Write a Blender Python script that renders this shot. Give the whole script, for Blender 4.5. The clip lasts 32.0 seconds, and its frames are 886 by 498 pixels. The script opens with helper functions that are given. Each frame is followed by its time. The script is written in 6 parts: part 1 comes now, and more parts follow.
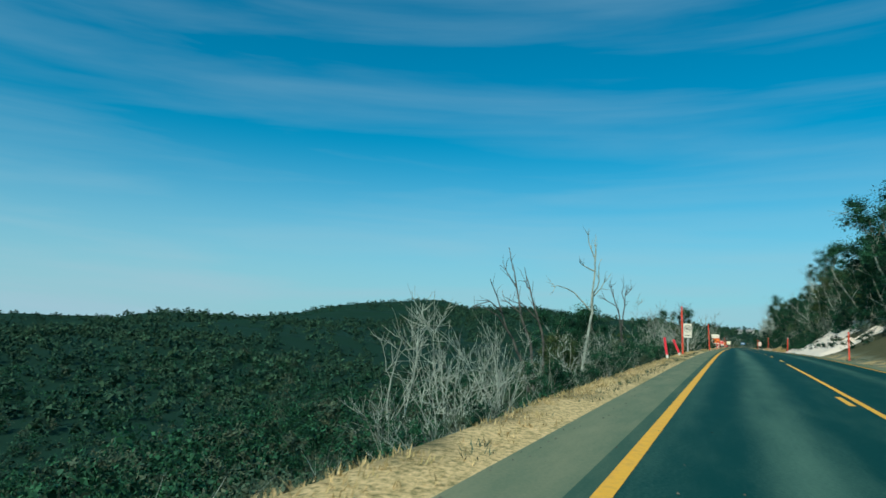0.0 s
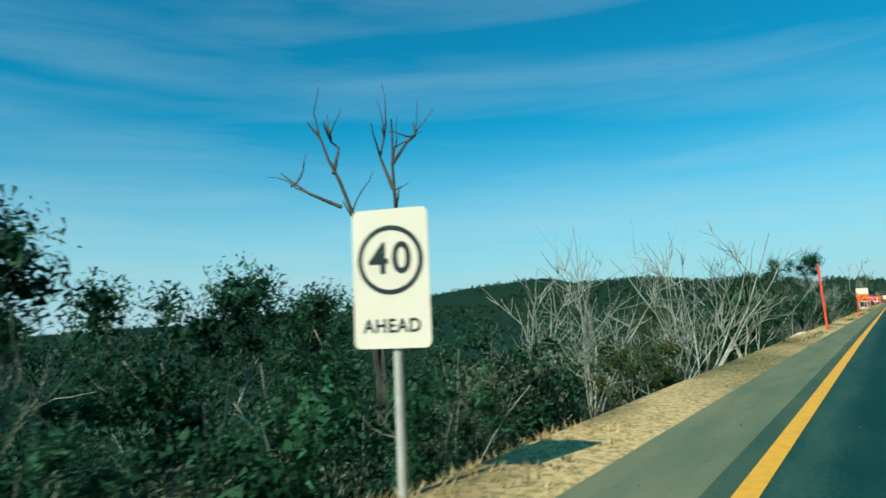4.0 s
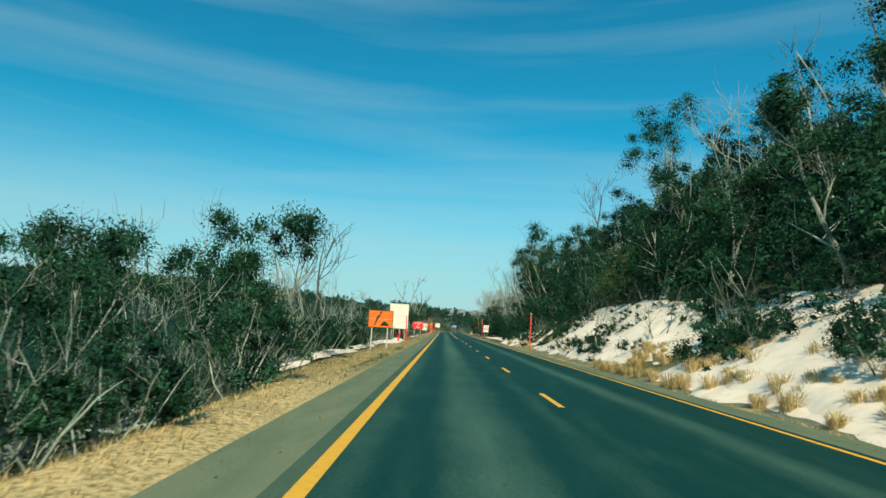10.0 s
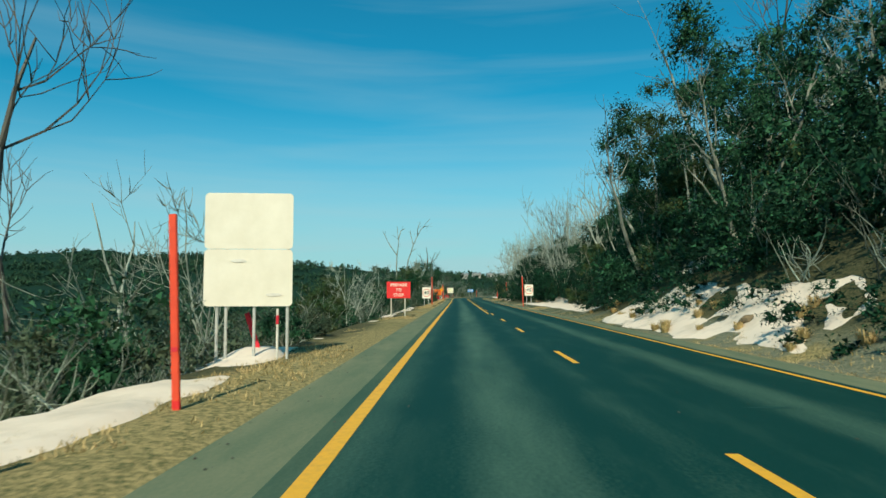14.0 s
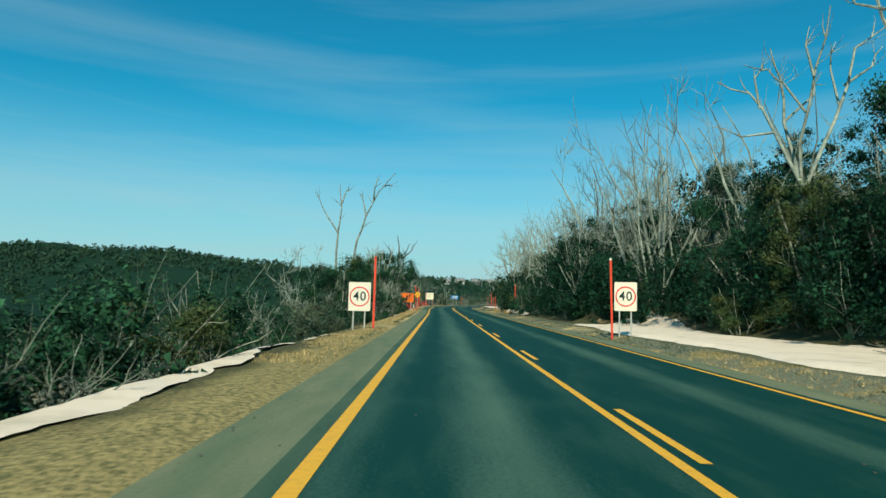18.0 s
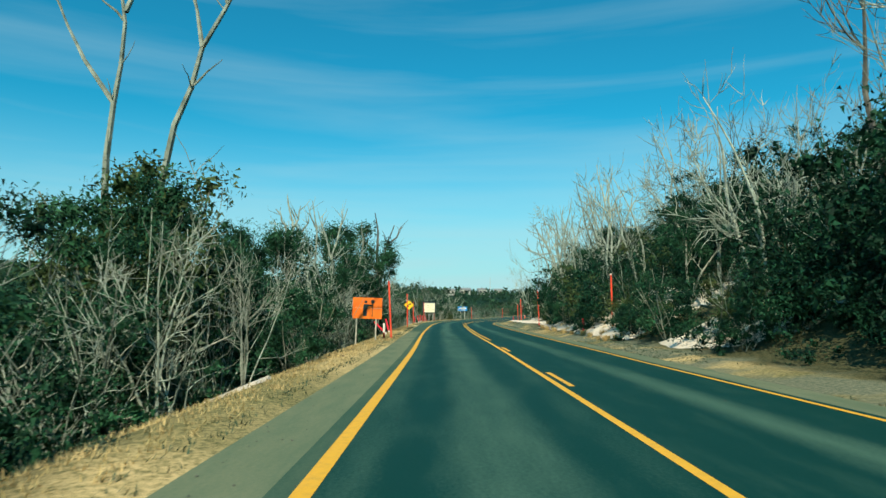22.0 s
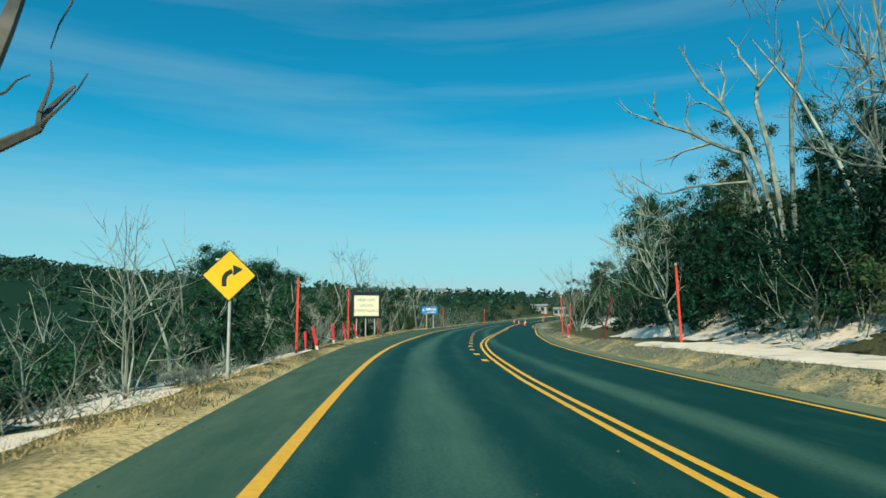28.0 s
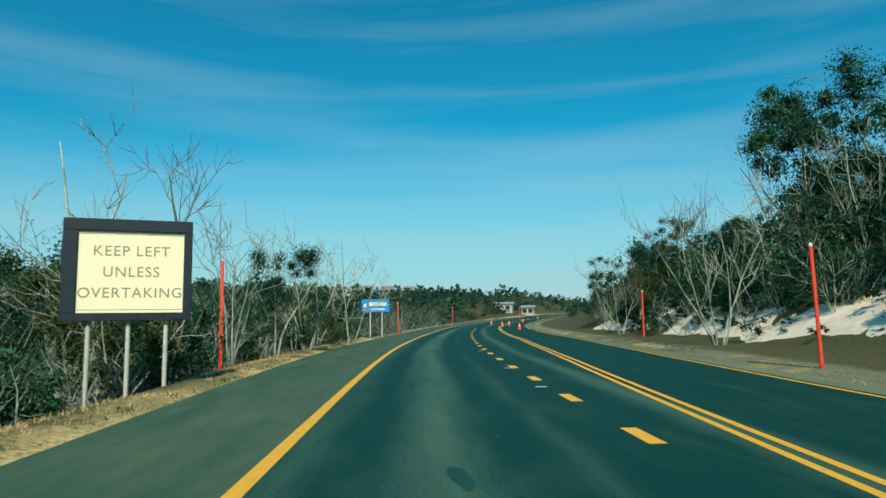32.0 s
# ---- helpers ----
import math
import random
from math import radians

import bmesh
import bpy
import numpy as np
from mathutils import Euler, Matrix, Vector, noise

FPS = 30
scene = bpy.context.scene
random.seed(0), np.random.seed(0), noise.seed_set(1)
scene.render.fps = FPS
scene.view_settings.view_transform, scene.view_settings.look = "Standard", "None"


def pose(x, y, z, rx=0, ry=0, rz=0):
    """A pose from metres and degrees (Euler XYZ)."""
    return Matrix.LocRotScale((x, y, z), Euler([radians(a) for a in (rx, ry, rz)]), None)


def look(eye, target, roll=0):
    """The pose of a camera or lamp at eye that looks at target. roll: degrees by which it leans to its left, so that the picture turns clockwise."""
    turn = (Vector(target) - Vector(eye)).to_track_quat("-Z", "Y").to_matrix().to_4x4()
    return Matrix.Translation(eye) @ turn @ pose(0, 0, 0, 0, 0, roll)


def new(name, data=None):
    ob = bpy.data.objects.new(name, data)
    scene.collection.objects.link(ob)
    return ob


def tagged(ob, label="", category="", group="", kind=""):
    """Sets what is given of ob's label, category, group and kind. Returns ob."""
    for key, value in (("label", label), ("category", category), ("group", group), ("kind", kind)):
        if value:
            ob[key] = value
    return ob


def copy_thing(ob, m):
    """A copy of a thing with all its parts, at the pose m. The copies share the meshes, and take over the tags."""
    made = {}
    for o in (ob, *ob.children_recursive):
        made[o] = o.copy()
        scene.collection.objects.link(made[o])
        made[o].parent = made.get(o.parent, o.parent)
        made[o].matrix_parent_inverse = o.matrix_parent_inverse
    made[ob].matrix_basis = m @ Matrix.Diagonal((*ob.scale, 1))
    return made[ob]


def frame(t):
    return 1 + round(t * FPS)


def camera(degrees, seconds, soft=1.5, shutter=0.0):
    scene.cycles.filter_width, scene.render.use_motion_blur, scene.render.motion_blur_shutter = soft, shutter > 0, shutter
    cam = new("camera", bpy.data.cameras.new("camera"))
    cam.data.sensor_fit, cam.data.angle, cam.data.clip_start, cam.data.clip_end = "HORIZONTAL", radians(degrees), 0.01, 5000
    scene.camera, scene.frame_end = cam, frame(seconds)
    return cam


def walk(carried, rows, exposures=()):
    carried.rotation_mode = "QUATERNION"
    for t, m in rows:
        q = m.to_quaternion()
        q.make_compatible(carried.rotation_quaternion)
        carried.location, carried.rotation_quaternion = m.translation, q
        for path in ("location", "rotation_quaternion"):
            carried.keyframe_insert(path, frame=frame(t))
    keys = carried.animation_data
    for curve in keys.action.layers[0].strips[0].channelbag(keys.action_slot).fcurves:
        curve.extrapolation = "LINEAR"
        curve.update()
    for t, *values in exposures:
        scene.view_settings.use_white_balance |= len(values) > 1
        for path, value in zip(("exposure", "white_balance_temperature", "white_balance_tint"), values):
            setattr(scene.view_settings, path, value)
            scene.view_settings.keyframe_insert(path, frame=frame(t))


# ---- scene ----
cam = camera(68.2, 32.0, soft=1.5, shutter=0.12)
PATH = [
    (0, (-0.079, -0.747, 0.486), (-4.127, 8.326, 1.785), 2.38),
    (0.5, (-0.046, 4.681, 0.584), (-5.575, 12.951, 1.758), 3.05),
    (1, (-0.031, 10.165, 0.686), (-6.584, 17.638, 1.920), 3.15),
    (1.5, (-0.065, 15.775, 0.784), (-6.934, 22.982, 1.838), 3.56),
    (2, (-0.143, 21.569, 0.882), (-6.811, 28.993, 1.649), 4.02),
    (2.5, (-0.233, 27.543, 0.974), (-6.081, 35.616, 1.871), 2.88),
    (3, (-0.239, 33.627, 1.059), (-5.602, 42.024, 2.003), 1.83),
    (3.5, (-0.158, 39.696, 1.131), (-5.891, 47.851, 1.998), 0.23),
    (4, (-0.118, 45.645, 1.186), (-5.708, 53.877, 2.239), -2.36),
    (4.5, (-0.101, 51.566, 1.234), (-4.095, 60.669, 2.363), -0.88),
    (5, (-0.081, 57.467, 1.267), (-3.121, 66.938, 2.314), -0.24),
    (5.5, (-0.055, 63.345, 1.286), (-2.107, 73.085, 2.255), 0.14),
    (6, (-0.019, 69.199, 1.294), (-1.062, 79.105, 2.188), 0.66),
    (6.5, (0.030, 75.027, 1.290), (0.010, 84.993, 2.115), 1.86),
    (7, (0.097, 80.826, 1.292), (0.282, 90.787, 2.160), 1.13),
    (7.5, (0.173, 86.586, 1.299), (0.388, 96.534, 2.293), 1.24),
    (8, (0.215, 92.322, 1.298), (0.327, 102.264, 2.369), 1.44),
    (8.5, (0.217, 98.064, 1.314), (0.235, 108.000, 2.437), 1.62),
    (9, (0.177, 103.869, 1.311), (0.103, 113.804, 2.446), 2.20),
    (9.5, (0.084, 109.845, 1.334), (-0.016, 119.775, 2.509), 2.96),
    (10, (-0.000, 115.931, 1.317), (-0.076, 125.859, 2.519), 3.29),
    (10.5, (-0.034, 122.097, 1.300), (-0.167, 132.028, 2.468), 2.88),
    (11, (-0.050, 128.256, 1.291), (-0.318, 138.194, 2.366), 1.84),
    (11.5, (-0.044, 134.350, 1.279), (-0.391, 144.292, 2.293), 1.66),
    (12, (-0.029, 140.308, 1.279), (-0.383, 150.255, 2.242), 1.34),
    (12.5, (-0.042, 146.310, 1.307), (-0.300, 156.267, 2.203), 0.28),
    (13, (-0.027, 152.368, 1.303), (-0.235, 162.333, 2.117), -0.25),
    (13.5, (-0.033, 158.430, 1.318), (-0.253, 168.398, 2.083), -0.30),
    (14, (0.019, 164.298, 1.313), (-0.209, 174.272, 1.994), -0.09),
    (14.5, (0.007, 169.979, 1.307), (-0.233, 179.956, 1.950), 1.07),
    (15, (-0.016, 175.600, 1.301), (-0.228, 185.577, 1.942), 0.48),
    (15.5, (-0.043, 181.167, 1.300), (-0.228, 191.145, 1.939), 0.38),
    (16, (-0.069, 186.689, 1.303), (-0.226, 196.668, 1.940), 0.66),
    (16.5, (-0.085, 192.175, 1.314), (-0.214, 202.154, 1.949), 1.60),
    (17, (-0.084, 197.632, 1.308), (-0.160, 207.609, 1.992), 1.83),
    (17.5, (-0.069, 203.064, 1.309), (-0.066, 213.034, 2.085), 1.62),
    (18, (-0.075, 208.465, 1.317), (-0.035, 218.434, 2.104), 1.53),
    (18.5, (-0.105, 213.809, 1.307), (-0.076, 223.779, 2.074), 1.88),
    (19, (-0.147, 219.147, 1.314), (-0.099, 229.116, 2.100), 1.68),
    (19.5, (-0.151, 224.463, 1.292), (-0.085, 234.431, 2.087), 1.31),
    (20, (-0.135, 229.868, 1.287), (-0.066, 239.835, 2.089), 1.07),
    (20.5, (-0.143, 235.366, 1.308), (-0.106, 245.330, 2.152), 0.28),
    (21, (-0.090, 240.937, 1.331), (-0.094, 250.898, 2.213), -0.20),
    (21.5, (-0.044, 246.481, 1.311), (-0.049, 256.441, 2.211), -0.21),
    (22, (-0.044, 251.963, 1.307), (-0.041, 261.915, 2.288), 0.15),
    (22.5, (-0.057, 257.438, 1.303), (0.028, 267.381, 2.369), 0.39),
    (23, (-0.079, 262.908, 1.306), (0.044, 272.850, 2.380), 0.37),
    (23.5, (-0.071, 268.342, 1.303), (0.127, 278.285, 2.349), -0.45),
    (24, (-0.102, 273.750, 1.310), (0.258, 283.694, 2.304), -1.02),
    (24.5, (-0.227, 279.172, 1.318), (0.372, 289.104, 2.333), -0.97),
    (25, (-0.270, 284.590, 1.304), (0.440, 294.512, 2.348), -0.96),
    (25.5, (-0.266, 289.982, 1.300), (0.471, 299.896, 2.377), -1.75),
    (26, (-0.247, 295.324, 1.300), (0.493, 305.239, 2.369), -0.70),
    (26.5, (-0.224, 300.608, 1.300), (0.519, 310.524, 2.361), -0.35),
    (27, (-0.209, 305.823, 1.299), (0.537, 315.739, 2.353), -0.34),
    (27.5, (-0.212, 310.960, 1.297), (0.537, 320.877, 2.342), -0.68),
    (28, (-0.245, 316.008, 1.297), (0.498, 325.924, 2.353), -0.12),
    (28.5, (-0.300, 320.804, 1.300), (0.544, 330.709, 2.377), -0.12),
    (29, (-0.243, 325.493, 1.296), (0.723, 335.382, 2.422), -0.44),
    (29.5, (-0.086, 330.174, 1.302), (0.978, 340.052, 2.437), -0.50),
    (30, (0.133, 334.836, 1.301), (1.303, 344.706, 2.401), -0.71),
    (30.5, (0.425, 339.508, 1.300), (1.704, 349.368, 2.375), -0.95),
    (31, (0.797, 344.211, 1.299), (2.185, 354.054, 2.383), -0.90),
    (31.5, (1.251, 348.951, 1.300), (2.726, 358.785, 2.357), -0.85),
    (32, (1.747, 353.712, 1.302), (3.315, 363.530, 2.370), -0.70),
]
walk(cam, [(t, look(eye, target, roll)) for t, eye, target, roll in PATH],
     [(0.0, -0.25, 6100, 7), (3.0, -0.15, 6200, 7), (4.5, 0.05, 6500, 7), (8.0, 0.03, 6900, 7), (11.0, 0.0, 6900, 7), (14.0, -0.12, 6800, 7), (18.0, -0.08, 6750, 7), (20.0, -0.1, 6750, 7),
      (22.0, 0.14, 6900, 7), (24.0, 0.16, 6900, 7), (26.0, 0.12, 6700, 7), (29.0, -0.08, 6550, 6), (32.0, -0.08, 6650, 6)])

# ---- world, sun ----
SUN_AZ = (-0.13, -0.99)      # the sun stands behind the road's start, a little to its left
SUN_EL = radians(41)
world = bpy.data.worlds.new("sky_world")
scene.world = world
world.use_nodes = True
wn, wl = world.node_tree.nodes, world.node_tree.links
wn.clear()
w_out = wn.new("ShaderNodeOutputWorld")
w_bg = wn.new("ShaderNodeBackground")
w_sky = wn.new("ShaderNodeTexSky")
w_sky.sky_type, w_sky.sun_disc = "NISHITA", False
w_sky.sun_elevation = SUN_EL
w_sky.sun_rotation = math.atan2(SUN_AZ[0], SUN_AZ[1])
w_sky.air_density, w_sky.dust_density, w_sky.ozone_density = 1.0, 0.4, 2.5
w_tc = wn.new("ShaderNodeTexCoord")
w_map = wn.new("ShaderNodeMapping")
w_map.inputs["Scale"].default_value = (1.0, 1.6, 13.0)
w_map.inputs["Rotation"].default_value = (radians(6), radians(-7), radians(25))
w_no = wn.new("ShaderNodeTexNoise")
w_no.inputs["Scale"].default_value, w_no.inputs["Detail"].default_value, w_no.inputs["Roughness"].default_value = 1.5, 5.0, 0.50
w_no.inputs["Distortion"].default_value = 0.35
w_ramp = wn.new("ShaderNodeValToRGB")
w_ramp.color_ramp.elements[0].position, w_ramp.color_ramp.elements[0].color = 0.42, (0, 0, 0, 1)
w_ramp.color_ramp.elements[1].position, w_ramp.color_ramp.elements[1].color = 0.78, (1, 1, 1, 1)
w_sep = wn.new("ShaderNodeSeparateXYZ")
w_low = wn.new("ShaderNodeMapRange")      # thicker veil low over the horizon
w_low.inputs["From Min"].default_value, w_low.inputs["From Max"].default_value = 0.0, 0.30
w_low.inputs["To Min"].default_value, w_low.inputs["To Max"].default_value = 0.84, 0.0
w_low.interpolation_type = "SMOOTHSTEP"
w_mul = wn.new("ShaderNodeMath"); w_mul.operation = "MULTIPLY_ADD"
w_mul.inputs[1].default_value = 0.24
w_mul.use_clamp = True
w_tint = wn.new("ShaderNodeMix"); w_tint.data_type, w_tint.blend_type = "RGBA", "MULTIPLY"
w_tint.inputs["Factor"].default_value = 1.0
w_tint.inputs[7].default_value = (0.06, 1.0, 1.10, 1)
w_mix = wn.new("ShaderNodeMix"); w_mix.data_type = "RGBA"
w_mix.inputs[7].default_value = (3.9, 5.9, 6.6, 1)
wl.new(w_tc.outputs["Generated"], w_map.inputs["Vector"])
wl.new(w_map.outputs["Vector"], w_no.inputs["Vector"])
wl.new(w_no.outputs["Fac"], w_ramp.inputs["Fac"])
wl.new(w_tc.outputs["Generated"], w_sep.inputs[0])
wl.new(w_sep.outputs["Z"], w_low.inputs["Value"])
wl.new(w_ramp.outputs["Color"], w_mul.inputs[0])
wl.new(w_low.outputs["Result"], w_mul.inputs[2])
wl.new(w_sky.outputs["Color"], w_tint.inputs[6])
wl.new(w_tint.outputs[2], w_mix.inputs[6])
wl.new(w_mul.outputs[0], w_mix.inputs["Factor"])
wl.new(w_mix.outputs[2], w_bg.inputs["Color"])
wl.new(w_bg.outputs["Background"], w_out.inputs["Surface"])
w_bg.inputs["Strength"].default_value = 0.112

sun_data = bpy.data.lights.new("sun", "SUN")
sun_data.energy, sun_data.angle, sun_data.color = 4.8, radians(0.5), (1.0, 0.93, 0.76)
sun = new("sun", sun_data)
h = math.cos(SUN_EL)
n = math.hypot(*SUN_AZ)
sun.matrix_world = look((SUN_AZ[0] / n * h * 100, SUN_AZ[1] / n * h * 100, math.sin(SUN_EL) * 100), (0, 0, 0))


# ---- materials ----
def mat(name, color, rough=0.8, second=None, scale=3.0, detail=5.0, mix=(0.35, 0.65), bump=0.0, bump_scale=30.0,
        metal=0.0, spec=0.3, vary=0.0, island=False, coords="Object", through_light=0.0):
    """A principled surface with two-scale noise between two colours, fine relief and a random shift of value per object or island."""
    m = bpy.data.materials.new(name)
    m.use_nodes = True
    nt = m.node_tree
    nn, ll = nt.nodes, nt.links
    b = nn["Principled BSDF"]
    b.inputs["Roughness"].default_value, b.inputs["Metallic"].default_value = rough, metal
    b.inputs["Specular IOR Level"].default_value = spec
    tc = nn.new("ShaderNodeTexCoord")
    out = None
    if second:
        no = nn.new("ShaderNodeTexNoise")
        no.inputs["Scale"].default_value, no.inputs["Detail"].default_value, no.inputs["Roughness"].default_value = scale, detail, 0.62
        ll.new(tc.outputs[coords], no.inputs["Vector"])
        rp = nn.new("ShaderNodeMapRange")
        rp.inputs["From Min"].default_value, rp.inputs["From Max"].default_value = mix
        ll.new(no.outputs["Fac"], rp.inputs["Value"])
        mx = nn.new("ShaderNodeMix"); mx.data_type = "RGBA"
        mx.inputs[6].default_value, mx.inputs[7].default_value = (*color, 1), (*second, 1)
        ll.new(rp.outputs["Result"], mx.inputs["Factor"])
        out = mx.outputs[2]
    if vary:
        src = nn.new("ShaderNodeNewGeometry").outputs["Random Per Island"] if island else nn.new("ShaderNodeObjectInfo").outputs["Random"]
        vr = nn.new("ShaderNodeMapRange")
        vr.inputs["To Min"].default_value, vr.inputs["To Max"].default_value = 1 - vary, 1 + vary
        ll.new(src, vr.inputs["Value"])
        hs = nn.new("ShaderNodeHueSaturation")
        ll.new(vr.outputs["Result"], hs.inputs["Value"])
        if out:
            ll.new(out, hs.inputs["Color"])
        else:
            hs.inputs["Color"].default_value = (*color, 1)
        out = hs.outputs["Color"]
    if out:
        ll.new(out, b.inputs["Base Color"])
    else:
        b.inputs["Base Color"].default_value = (*color, 1)
    if bump:
        bn = nn.new("ShaderNodeTexNoise")
        bn.inputs["Scale"].default_value, bn.inputs["Detail"].default_value = bump_scale, 6.0
        ll.new(tc.outputs[coords], bn.inputs["Vector"])
        bp = nn.new("ShaderNodeBump")
        bp.inputs["Strength"].default_value, bp.inputs["Distance"].default_value = bump, 0.02
        ll.new(bn.outputs["Fac"], bp.inputs["Height"])
        ll.new(bp.outputs["Normal"], b.inputs["Normal"])
    if through_light:
        tr = nn.new("ShaderNodeBsdfTranslucent")
        ms = nn.new("ShaderNodeMixShader")
        ms.inputs[0].default_value = through_light
        if out:
            ll.new(out, tr.inputs["Color"])
        else:
            tr.inputs["Color"].default_value = (*color, 1)
        ll.new(b.outputs[0], ms.inputs[1])
        ll.new(tr.outputs[0], ms.inputs[2])
        ll.new(ms.outputs[0], nn["Material Output"].inputs["Surface"])
    return m


def road_mat(name, dark, light, bands, rough):
    """Asphalt, with paler wheel-worn bands across its UV's x (metres from the left edge line), stone grain and faint patches."""
    m = bpy.data.materials.new(name)
    m.use_nodes = True
    nn, ll = m.node_tree.nodes, m.node_tree.links
    b = nn["Principled BSDF"]
    b.inputs["Roughness"].default_value = rough
    b.inputs["Specular IOR Level"].default_value = 0.12
    uv = nn.new("ShaderNodeUVMap")
    sp = nn.new("ShaderNodeSeparateXYZ")
    ll.new(uv.outputs[0], sp.inputs[0])
    wob = nn.new("ShaderNodeTexNoise")
    mp = nn.new("ShaderNodeMapping")
    mp.inputs["Scale"].default_value = (0.6, 0.035, 1)
    ll.new(uv.outputs[0], mp.inputs["Vector"])
    ll.new(mp.outputs[0], wob.inputs["Vector"])
    wob.inputs["Scale"].default_value, wob.inputs["Detail"].default_value = 1.6, 5.0
    total = None
    for centre, width, worn in bands:
        su = nn.new("ShaderNodeMath"); su.operation = "SUBTRACT"; su.inputs[1].default_value = centre
        ll.new(sp.outputs["X"], su.inputs[0])
        ab = nn.new("ShaderNodeMath"); ab.operation = "ABSOLUTE"
        ll.new(su.outputs[0], ab.inputs[0])
        mr = nn.new("ShaderNodeMapRange"); mr.interpolation_type = "SMOOTHSTEP"
        mr.inputs["From Min"].default_value, mr.inputs["From Max"].default_value = 0.0, width
        mr.inputs["To Min"].default_value, mr.inputs["To Max"].default_value = worn, 0.0
        ll.new(ab.outputs[0], mr.inputs["Value"])
        if total is None:
            total = mr.outputs["Result"]
        else:
            ad = nn.new("ShaderNodeMath"); ad.operation = "MAXIMUM"
            ll.new(total, ad.inputs[0]); ll.new(mr.outputs["Result"], ad.inputs[1])
            total = ad.outputs[0]
    gr = nn.new("ShaderNodeTexNoise")
    gr.inputs["Scale"].default_value, gr.inputs["Detail"].default_value = 24.0, 7.0
    gr.inputs["Roughness"].default_value = 0.68
    ll.new(uv.outputs[0], gr.inputs["Vector"])
    f1 = nn.new("ShaderNodeMath"); f1.operation = "MULTIPLY"
    wr = nn.new("ShaderNodeMapRange")
    wr.inputs["From Min"].default_value, wr.inputs["From Max"].default_value = 0.3, 0.7
    wr.inputs["To Min"].default_value, wr.inputs["To Max"].default_value = 0.35, 1.0
    ll.new(wob.outputs["Fac"], wr.inputs["Value"])
    ll.new(wr.outputs["Result"], f1.inputs[1])
    if total is None:
        f1.inputs[0].default_value = 0.5
    else:
        ll.new(total, f1.inputs[0])
    f2 = nn.new("ShaderNodeMath"); f2.operation = "MULTIPLY_ADD"; f2.use_clamp = True
    f2.inputs[1].default_value = 1.2
    gs = nn.new("ShaderNodeMath"); gs.operation = "SUBTRACT"; gs.inputs[1].default_value = 0.54
    ll.new(gr.outputs["Fac"], gs.inputs[0])
    ll.new(gs.outputs[0], f2.inputs[0]); ll.new(f1.outputs[0], f2.inputs[2])
    old = nn.new("ShaderNodeTexNoise")                # dusty and damp patches a metre or two long
    old.inputs["Scale"].default_value, old.inputs["Detail"].default_value, old.inputs["Roughness"].default_value = 1.0, 6.0, 0.62
    stretch = nn.new("ShaderNodeMapping")
    stretch.inputs["Scale"].default_value = (2.2, 0.45, 1)
    ll.new(uv.outputs[0], stretch.inputs["Vector"]); ll.new(stretch.outputs[0], old.inputs["Vector"])
    oc = nn.new("ShaderNodeMath"); oc.operation = "SUBTRACT"; oc.inputs[1].default_value = 0.5
    ll.new(old.outputs["Fac"], oc.inputs[0])
    f3 = nn.new("ShaderNodeMath"); f3.operation = "MULTIPLY_ADD"; f3.use_clamp = True
    f3.inputs[1].default_value = 0.7 if bands else 1.7
    ll.new(oc.outputs[0], f3.inputs[0]); ll.new(f2.outputs[0], f3.inputs[2])
    mx = nn.new("ShaderNodeMix"); mx.data_type = "RGBA"
    mx.inputs[6].default_value, mx.inputs[7].default_value = (*dark, 1), (*light, 1)
    ll.new(f3.outputs[0], mx.inputs["Factor"])
    ll.new(mx.outputs[2], b.inputs["Base Color"])
    bp = nn.new("ShaderNodeBump")
    bp.inputs["Strength"].default_value, bp.inputs["Distance"].default_value = 0.35, 0.006
    ll.new(gr.outputs["Fac"], bp.inputs["Height"])
    ll.new(bp.outputs["Normal"], b.inputs["Normal"])
    return m


M_ASPHALT = road_mat("asphalt", (0.002, 0.043, 0.037), (0.080, 0.164, 0.116), ((1.6, 0.80, 1.0), (5.0, 0.60, 0.75), (0.2, 0.5, 0.45), (2.9, 0.4, 0.25)), 0.75)
M_SHOULDER = road_mat("asphalt_shoulder", (0.110, 0.156, 0.096), (0.225, 0.238, 0.142), (), 0.9)
M_SHOULDER_DARK = road_mat("asphalt_shoulder_dark", (0.036, 0.088, 0.062), (0.098, 0.145, 0.092), (), 0.9)
M_STAIN = mat("oil_stain", (0.004, 0.046, 0.038), 0.7, (0.004, 0.062, 0.050), 3.0)
M_TAR = mat("tar_seal", (0.008, 0.020, 0.022), 0.5)
M_LINE = mat("yellow_road_paint", (0.80, 0.42, 0.035), 0.7, (0.62, 0.33, 0.05), 9.0, mix=(0.45, 0.75), bump=0.2, bump_scale=60)
M_MARKER = mat("white_marker", (0.75, 0.75, 0.68), 0.5)
M_SNOW = mat("old_snow", (0.84, 0.72, 0.57), 0.6, (0.56, 0.48, 0.36), 1.1, mix=(0.48, 0.80), bump=0.5, bump_scale=4.0, spec=0.2)
M_GRASS = mat("dry_grass", (0.68, 0.50, 0.24), 0.95, (0.36, 0.29, 0.12), 1.2, vary=0.35, island=True, through_light=0.25)
M_DEAD = mat("bleached_dead_wood", (0.40, 0.44, 0.35), 0.85, (0.13, 0.16, 0.13), 2.2, bump=0.5, bump_scale=12, vary=0.3)
M_DEAD_DARK = mat("dark_dead_wood", (0.05, 0.055, 0.05), 0.9, (0.16, 0.15, 0.12), 1.6, bump=0.4, bump_scale=12, vary=0.2)
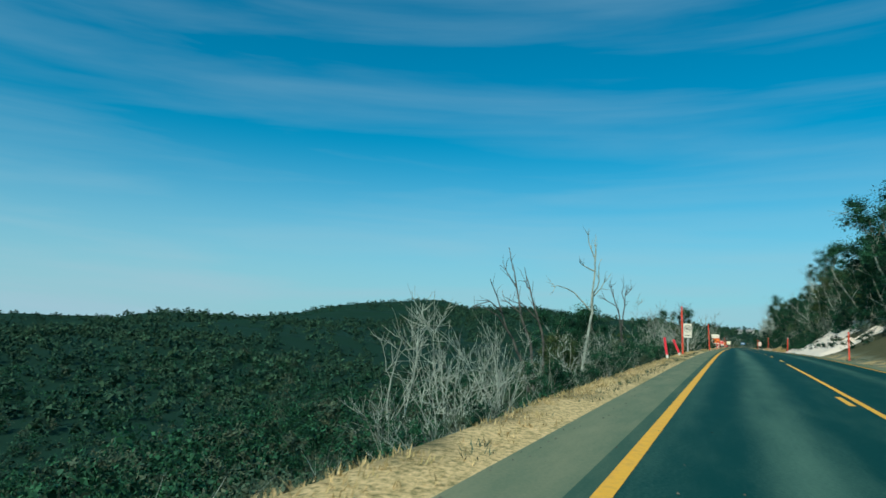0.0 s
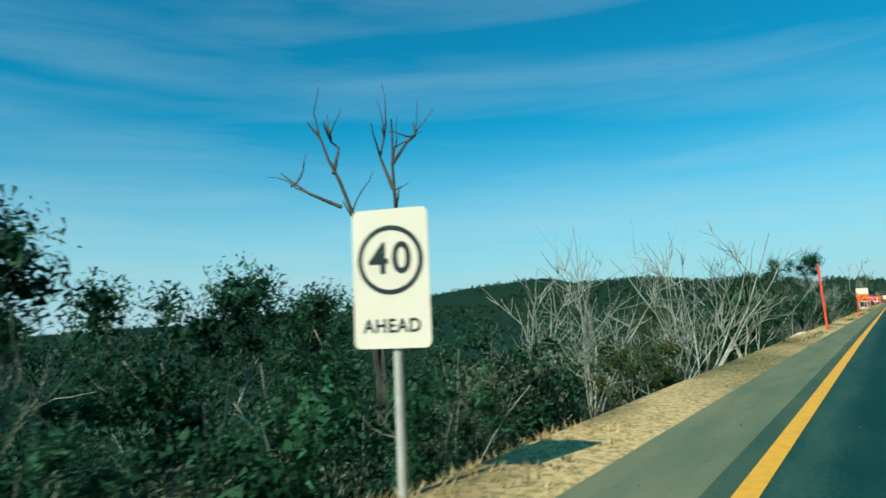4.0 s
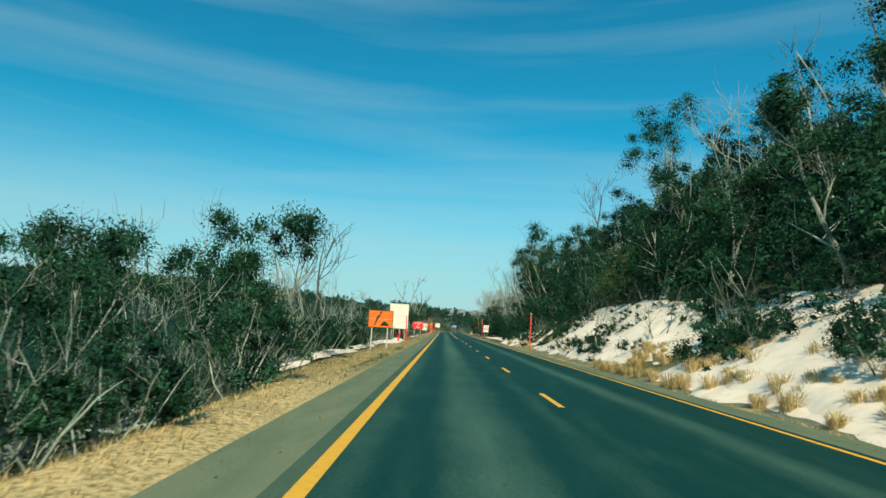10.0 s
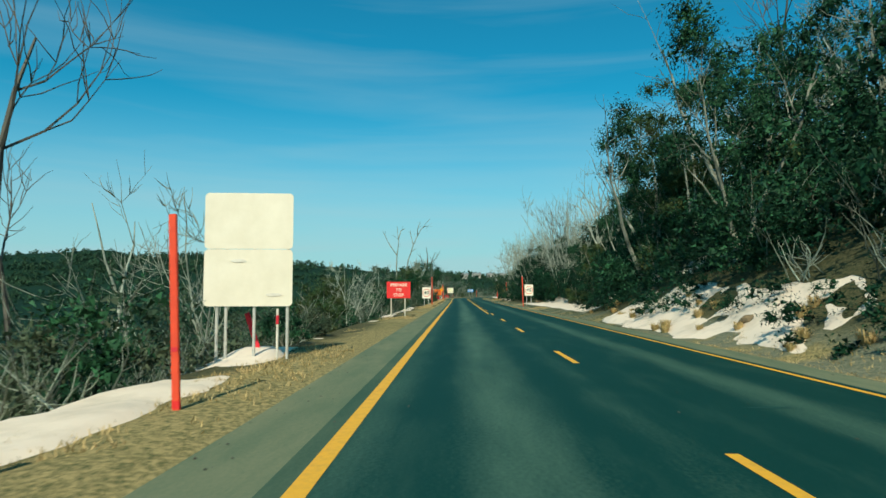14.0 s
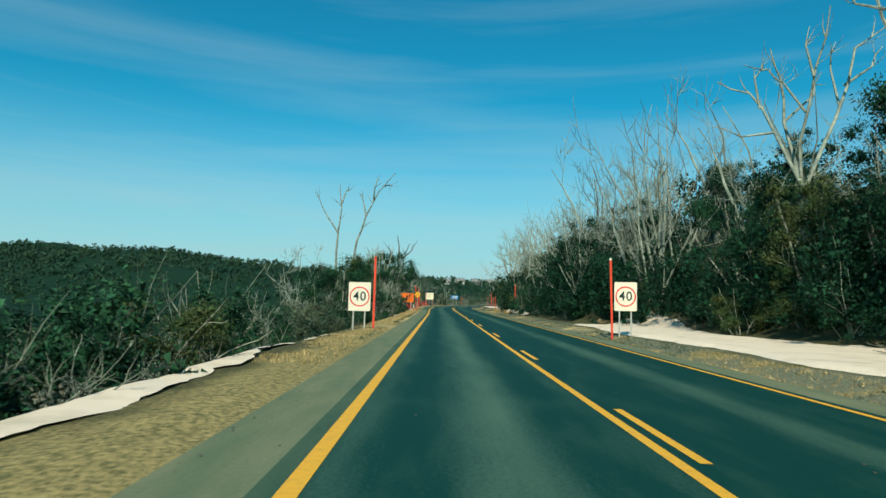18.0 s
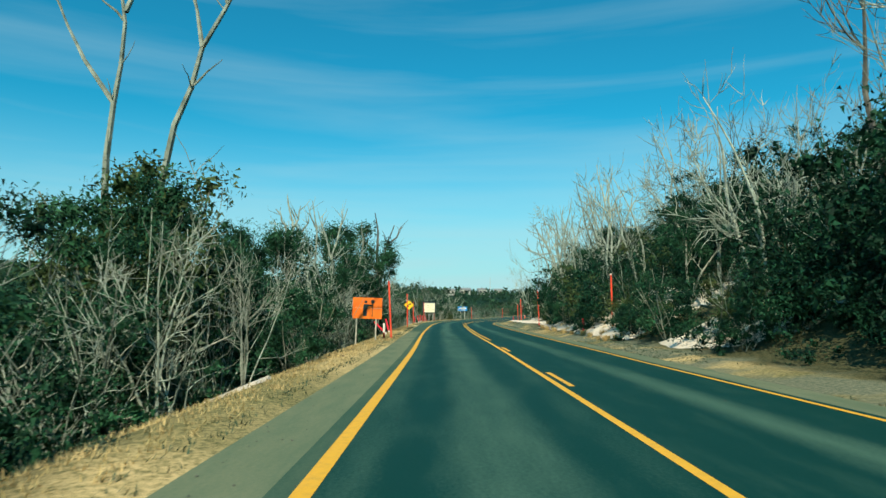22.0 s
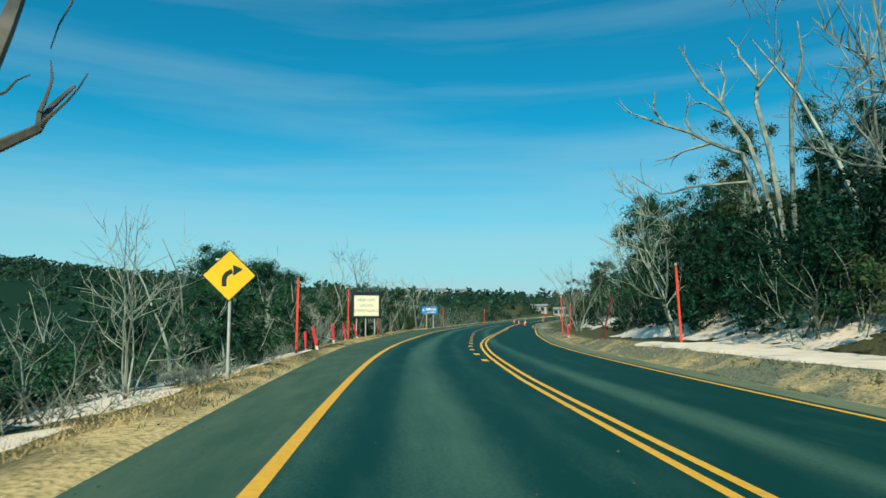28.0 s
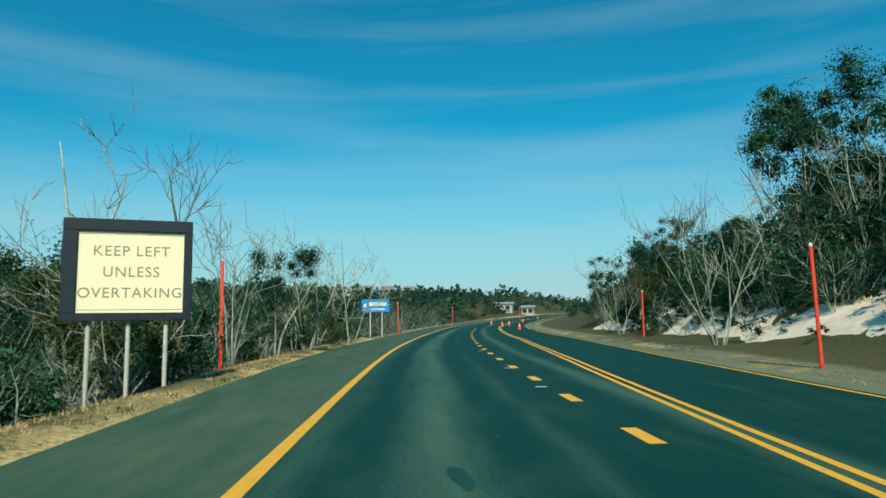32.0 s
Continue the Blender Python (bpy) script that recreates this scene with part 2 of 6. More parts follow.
M_STICK = mat("weathered_sticks", (0.28, 0.33, 0.26), 0.9, (0.07, 0.09, 0.07), 0.5, vary=0.6, island=True)
M_GRIT = mat("road_grit", (0.05, 0.06, 0.05), 0.9, (0.12, 0.11, 0.08), 2.0, vary=0.5, island=True)
M_BARK = mat("snow_gum_bark", (0.42, 0.43, 0.34), 0.8, (0.09, 0.11, 0.085), 1.8, bump=0.4, bump_scale=10, vary=0.2)
# tones pushed apart, so lit-and-shaded contrast is partly in the leaf colour
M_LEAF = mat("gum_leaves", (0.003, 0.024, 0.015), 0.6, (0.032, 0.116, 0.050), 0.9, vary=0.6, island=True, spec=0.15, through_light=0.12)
# darker copy of the leaf green, with the right bank's shade painted in
M_LEAF_SHADED = mat("shade_tinted_leaves", (0.002, 0.013, 0.009), 0.6, (0.014, 0.068, 0.032), 0.9, vary=0.6, island=True, spec=0.12, through_light=0.1)
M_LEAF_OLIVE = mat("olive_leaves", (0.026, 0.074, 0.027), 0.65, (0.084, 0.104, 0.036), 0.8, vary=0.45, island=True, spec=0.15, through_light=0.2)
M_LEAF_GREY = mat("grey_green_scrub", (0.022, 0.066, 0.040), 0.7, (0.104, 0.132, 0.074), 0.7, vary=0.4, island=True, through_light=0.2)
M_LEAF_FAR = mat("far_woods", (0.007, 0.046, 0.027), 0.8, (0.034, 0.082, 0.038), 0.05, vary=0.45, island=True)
M_POLE = mat("orange_red_paint", (0.80, 0.085, 0.035), 0.55, (0.62, 0.06, 0.03), 3.0, bump=0.1)
M_POST_RED = mat("faded_red_plastic", (0.75, 0.03, 0.05), 0.5, (0.55, 0.03, 0.05), 3.0)
M_POLE_WHITE = mat("white_paint", (0.78, 0.75, 0.65), 0.6, (0.6, 0.57, 0.5), 4.0)
M_WHITE = mat("white_sheeting", (0.82, 0.77, 0.63), 0.45, (0.74, 0.69, 0.55), 1.5)
M_ORANGE = mat("orange_sheeting", (0.90, 0.20, 0.018), 0.4, (0.80, 0.15, 0.015), 1.2)
M_RED = mat("red_sheeting", (0.82, 0.045, 0.04), 0.4, (0.72, 0.035, 0.035), 1.2)
M_REDRING = mat("red_ring_paint", (0.70, 0.03, 0.03), 0.5)
M_YELLOW = mat("yellow_sheeting", (0.92, 0.58, 0.02), 0.4, (0.82, 0.5, 0.02), 1.2)
M_BLUE = mat("blue_sheeting", (0.01, 0.25, 0.62), 0.4)
M_BLACK = mat("black_legend", (0.010, 0.028, 0.030), 0.5)
M_FRAME = mat("black_cabinet", (0.012, 0.022, 0.035), 0.45, (0.02, 0.03, 0.04), 3.0)
M_LED = mat("board_face", (0.92, 0.87, 0.60), 0.4, (0.88, 0.82, 0.56), 2.0)
M_GREYTEXT = mat("grey_legend", (0.24, 0.25, 0.16), 0.5)
M_STEEL = mat("galvanised_steel", (0.62, 0.62, 0.56), 0.5, (0.46, 0.47, 0.44), 6.0, metal=0.2)
M_TIMBER_POST = mat("white_sign_post", (0.66, 0.62, 0.50), 0.7, (0.5, 0.47, 0.38), 5.0)
M_CONE = mat("cone_orange", (0.85, 0.12, 0.03), 0.5)
M_RUBBER = mat("black_rubber", (0.02, 0.02, 0.02), 0.8)
M_HOUSE = mat("pale_house_wall", (0.50, 0.49, 0.43), 0.8, (0.38, 0.38, 0.34), 0.6)
M_ROOF = mat("grey_metal_roof", (0.30, 0.31, 0.30), 0.6, (0.22, 0.23, 0.23), 0.8)
M_GLASSDARK = mat("dark_window", (0.02, 0.03, 0.035), 0.1, spec=0.5)
M_POLE_DARK = mat("maroon_pole_paint", (0.20, 0.018, 0.035), 0.7, (0.12, 0.012, 0.025), 3.0)
M_ROCK = mat("tan_rock", (0.24, 0.18, 0.10), 0.95, (0.11, 0.09, 0.06), 1.5, bump=0.8, bump_scale=6)


def ground_mat():
    """Verge grass near the road, dark litter and scrub soil away from it, by the UV's x (metres from the left edge line)."""
    m = bpy.data.materials.new("verge_and_bush_floor")
    m.use_nodes = True
    nn, ll = m.node_tree.nodes, m.node_tree.links
    b = nn["Principled BSDF"]
    b.inputs["Roughness"].default_value, b.inputs["Specular IOR Level"].default_value = 0.95, 0.1
    uv, tc = nn.new("ShaderNodeUVMap"), nn.new("ShaderNodeTexCoord")
    sp = nn.new("ShaderNodeSeparateXYZ")
    ll.new(uv.outputs[0], sp.inputs[0])
    big, fine = nn.new("ShaderNodeTexNoise"), nn.new("ShaderNodeTexNoise")
    big.inputs["Scale"].default_value, big.inputs["Detail"].default_value = 0.45, 5.0
    fine.inputs["Scale"].default_value, fine.inputs["Detail"].default_value, fine.inputs["Roughness"].default_value = 13.0, 8.0, 0.72
    for q in (big, fine):
        ll.new(tc.outputs["Object"], q.inputs["Vector"])
    ab = nn.new("ShaderNodeMath"); ab.operation = "SUBTRACT"; ab.inputs[1].default_value = 3.4
    ll.new(sp.outputs["X"], ab.inputs[0])
    ac = nn.new("ShaderNodeMath"); ac.operation = "ABSOLUTE"
    ll.new(ab.outputs[0], ac.inputs[0])
    aw = nn.new("ShaderNodeMath"); aw.operation = "MULTIPLY_ADD"; aw.inputs[1].default_value = 3.0
    ll.new(big.outputs["Fac"], aw.inputs[0]); ll.new(ac.outputs[0], aw.inputs[2])
    mr = nn.new("ShaderNodeMapRange"); mr.interpolation_type = "SMOOTHSTEP"
    mr.inputs["From Min"].default_value, mr.inputs["From Max"].default_value = 6.8, 8.0
    ll.new(aw.outputs[0], mr.inputs["Value"])
    g = nn.new("ShaderNodeValToRGB")
    g.color_ramp.elements[0].position, g.color_ramp.elements[0].color = 0.38, (0.20, 0.18, 0.075, 1)
    g.color_ramp.elements[1].position, g.color_ramp.elements[1].color = 0.64, (0.78, 0.57, 0.29, 1)
    e = g.color_ramp.elements.new(0.5); e.color = (0.55, 0.41, 0.19, 1)
    ll.new(fine.outputs["Fac"], g.inputs["Fac"])
    wet = nn.new("ShaderNodeTexNoise")                # stretches where green moss and wet soil take over from dry grass
    wet.inputs["Scale"].default_value, wet.inputs["Detail"].default_value = 0.11, 4.0
    ll.new(tc.outputs["Object"], wet.inputs["Vector"])
    wr = nn.new("ShaderNodeMapRange")
    wr.inputs["From Min"].default_value, wr.inputs["From Max"].default_value = 0.47, 0.60
    ll.new(wet.outputs["Fac"], wr.inputs["Value"])
    moss = nn.new("ShaderNodeValToRGB")
    moss.color_ramp.elements[0].position, moss.color_ramp.elements[0].color = 0.40, (0.085, 0.098, 0.042, 1)
    moss.color_ramp.elements[1].position, moss.color_ramp.elements[1].color = 0.62, (0.37, 0.30, 0.13, 1)
    ll.new(fine.outputs["Fac"], moss.inputs["Fac"])
    reach = nn.new("ShaderNodeValToRGB")              # the snowy stretch of the verge is soaked and mossy
    reach.color_ramp.elements[0].position, reach.color_ramp.elements[0].color = 0.315, (0, 0, 0, 1)
    reach.color_ramp.elements[1].position, reach.color_ramp.elements[1].color = 0.345, (0.85, 0.85, 0.85, 1)
    for at, v in ((0.585, 0.85), (0.615, 0.0)):
        q = reach.color_ramp.elements.new(at); q.color = (v, v, v, 1)
    along = nn.new("ShaderNodeMath"); along.operation = "DIVIDE"; along.inputs[1].default_value = 400.0
    ll.new(sp.outputs["Y"], along.inputs[0]); ll.new(along.outputs[0], reach.inputs["Fac"])
    soaked = nn.new("ShaderNodeMath"); soaked.operation = "MAXIMUM"
    ll.new(reach.outputs["Color"], soaked.inputs[0]); ll.new(wr.outputs["Result"], soaked.inputs[1])
    g2 = nn.new("ShaderNodeMix"); g2.data_type = "RGBA"
    ll.new(soaked.outputs[0], g2.inputs["Factor"]); ll.new(g.outputs["Color"], g2.inputs[6]); ll.new(moss.outputs["Color"], g2.inputs[7])
    gv = nn.new("ShaderNodeValToRGB")                 # grey gravel with thin grass beyond the right edge
    gv.color_ramp.elements[0].position, gv.color_ramp.elements[0].color = 0.36, (0.070, 0.096, 0.064, 1)
    gv.color_ramp.elements[1].position, gv.color_ramp.elements[1].color = 0.64, (0.25, 0.25, 0.165, 1)
    ll.new(fine.outputs["Fac"], gv.inputs["Fac"])
    side = nn.new("ShaderNodeMath"); side.operation = "GREATER_THAN"; side.inputs[1].default_value = 3.4
    ll.new(sp.outputs["X"], side.inputs[0])
    part_of = nn.new("ShaderNodeMapRange")
    part_of.inputs["From Min"].default_value, part_of.inputs["From Max"].default_value = 0.62, 0.50
    ll.new(big.outputs["Fac"], part_of.inputs["Value"])
    both = nn.new("ShaderNodeMath"); both.operation = "MULTIPLY"
    ll.new(side.outputs[0], both.inputs[0]); ll.new(part_of.outputs["Result"], both.inputs[1])
    gm = nn.new("ShaderNodeMix"); gm.data_type = "RGBA"
    ll.new(both.outputs[0], gm.inputs["Factor"]); ll.new(g2.outputs[2], gm.inputs[6]); ll.new(gv.outputs["Color"], gm.inputs[7])
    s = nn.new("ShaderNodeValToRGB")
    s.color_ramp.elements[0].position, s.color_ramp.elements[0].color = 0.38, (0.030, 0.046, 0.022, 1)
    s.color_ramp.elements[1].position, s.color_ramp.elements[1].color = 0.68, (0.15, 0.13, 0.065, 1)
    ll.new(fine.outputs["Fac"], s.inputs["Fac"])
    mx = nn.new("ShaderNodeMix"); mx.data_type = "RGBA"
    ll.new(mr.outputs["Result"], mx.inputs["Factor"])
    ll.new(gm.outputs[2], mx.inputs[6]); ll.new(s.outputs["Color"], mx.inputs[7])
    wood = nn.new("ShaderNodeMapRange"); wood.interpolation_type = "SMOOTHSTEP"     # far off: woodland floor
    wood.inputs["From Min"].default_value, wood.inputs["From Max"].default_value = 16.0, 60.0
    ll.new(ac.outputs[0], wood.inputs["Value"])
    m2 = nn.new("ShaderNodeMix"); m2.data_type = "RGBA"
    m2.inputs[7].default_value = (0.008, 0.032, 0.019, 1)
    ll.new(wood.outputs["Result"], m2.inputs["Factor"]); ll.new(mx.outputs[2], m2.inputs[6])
    ll.new(m2.outputs[2], b.inputs["Base Color"])
    bp = nn.new("ShaderNodeBump")
    bp.inputs["Strength"].default_value, bp.inputs["Distance"].default_value = 0.5, 0.02
    ll.new(fine.outputs["Fac"], bp.inputs["Height"])
    ll.new(bp.outputs["Normal"], b.inputs["Normal"])
    return m


M_GROUND = ground_mat()


# ---- the road's line and the land ----
# s runs along the road (equal to y); the left edge line is at edge_x(s); d is the distance to its right.
_S = np.arange(-400.0, 3001.0, 1.0)
_raw = np.interp(_S, [-400, 275, 285, 295, 305, 320, 330, 340, 350, 360, 372, 386, 409, 430, 448, 472, 500, 530, 560, 600, 640, 700, 3000],
                 [-1, -1.06, -1.22, -1.36, -1.38, -1.32, -1.24, -0.88, -0.13, 1.09, 2.54, 4.6, 8.9, 13.5, 18.0, 25.9, 37, 51.5, 69, 96, 127, 175, 2100])
_g = np.exp(-0.5 * (np.arange(-15, 16) / 5.0) ** 2)
_ex = np.convolve(np.pad(_raw, 15, mode="edge"), _g / _g.sum(), mode="valid")
_th = np.arctan(np.gradient(_ex))


def edge_x(s):
    return np.interp(s, _S, _ex)


def edge_th(s):
    return np.interp(s, _S, _th)


def d_centre(s):
    return np.interp(s, [0, 285, 300, 320, 330, 341, 350, 358, 366, 374, 382, 394, 600], [3.3, 3.38, 3.5, 3.66, 3.78, 4.08, 4.39, 4.81, 5.42, 6.03, 6.5, 6.9, 7.0])


def d_right(s):
    return np.interp(s, [0, 270, 300, 320, 341, 350, 366, 382, 394, 600], [6.4, 6.5, 6.9, 7.16, 7.56, 7.88, 8.8, 9.9, 10.4, 10.4])


def d_shoulder(s):
    return np.interp(s, [0, 300, 318, 335, 350, 358, 366, 380, 600], [-1.15, -1.1, -1.35, -1.75, -2.33, -2.42, -2.65, -2.9, -2.9])


_grade = 0.018 * (1 - np.clip((_S - 10) / 70, 0, 1) ** 2 * (3 - 2 * np.clip((_S - 10) / 70, 0, 1)))     # the road climbs at first, then levels out
_rise = np.cumsum(_grade) - np.sum(_grade)


def road_z(s):
    t = np.clip((np.asarray(s, float) - 405.0) / 120.0, 0, None)
    return np.where(t < 1, 1.6 * t * t, np.minimum(1.6 + 3.2 * (t - 1), 2.6)) + np.interp(s, _S, _rise)


def wav(x, y, seed=0.0):
    """Smooth noise about zero, from a few rotated waves."""
    r = 0
    for i, (f, a) in enumerate(((0.031, 1.0), (0.073, 0.6), (0.17, 0.36), (0.41, 0.2), (0.93, 0.1))):
        c, q = math.cos(1.7 * i + seed), math.sin(1.7 * i + seed)
        r = r + a * np.sin(f * (x * c + y * q) * 6.283 / 2.2 + 3.1 * i + seed * 5) * np.cos(f * (-x * q + y * c) * 6.283 / 2.9 + 1.3 * i + seed * 3)
    return r


def smooth(a, b, v):
    t = np.clip((v - a) / (b - a), 0, 1)
    return t * t * (3 - 2 * t)


def bank_foot(s):
    """d at which the land begins to climb on the right."""
    return np.interp(s, [-200, 0, 60, 75, 140, 195, 208, 216, 244, 254, 290, 308, 318, 345, 360, 380, 420, 600],
                     [9.5, 9.5, 8.2, 7.9, 7.9, 8.1, 9.0, 14.0, 13.5, 9.8, 9.0, 9.8, 11.8, 12.2, 13.0, 14.5, 14.5, 14.5])


def bank_slope(s):
    return np.interp(s, [-200, 40, 70, 110, 200, 225, 260, 300, 340, 370, 420, 520], [0.45, 0.55, 0.72, 0.72, 0.78, 0.62, 0.60, 0.55, 0.62, 0.55, 0.5, 0.3])


HILL_AZ = (-150, -100, -75, -60, -48, -42, -38, -35, -32, -30, -27.5, -26, -24, -21.5, -18, -12, -9, -5)
HILL_EL = (0.0, 0.2, 0.2, 0.5, 1.0, 1.7, 2.6, 3.1, 3.4, 3.6, 3.5, 3.0, 2.6, 2.1, 2.0, 1.9, 1.9, 1.4)


def land_z(x, y):
    x, y = np.asarray(x, float), np.asarray(y, float)
    s = y
    d = (x - edge_x(s)) * np.cos(edge_th(s))
    base = road_z(s)
    n = wav(x, y)
    # left: verge, a drop into the valley, then the far ridge
    l = np.clip(d_shoulder(s) - d, 0, None)
    drop_k = np.interp(s, [-100, 55, 90, 190, 250, 300, 320, 360, 420], [0.52, 0.50, 0.40, 0.36, 0.34, 0.28, 0.16, 0.2, 0.18])
    verge = 0.05 * smooth(0.0, 0.5, l) - 0.08 * smooth(0.8, 1.6, l)
    lip = np.interp(s, [-100, 125, 145, 235, 248, 310, 322, 345, 355], [0.85, 0.9, 2.6, 2.1, 1.35, 1.2, 0.75, 0.8, 1.1])
    fall = np.clip(l - lip, 0, 24) * drop_k
    fall = fall * (1 - smooth(470, 600, s))
    valley = (1 - smooth(470, 600, s)) * smooth(24, 110, l) * np.interp(s, [-100, 60, 200, 400], [16, 12, 9, 6])
    ridge_h = np.interp(s, [-400, 50, 93, 148, 257, 320, 400, 487, 600, 740, 900, 1200, 3000], [-30, -22, -17, -12, -10, -7, -5, -4, -2, 0, -8, -45, -95])
    rid = smooth(110, 310, l) * (ridge_h + 22 + 5 * wav(x * 0.14, y * 0.14, 2.0)) - 70 * smooth(345, 640, l)
    zl = verge - fall - valley + rid + 0.16 * n * smooth(1.2, 4, l) 
    # right: gutter, bank, hilltop
    foot = bank_foot(s)
    r = np.clip(d - d_right(s) - 0.8, 0, None)
    u = np.clip(d - foot, 0, None)
    k = bank_slope(s)
    climb = k * (u - 1.2 * (1 - np.exp(-u / 1.2)))
    top = np.interp(s, [-200, 40, 120, 200, 300, 420], [14, 17, 26, 25, 18, 15])
    climb = top * (1 - np.exp(-climb / top)) * 1.08
    zr = -0.10 * smooth(0.0, 0.5, r) + (0.14 + 0.28 * smooth(308, 318, s) * (1 - smooth(344, 356, s))) * smooth(0.7, 1.5, r) + climb + (0.22 * n + 0.1 * wav(x * 3, y * 3, 1.0)) * smooth(0.5, 3.5, u)
    # the hill ahead, with the village
    ahead = 10.8 * smooth(470, 690, y) * np.exp(-((x - 40) / np.where(x < 40, 420.0, 140.0)) ** 2) * smooth(0, 40, np.abs(d - 3)) * (1 - smooth(730, 1100, y))
    z = np.where(d < d_shoulder(s), zl, np.where(d > d_right(s) + 0.8, zr, -0.0))
    on = (d >= d_shoulder(s) - 0.12) & (d <= d_right(s) + 0.92)
    z = z - 60 * smooth(900, 1600, y) * smooth(15, 80, np.abs(d - 3))
    # the far hill across the valley, by its bearing from the middle of the road
    r2, az = np.hypot(x, y - 150), np.degrees(np.arctan2(x, y - 150))
    up = np.interp(az, HILL_AZ, HILL_EL) * math.pi / 180 * 900 - 4 + 2.5 * wav(x * 0.3, y * 0.3, 3.0)
    hill = -35 + (up + 35) * smooth(640, 900, r2) - 130 * smooth(930, 1700, r2)
    w = smooth(560, 680, r2) * smooth(-4.0, -7.0, az) * smooth(-150, -120, az) * (l > 0)
    z = z * (1 - w) + (hill - base) * w
    return base + z + ahead * (1 - w) * (1 - 0.6 * smooth(110, 200, l) * (1 - smooth(540, 620, y))) + np.where(on, -0.07, 0.0)


def mesh_object(name, verts, faces, material, parent=None, uv=None, smooth_shade=False):
    me = bpy.data.meshes.new(name)
    me.from_pydata(np.asarray(verts).tolist(), [], faces if isinstance(faces, list) else np.asarray(faces).tolist())
    if material:
        me.materials.append(material)
    if uv is not None:
        lay = me.uv_layers.new(name="UVMap")
        idx = np.empty(len(me.loops), np.int32)
        me.loops.foreach_get("vertex_index", idx)
        lay.data.foreach_set("uv", np.asarray(uv, np.float32)[idx].ravel())
    if smooth_shade:
        me.polygons.foreach_set("use_smooth", np.ones(len(me.polygons), bool))
    ob = new(name, me)
    if parent:
        ob.parent = parent
    return ob


def grid_faces(rows, cols):
    i = np.arange(rows - 1)[:, None] * cols + np.arange(cols - 1)[None, :]
    return np.stack([i, i + 1, i + cols + 1, i + cols], -1).reshape(-1, 4)


# ground: one sheet to the horizon
ys = np.concatenate([np.arange(-400, -60, 20.0), np.arange(-60, 440, 1.0), np.arange(440, 720, 5.0), np.arange(720, 1300, 14.0), np.arange(1300, 3001, 110.0)])
us = np.concatenate([[-3000, -2200, -1600, -1300], np.arange(-1100, -400, 22.0), np.arange(-400, -120, 14.0), np.arange(-120, -34, 4.0), np.arange(-34, -8, 1.3),
                     np.arange(-8, -1.0, 0.35), [-0.5, 2, 4, 6], np.arange(6.5, 16, 0.45), np.arange(16, 50, 1.3), np.arange(50, 120, 7.0), [130, 160, 200, 260, 340, 460, 640, 900, 1300, 2000, 3000]])
Y, U = np.meshgrid(ys, us, indexing="ij")
GX = edge_x(Y) + U
GZ = land_z(GX, Y)
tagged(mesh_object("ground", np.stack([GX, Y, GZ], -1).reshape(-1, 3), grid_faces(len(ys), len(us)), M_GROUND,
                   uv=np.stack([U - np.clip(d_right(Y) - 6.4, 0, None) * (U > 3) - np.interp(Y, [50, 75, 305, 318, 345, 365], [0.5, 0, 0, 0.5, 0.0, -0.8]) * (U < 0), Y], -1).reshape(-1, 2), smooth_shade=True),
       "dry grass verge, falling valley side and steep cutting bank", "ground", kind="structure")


def strip(name, s0, s1, da, db, z, material, step=2.0, label="", category="road", cols=2, thick=0.0):
    """A band along the road between the distances da(s) and db(s), with a thin edge."""
    ss = np.linspace(s0, s1, max(2, int((s1 - s0) / step) + 1))
    fa = da if callable(da) else (lambda v: np.full_like(v, da))
    fb = db if callable(db) else (lambda v: np.full_like(v, db))
    a, b = fa(ss), fb(ss)
    w = np.linspace(0, 1, cols)[None, :]
    D = a[:, None] * (1 - w) + b[:, None] * w
    SS = np.repeat(ss[:, None], cols, 1)
    th = edge_th(SS)
    V = np.stack([edge_x(SS) + D * np.cos(th), SS - D * np.sin(th), road_z(SS) + z], -1)
    uv = np.stack([D, SS], -1)
    if thick:
        lo = V.copy(); lo[..., 2] -= thick
        V = np.concatenate([lo[:, :1], V, lo[:, -1:]], 1)
        uv = np.concatenate([uv[:, :1], uv, uv[:, -1:]], 1)
    r, c = V.shape[:2]
    ob = mesh_object(name, V.reshape(-1, 3), grid_faces(r, c), material, uv=uv.reshape(-1, 2))
    return ob


tagged(strip("road", -60, 640, -0.03, lambda s: d_right(s) + 0.2, 0.0, M_ASPHALT, cols=6, thick=0.07),
       "dark worn asphalt two-lane mountain road", "road", kind="structure")
for a, b, m in ((-60, 300, M_SHOULDER), (300, 640, M_SHOULDER_DARK)):
    tagged(strip("road_shoulder", a, b, d_shoulder, -0.27, -0.004, m, cols=3, thick=0.07), "narrow grey asphalt road shoulder", "road", kind="structure")
tagged(strip("shoulder_seam", -60, 640, -0.27, -0.03, -0.002, M_SHOULDER_DARK, cols=2, thick=0.07), "darker asphalt seam beside the edge line", "road", kind="structure")
tagged(strip("road_shoulder", -60, 640, lambda s: d_right(s) + 0.2, lambda s: d_right(s) + 0.85, -0.004, M_SHOULDER, cols=3, thick=0.07),
       "narrow grey asphalt road shoulder", "road", kind="structure")


def line(s0, s1, d, w, label="solid yellow edge line painted on asphalt", z=0.004):
    f = d if callable(d) else (lambda v: np.full_like(v, d))
    ob = strip("line_marking", s0, s1, lambda v: f(v) - w / 2, lambda v: f(v) + w / 2, z, M_LINE, step=1.0)
    return tagged(ob, label, "road marking", kind="structure")


line(-60, 640, 0.0, 0.16)
line(-60, 640, d_right, 0.11)
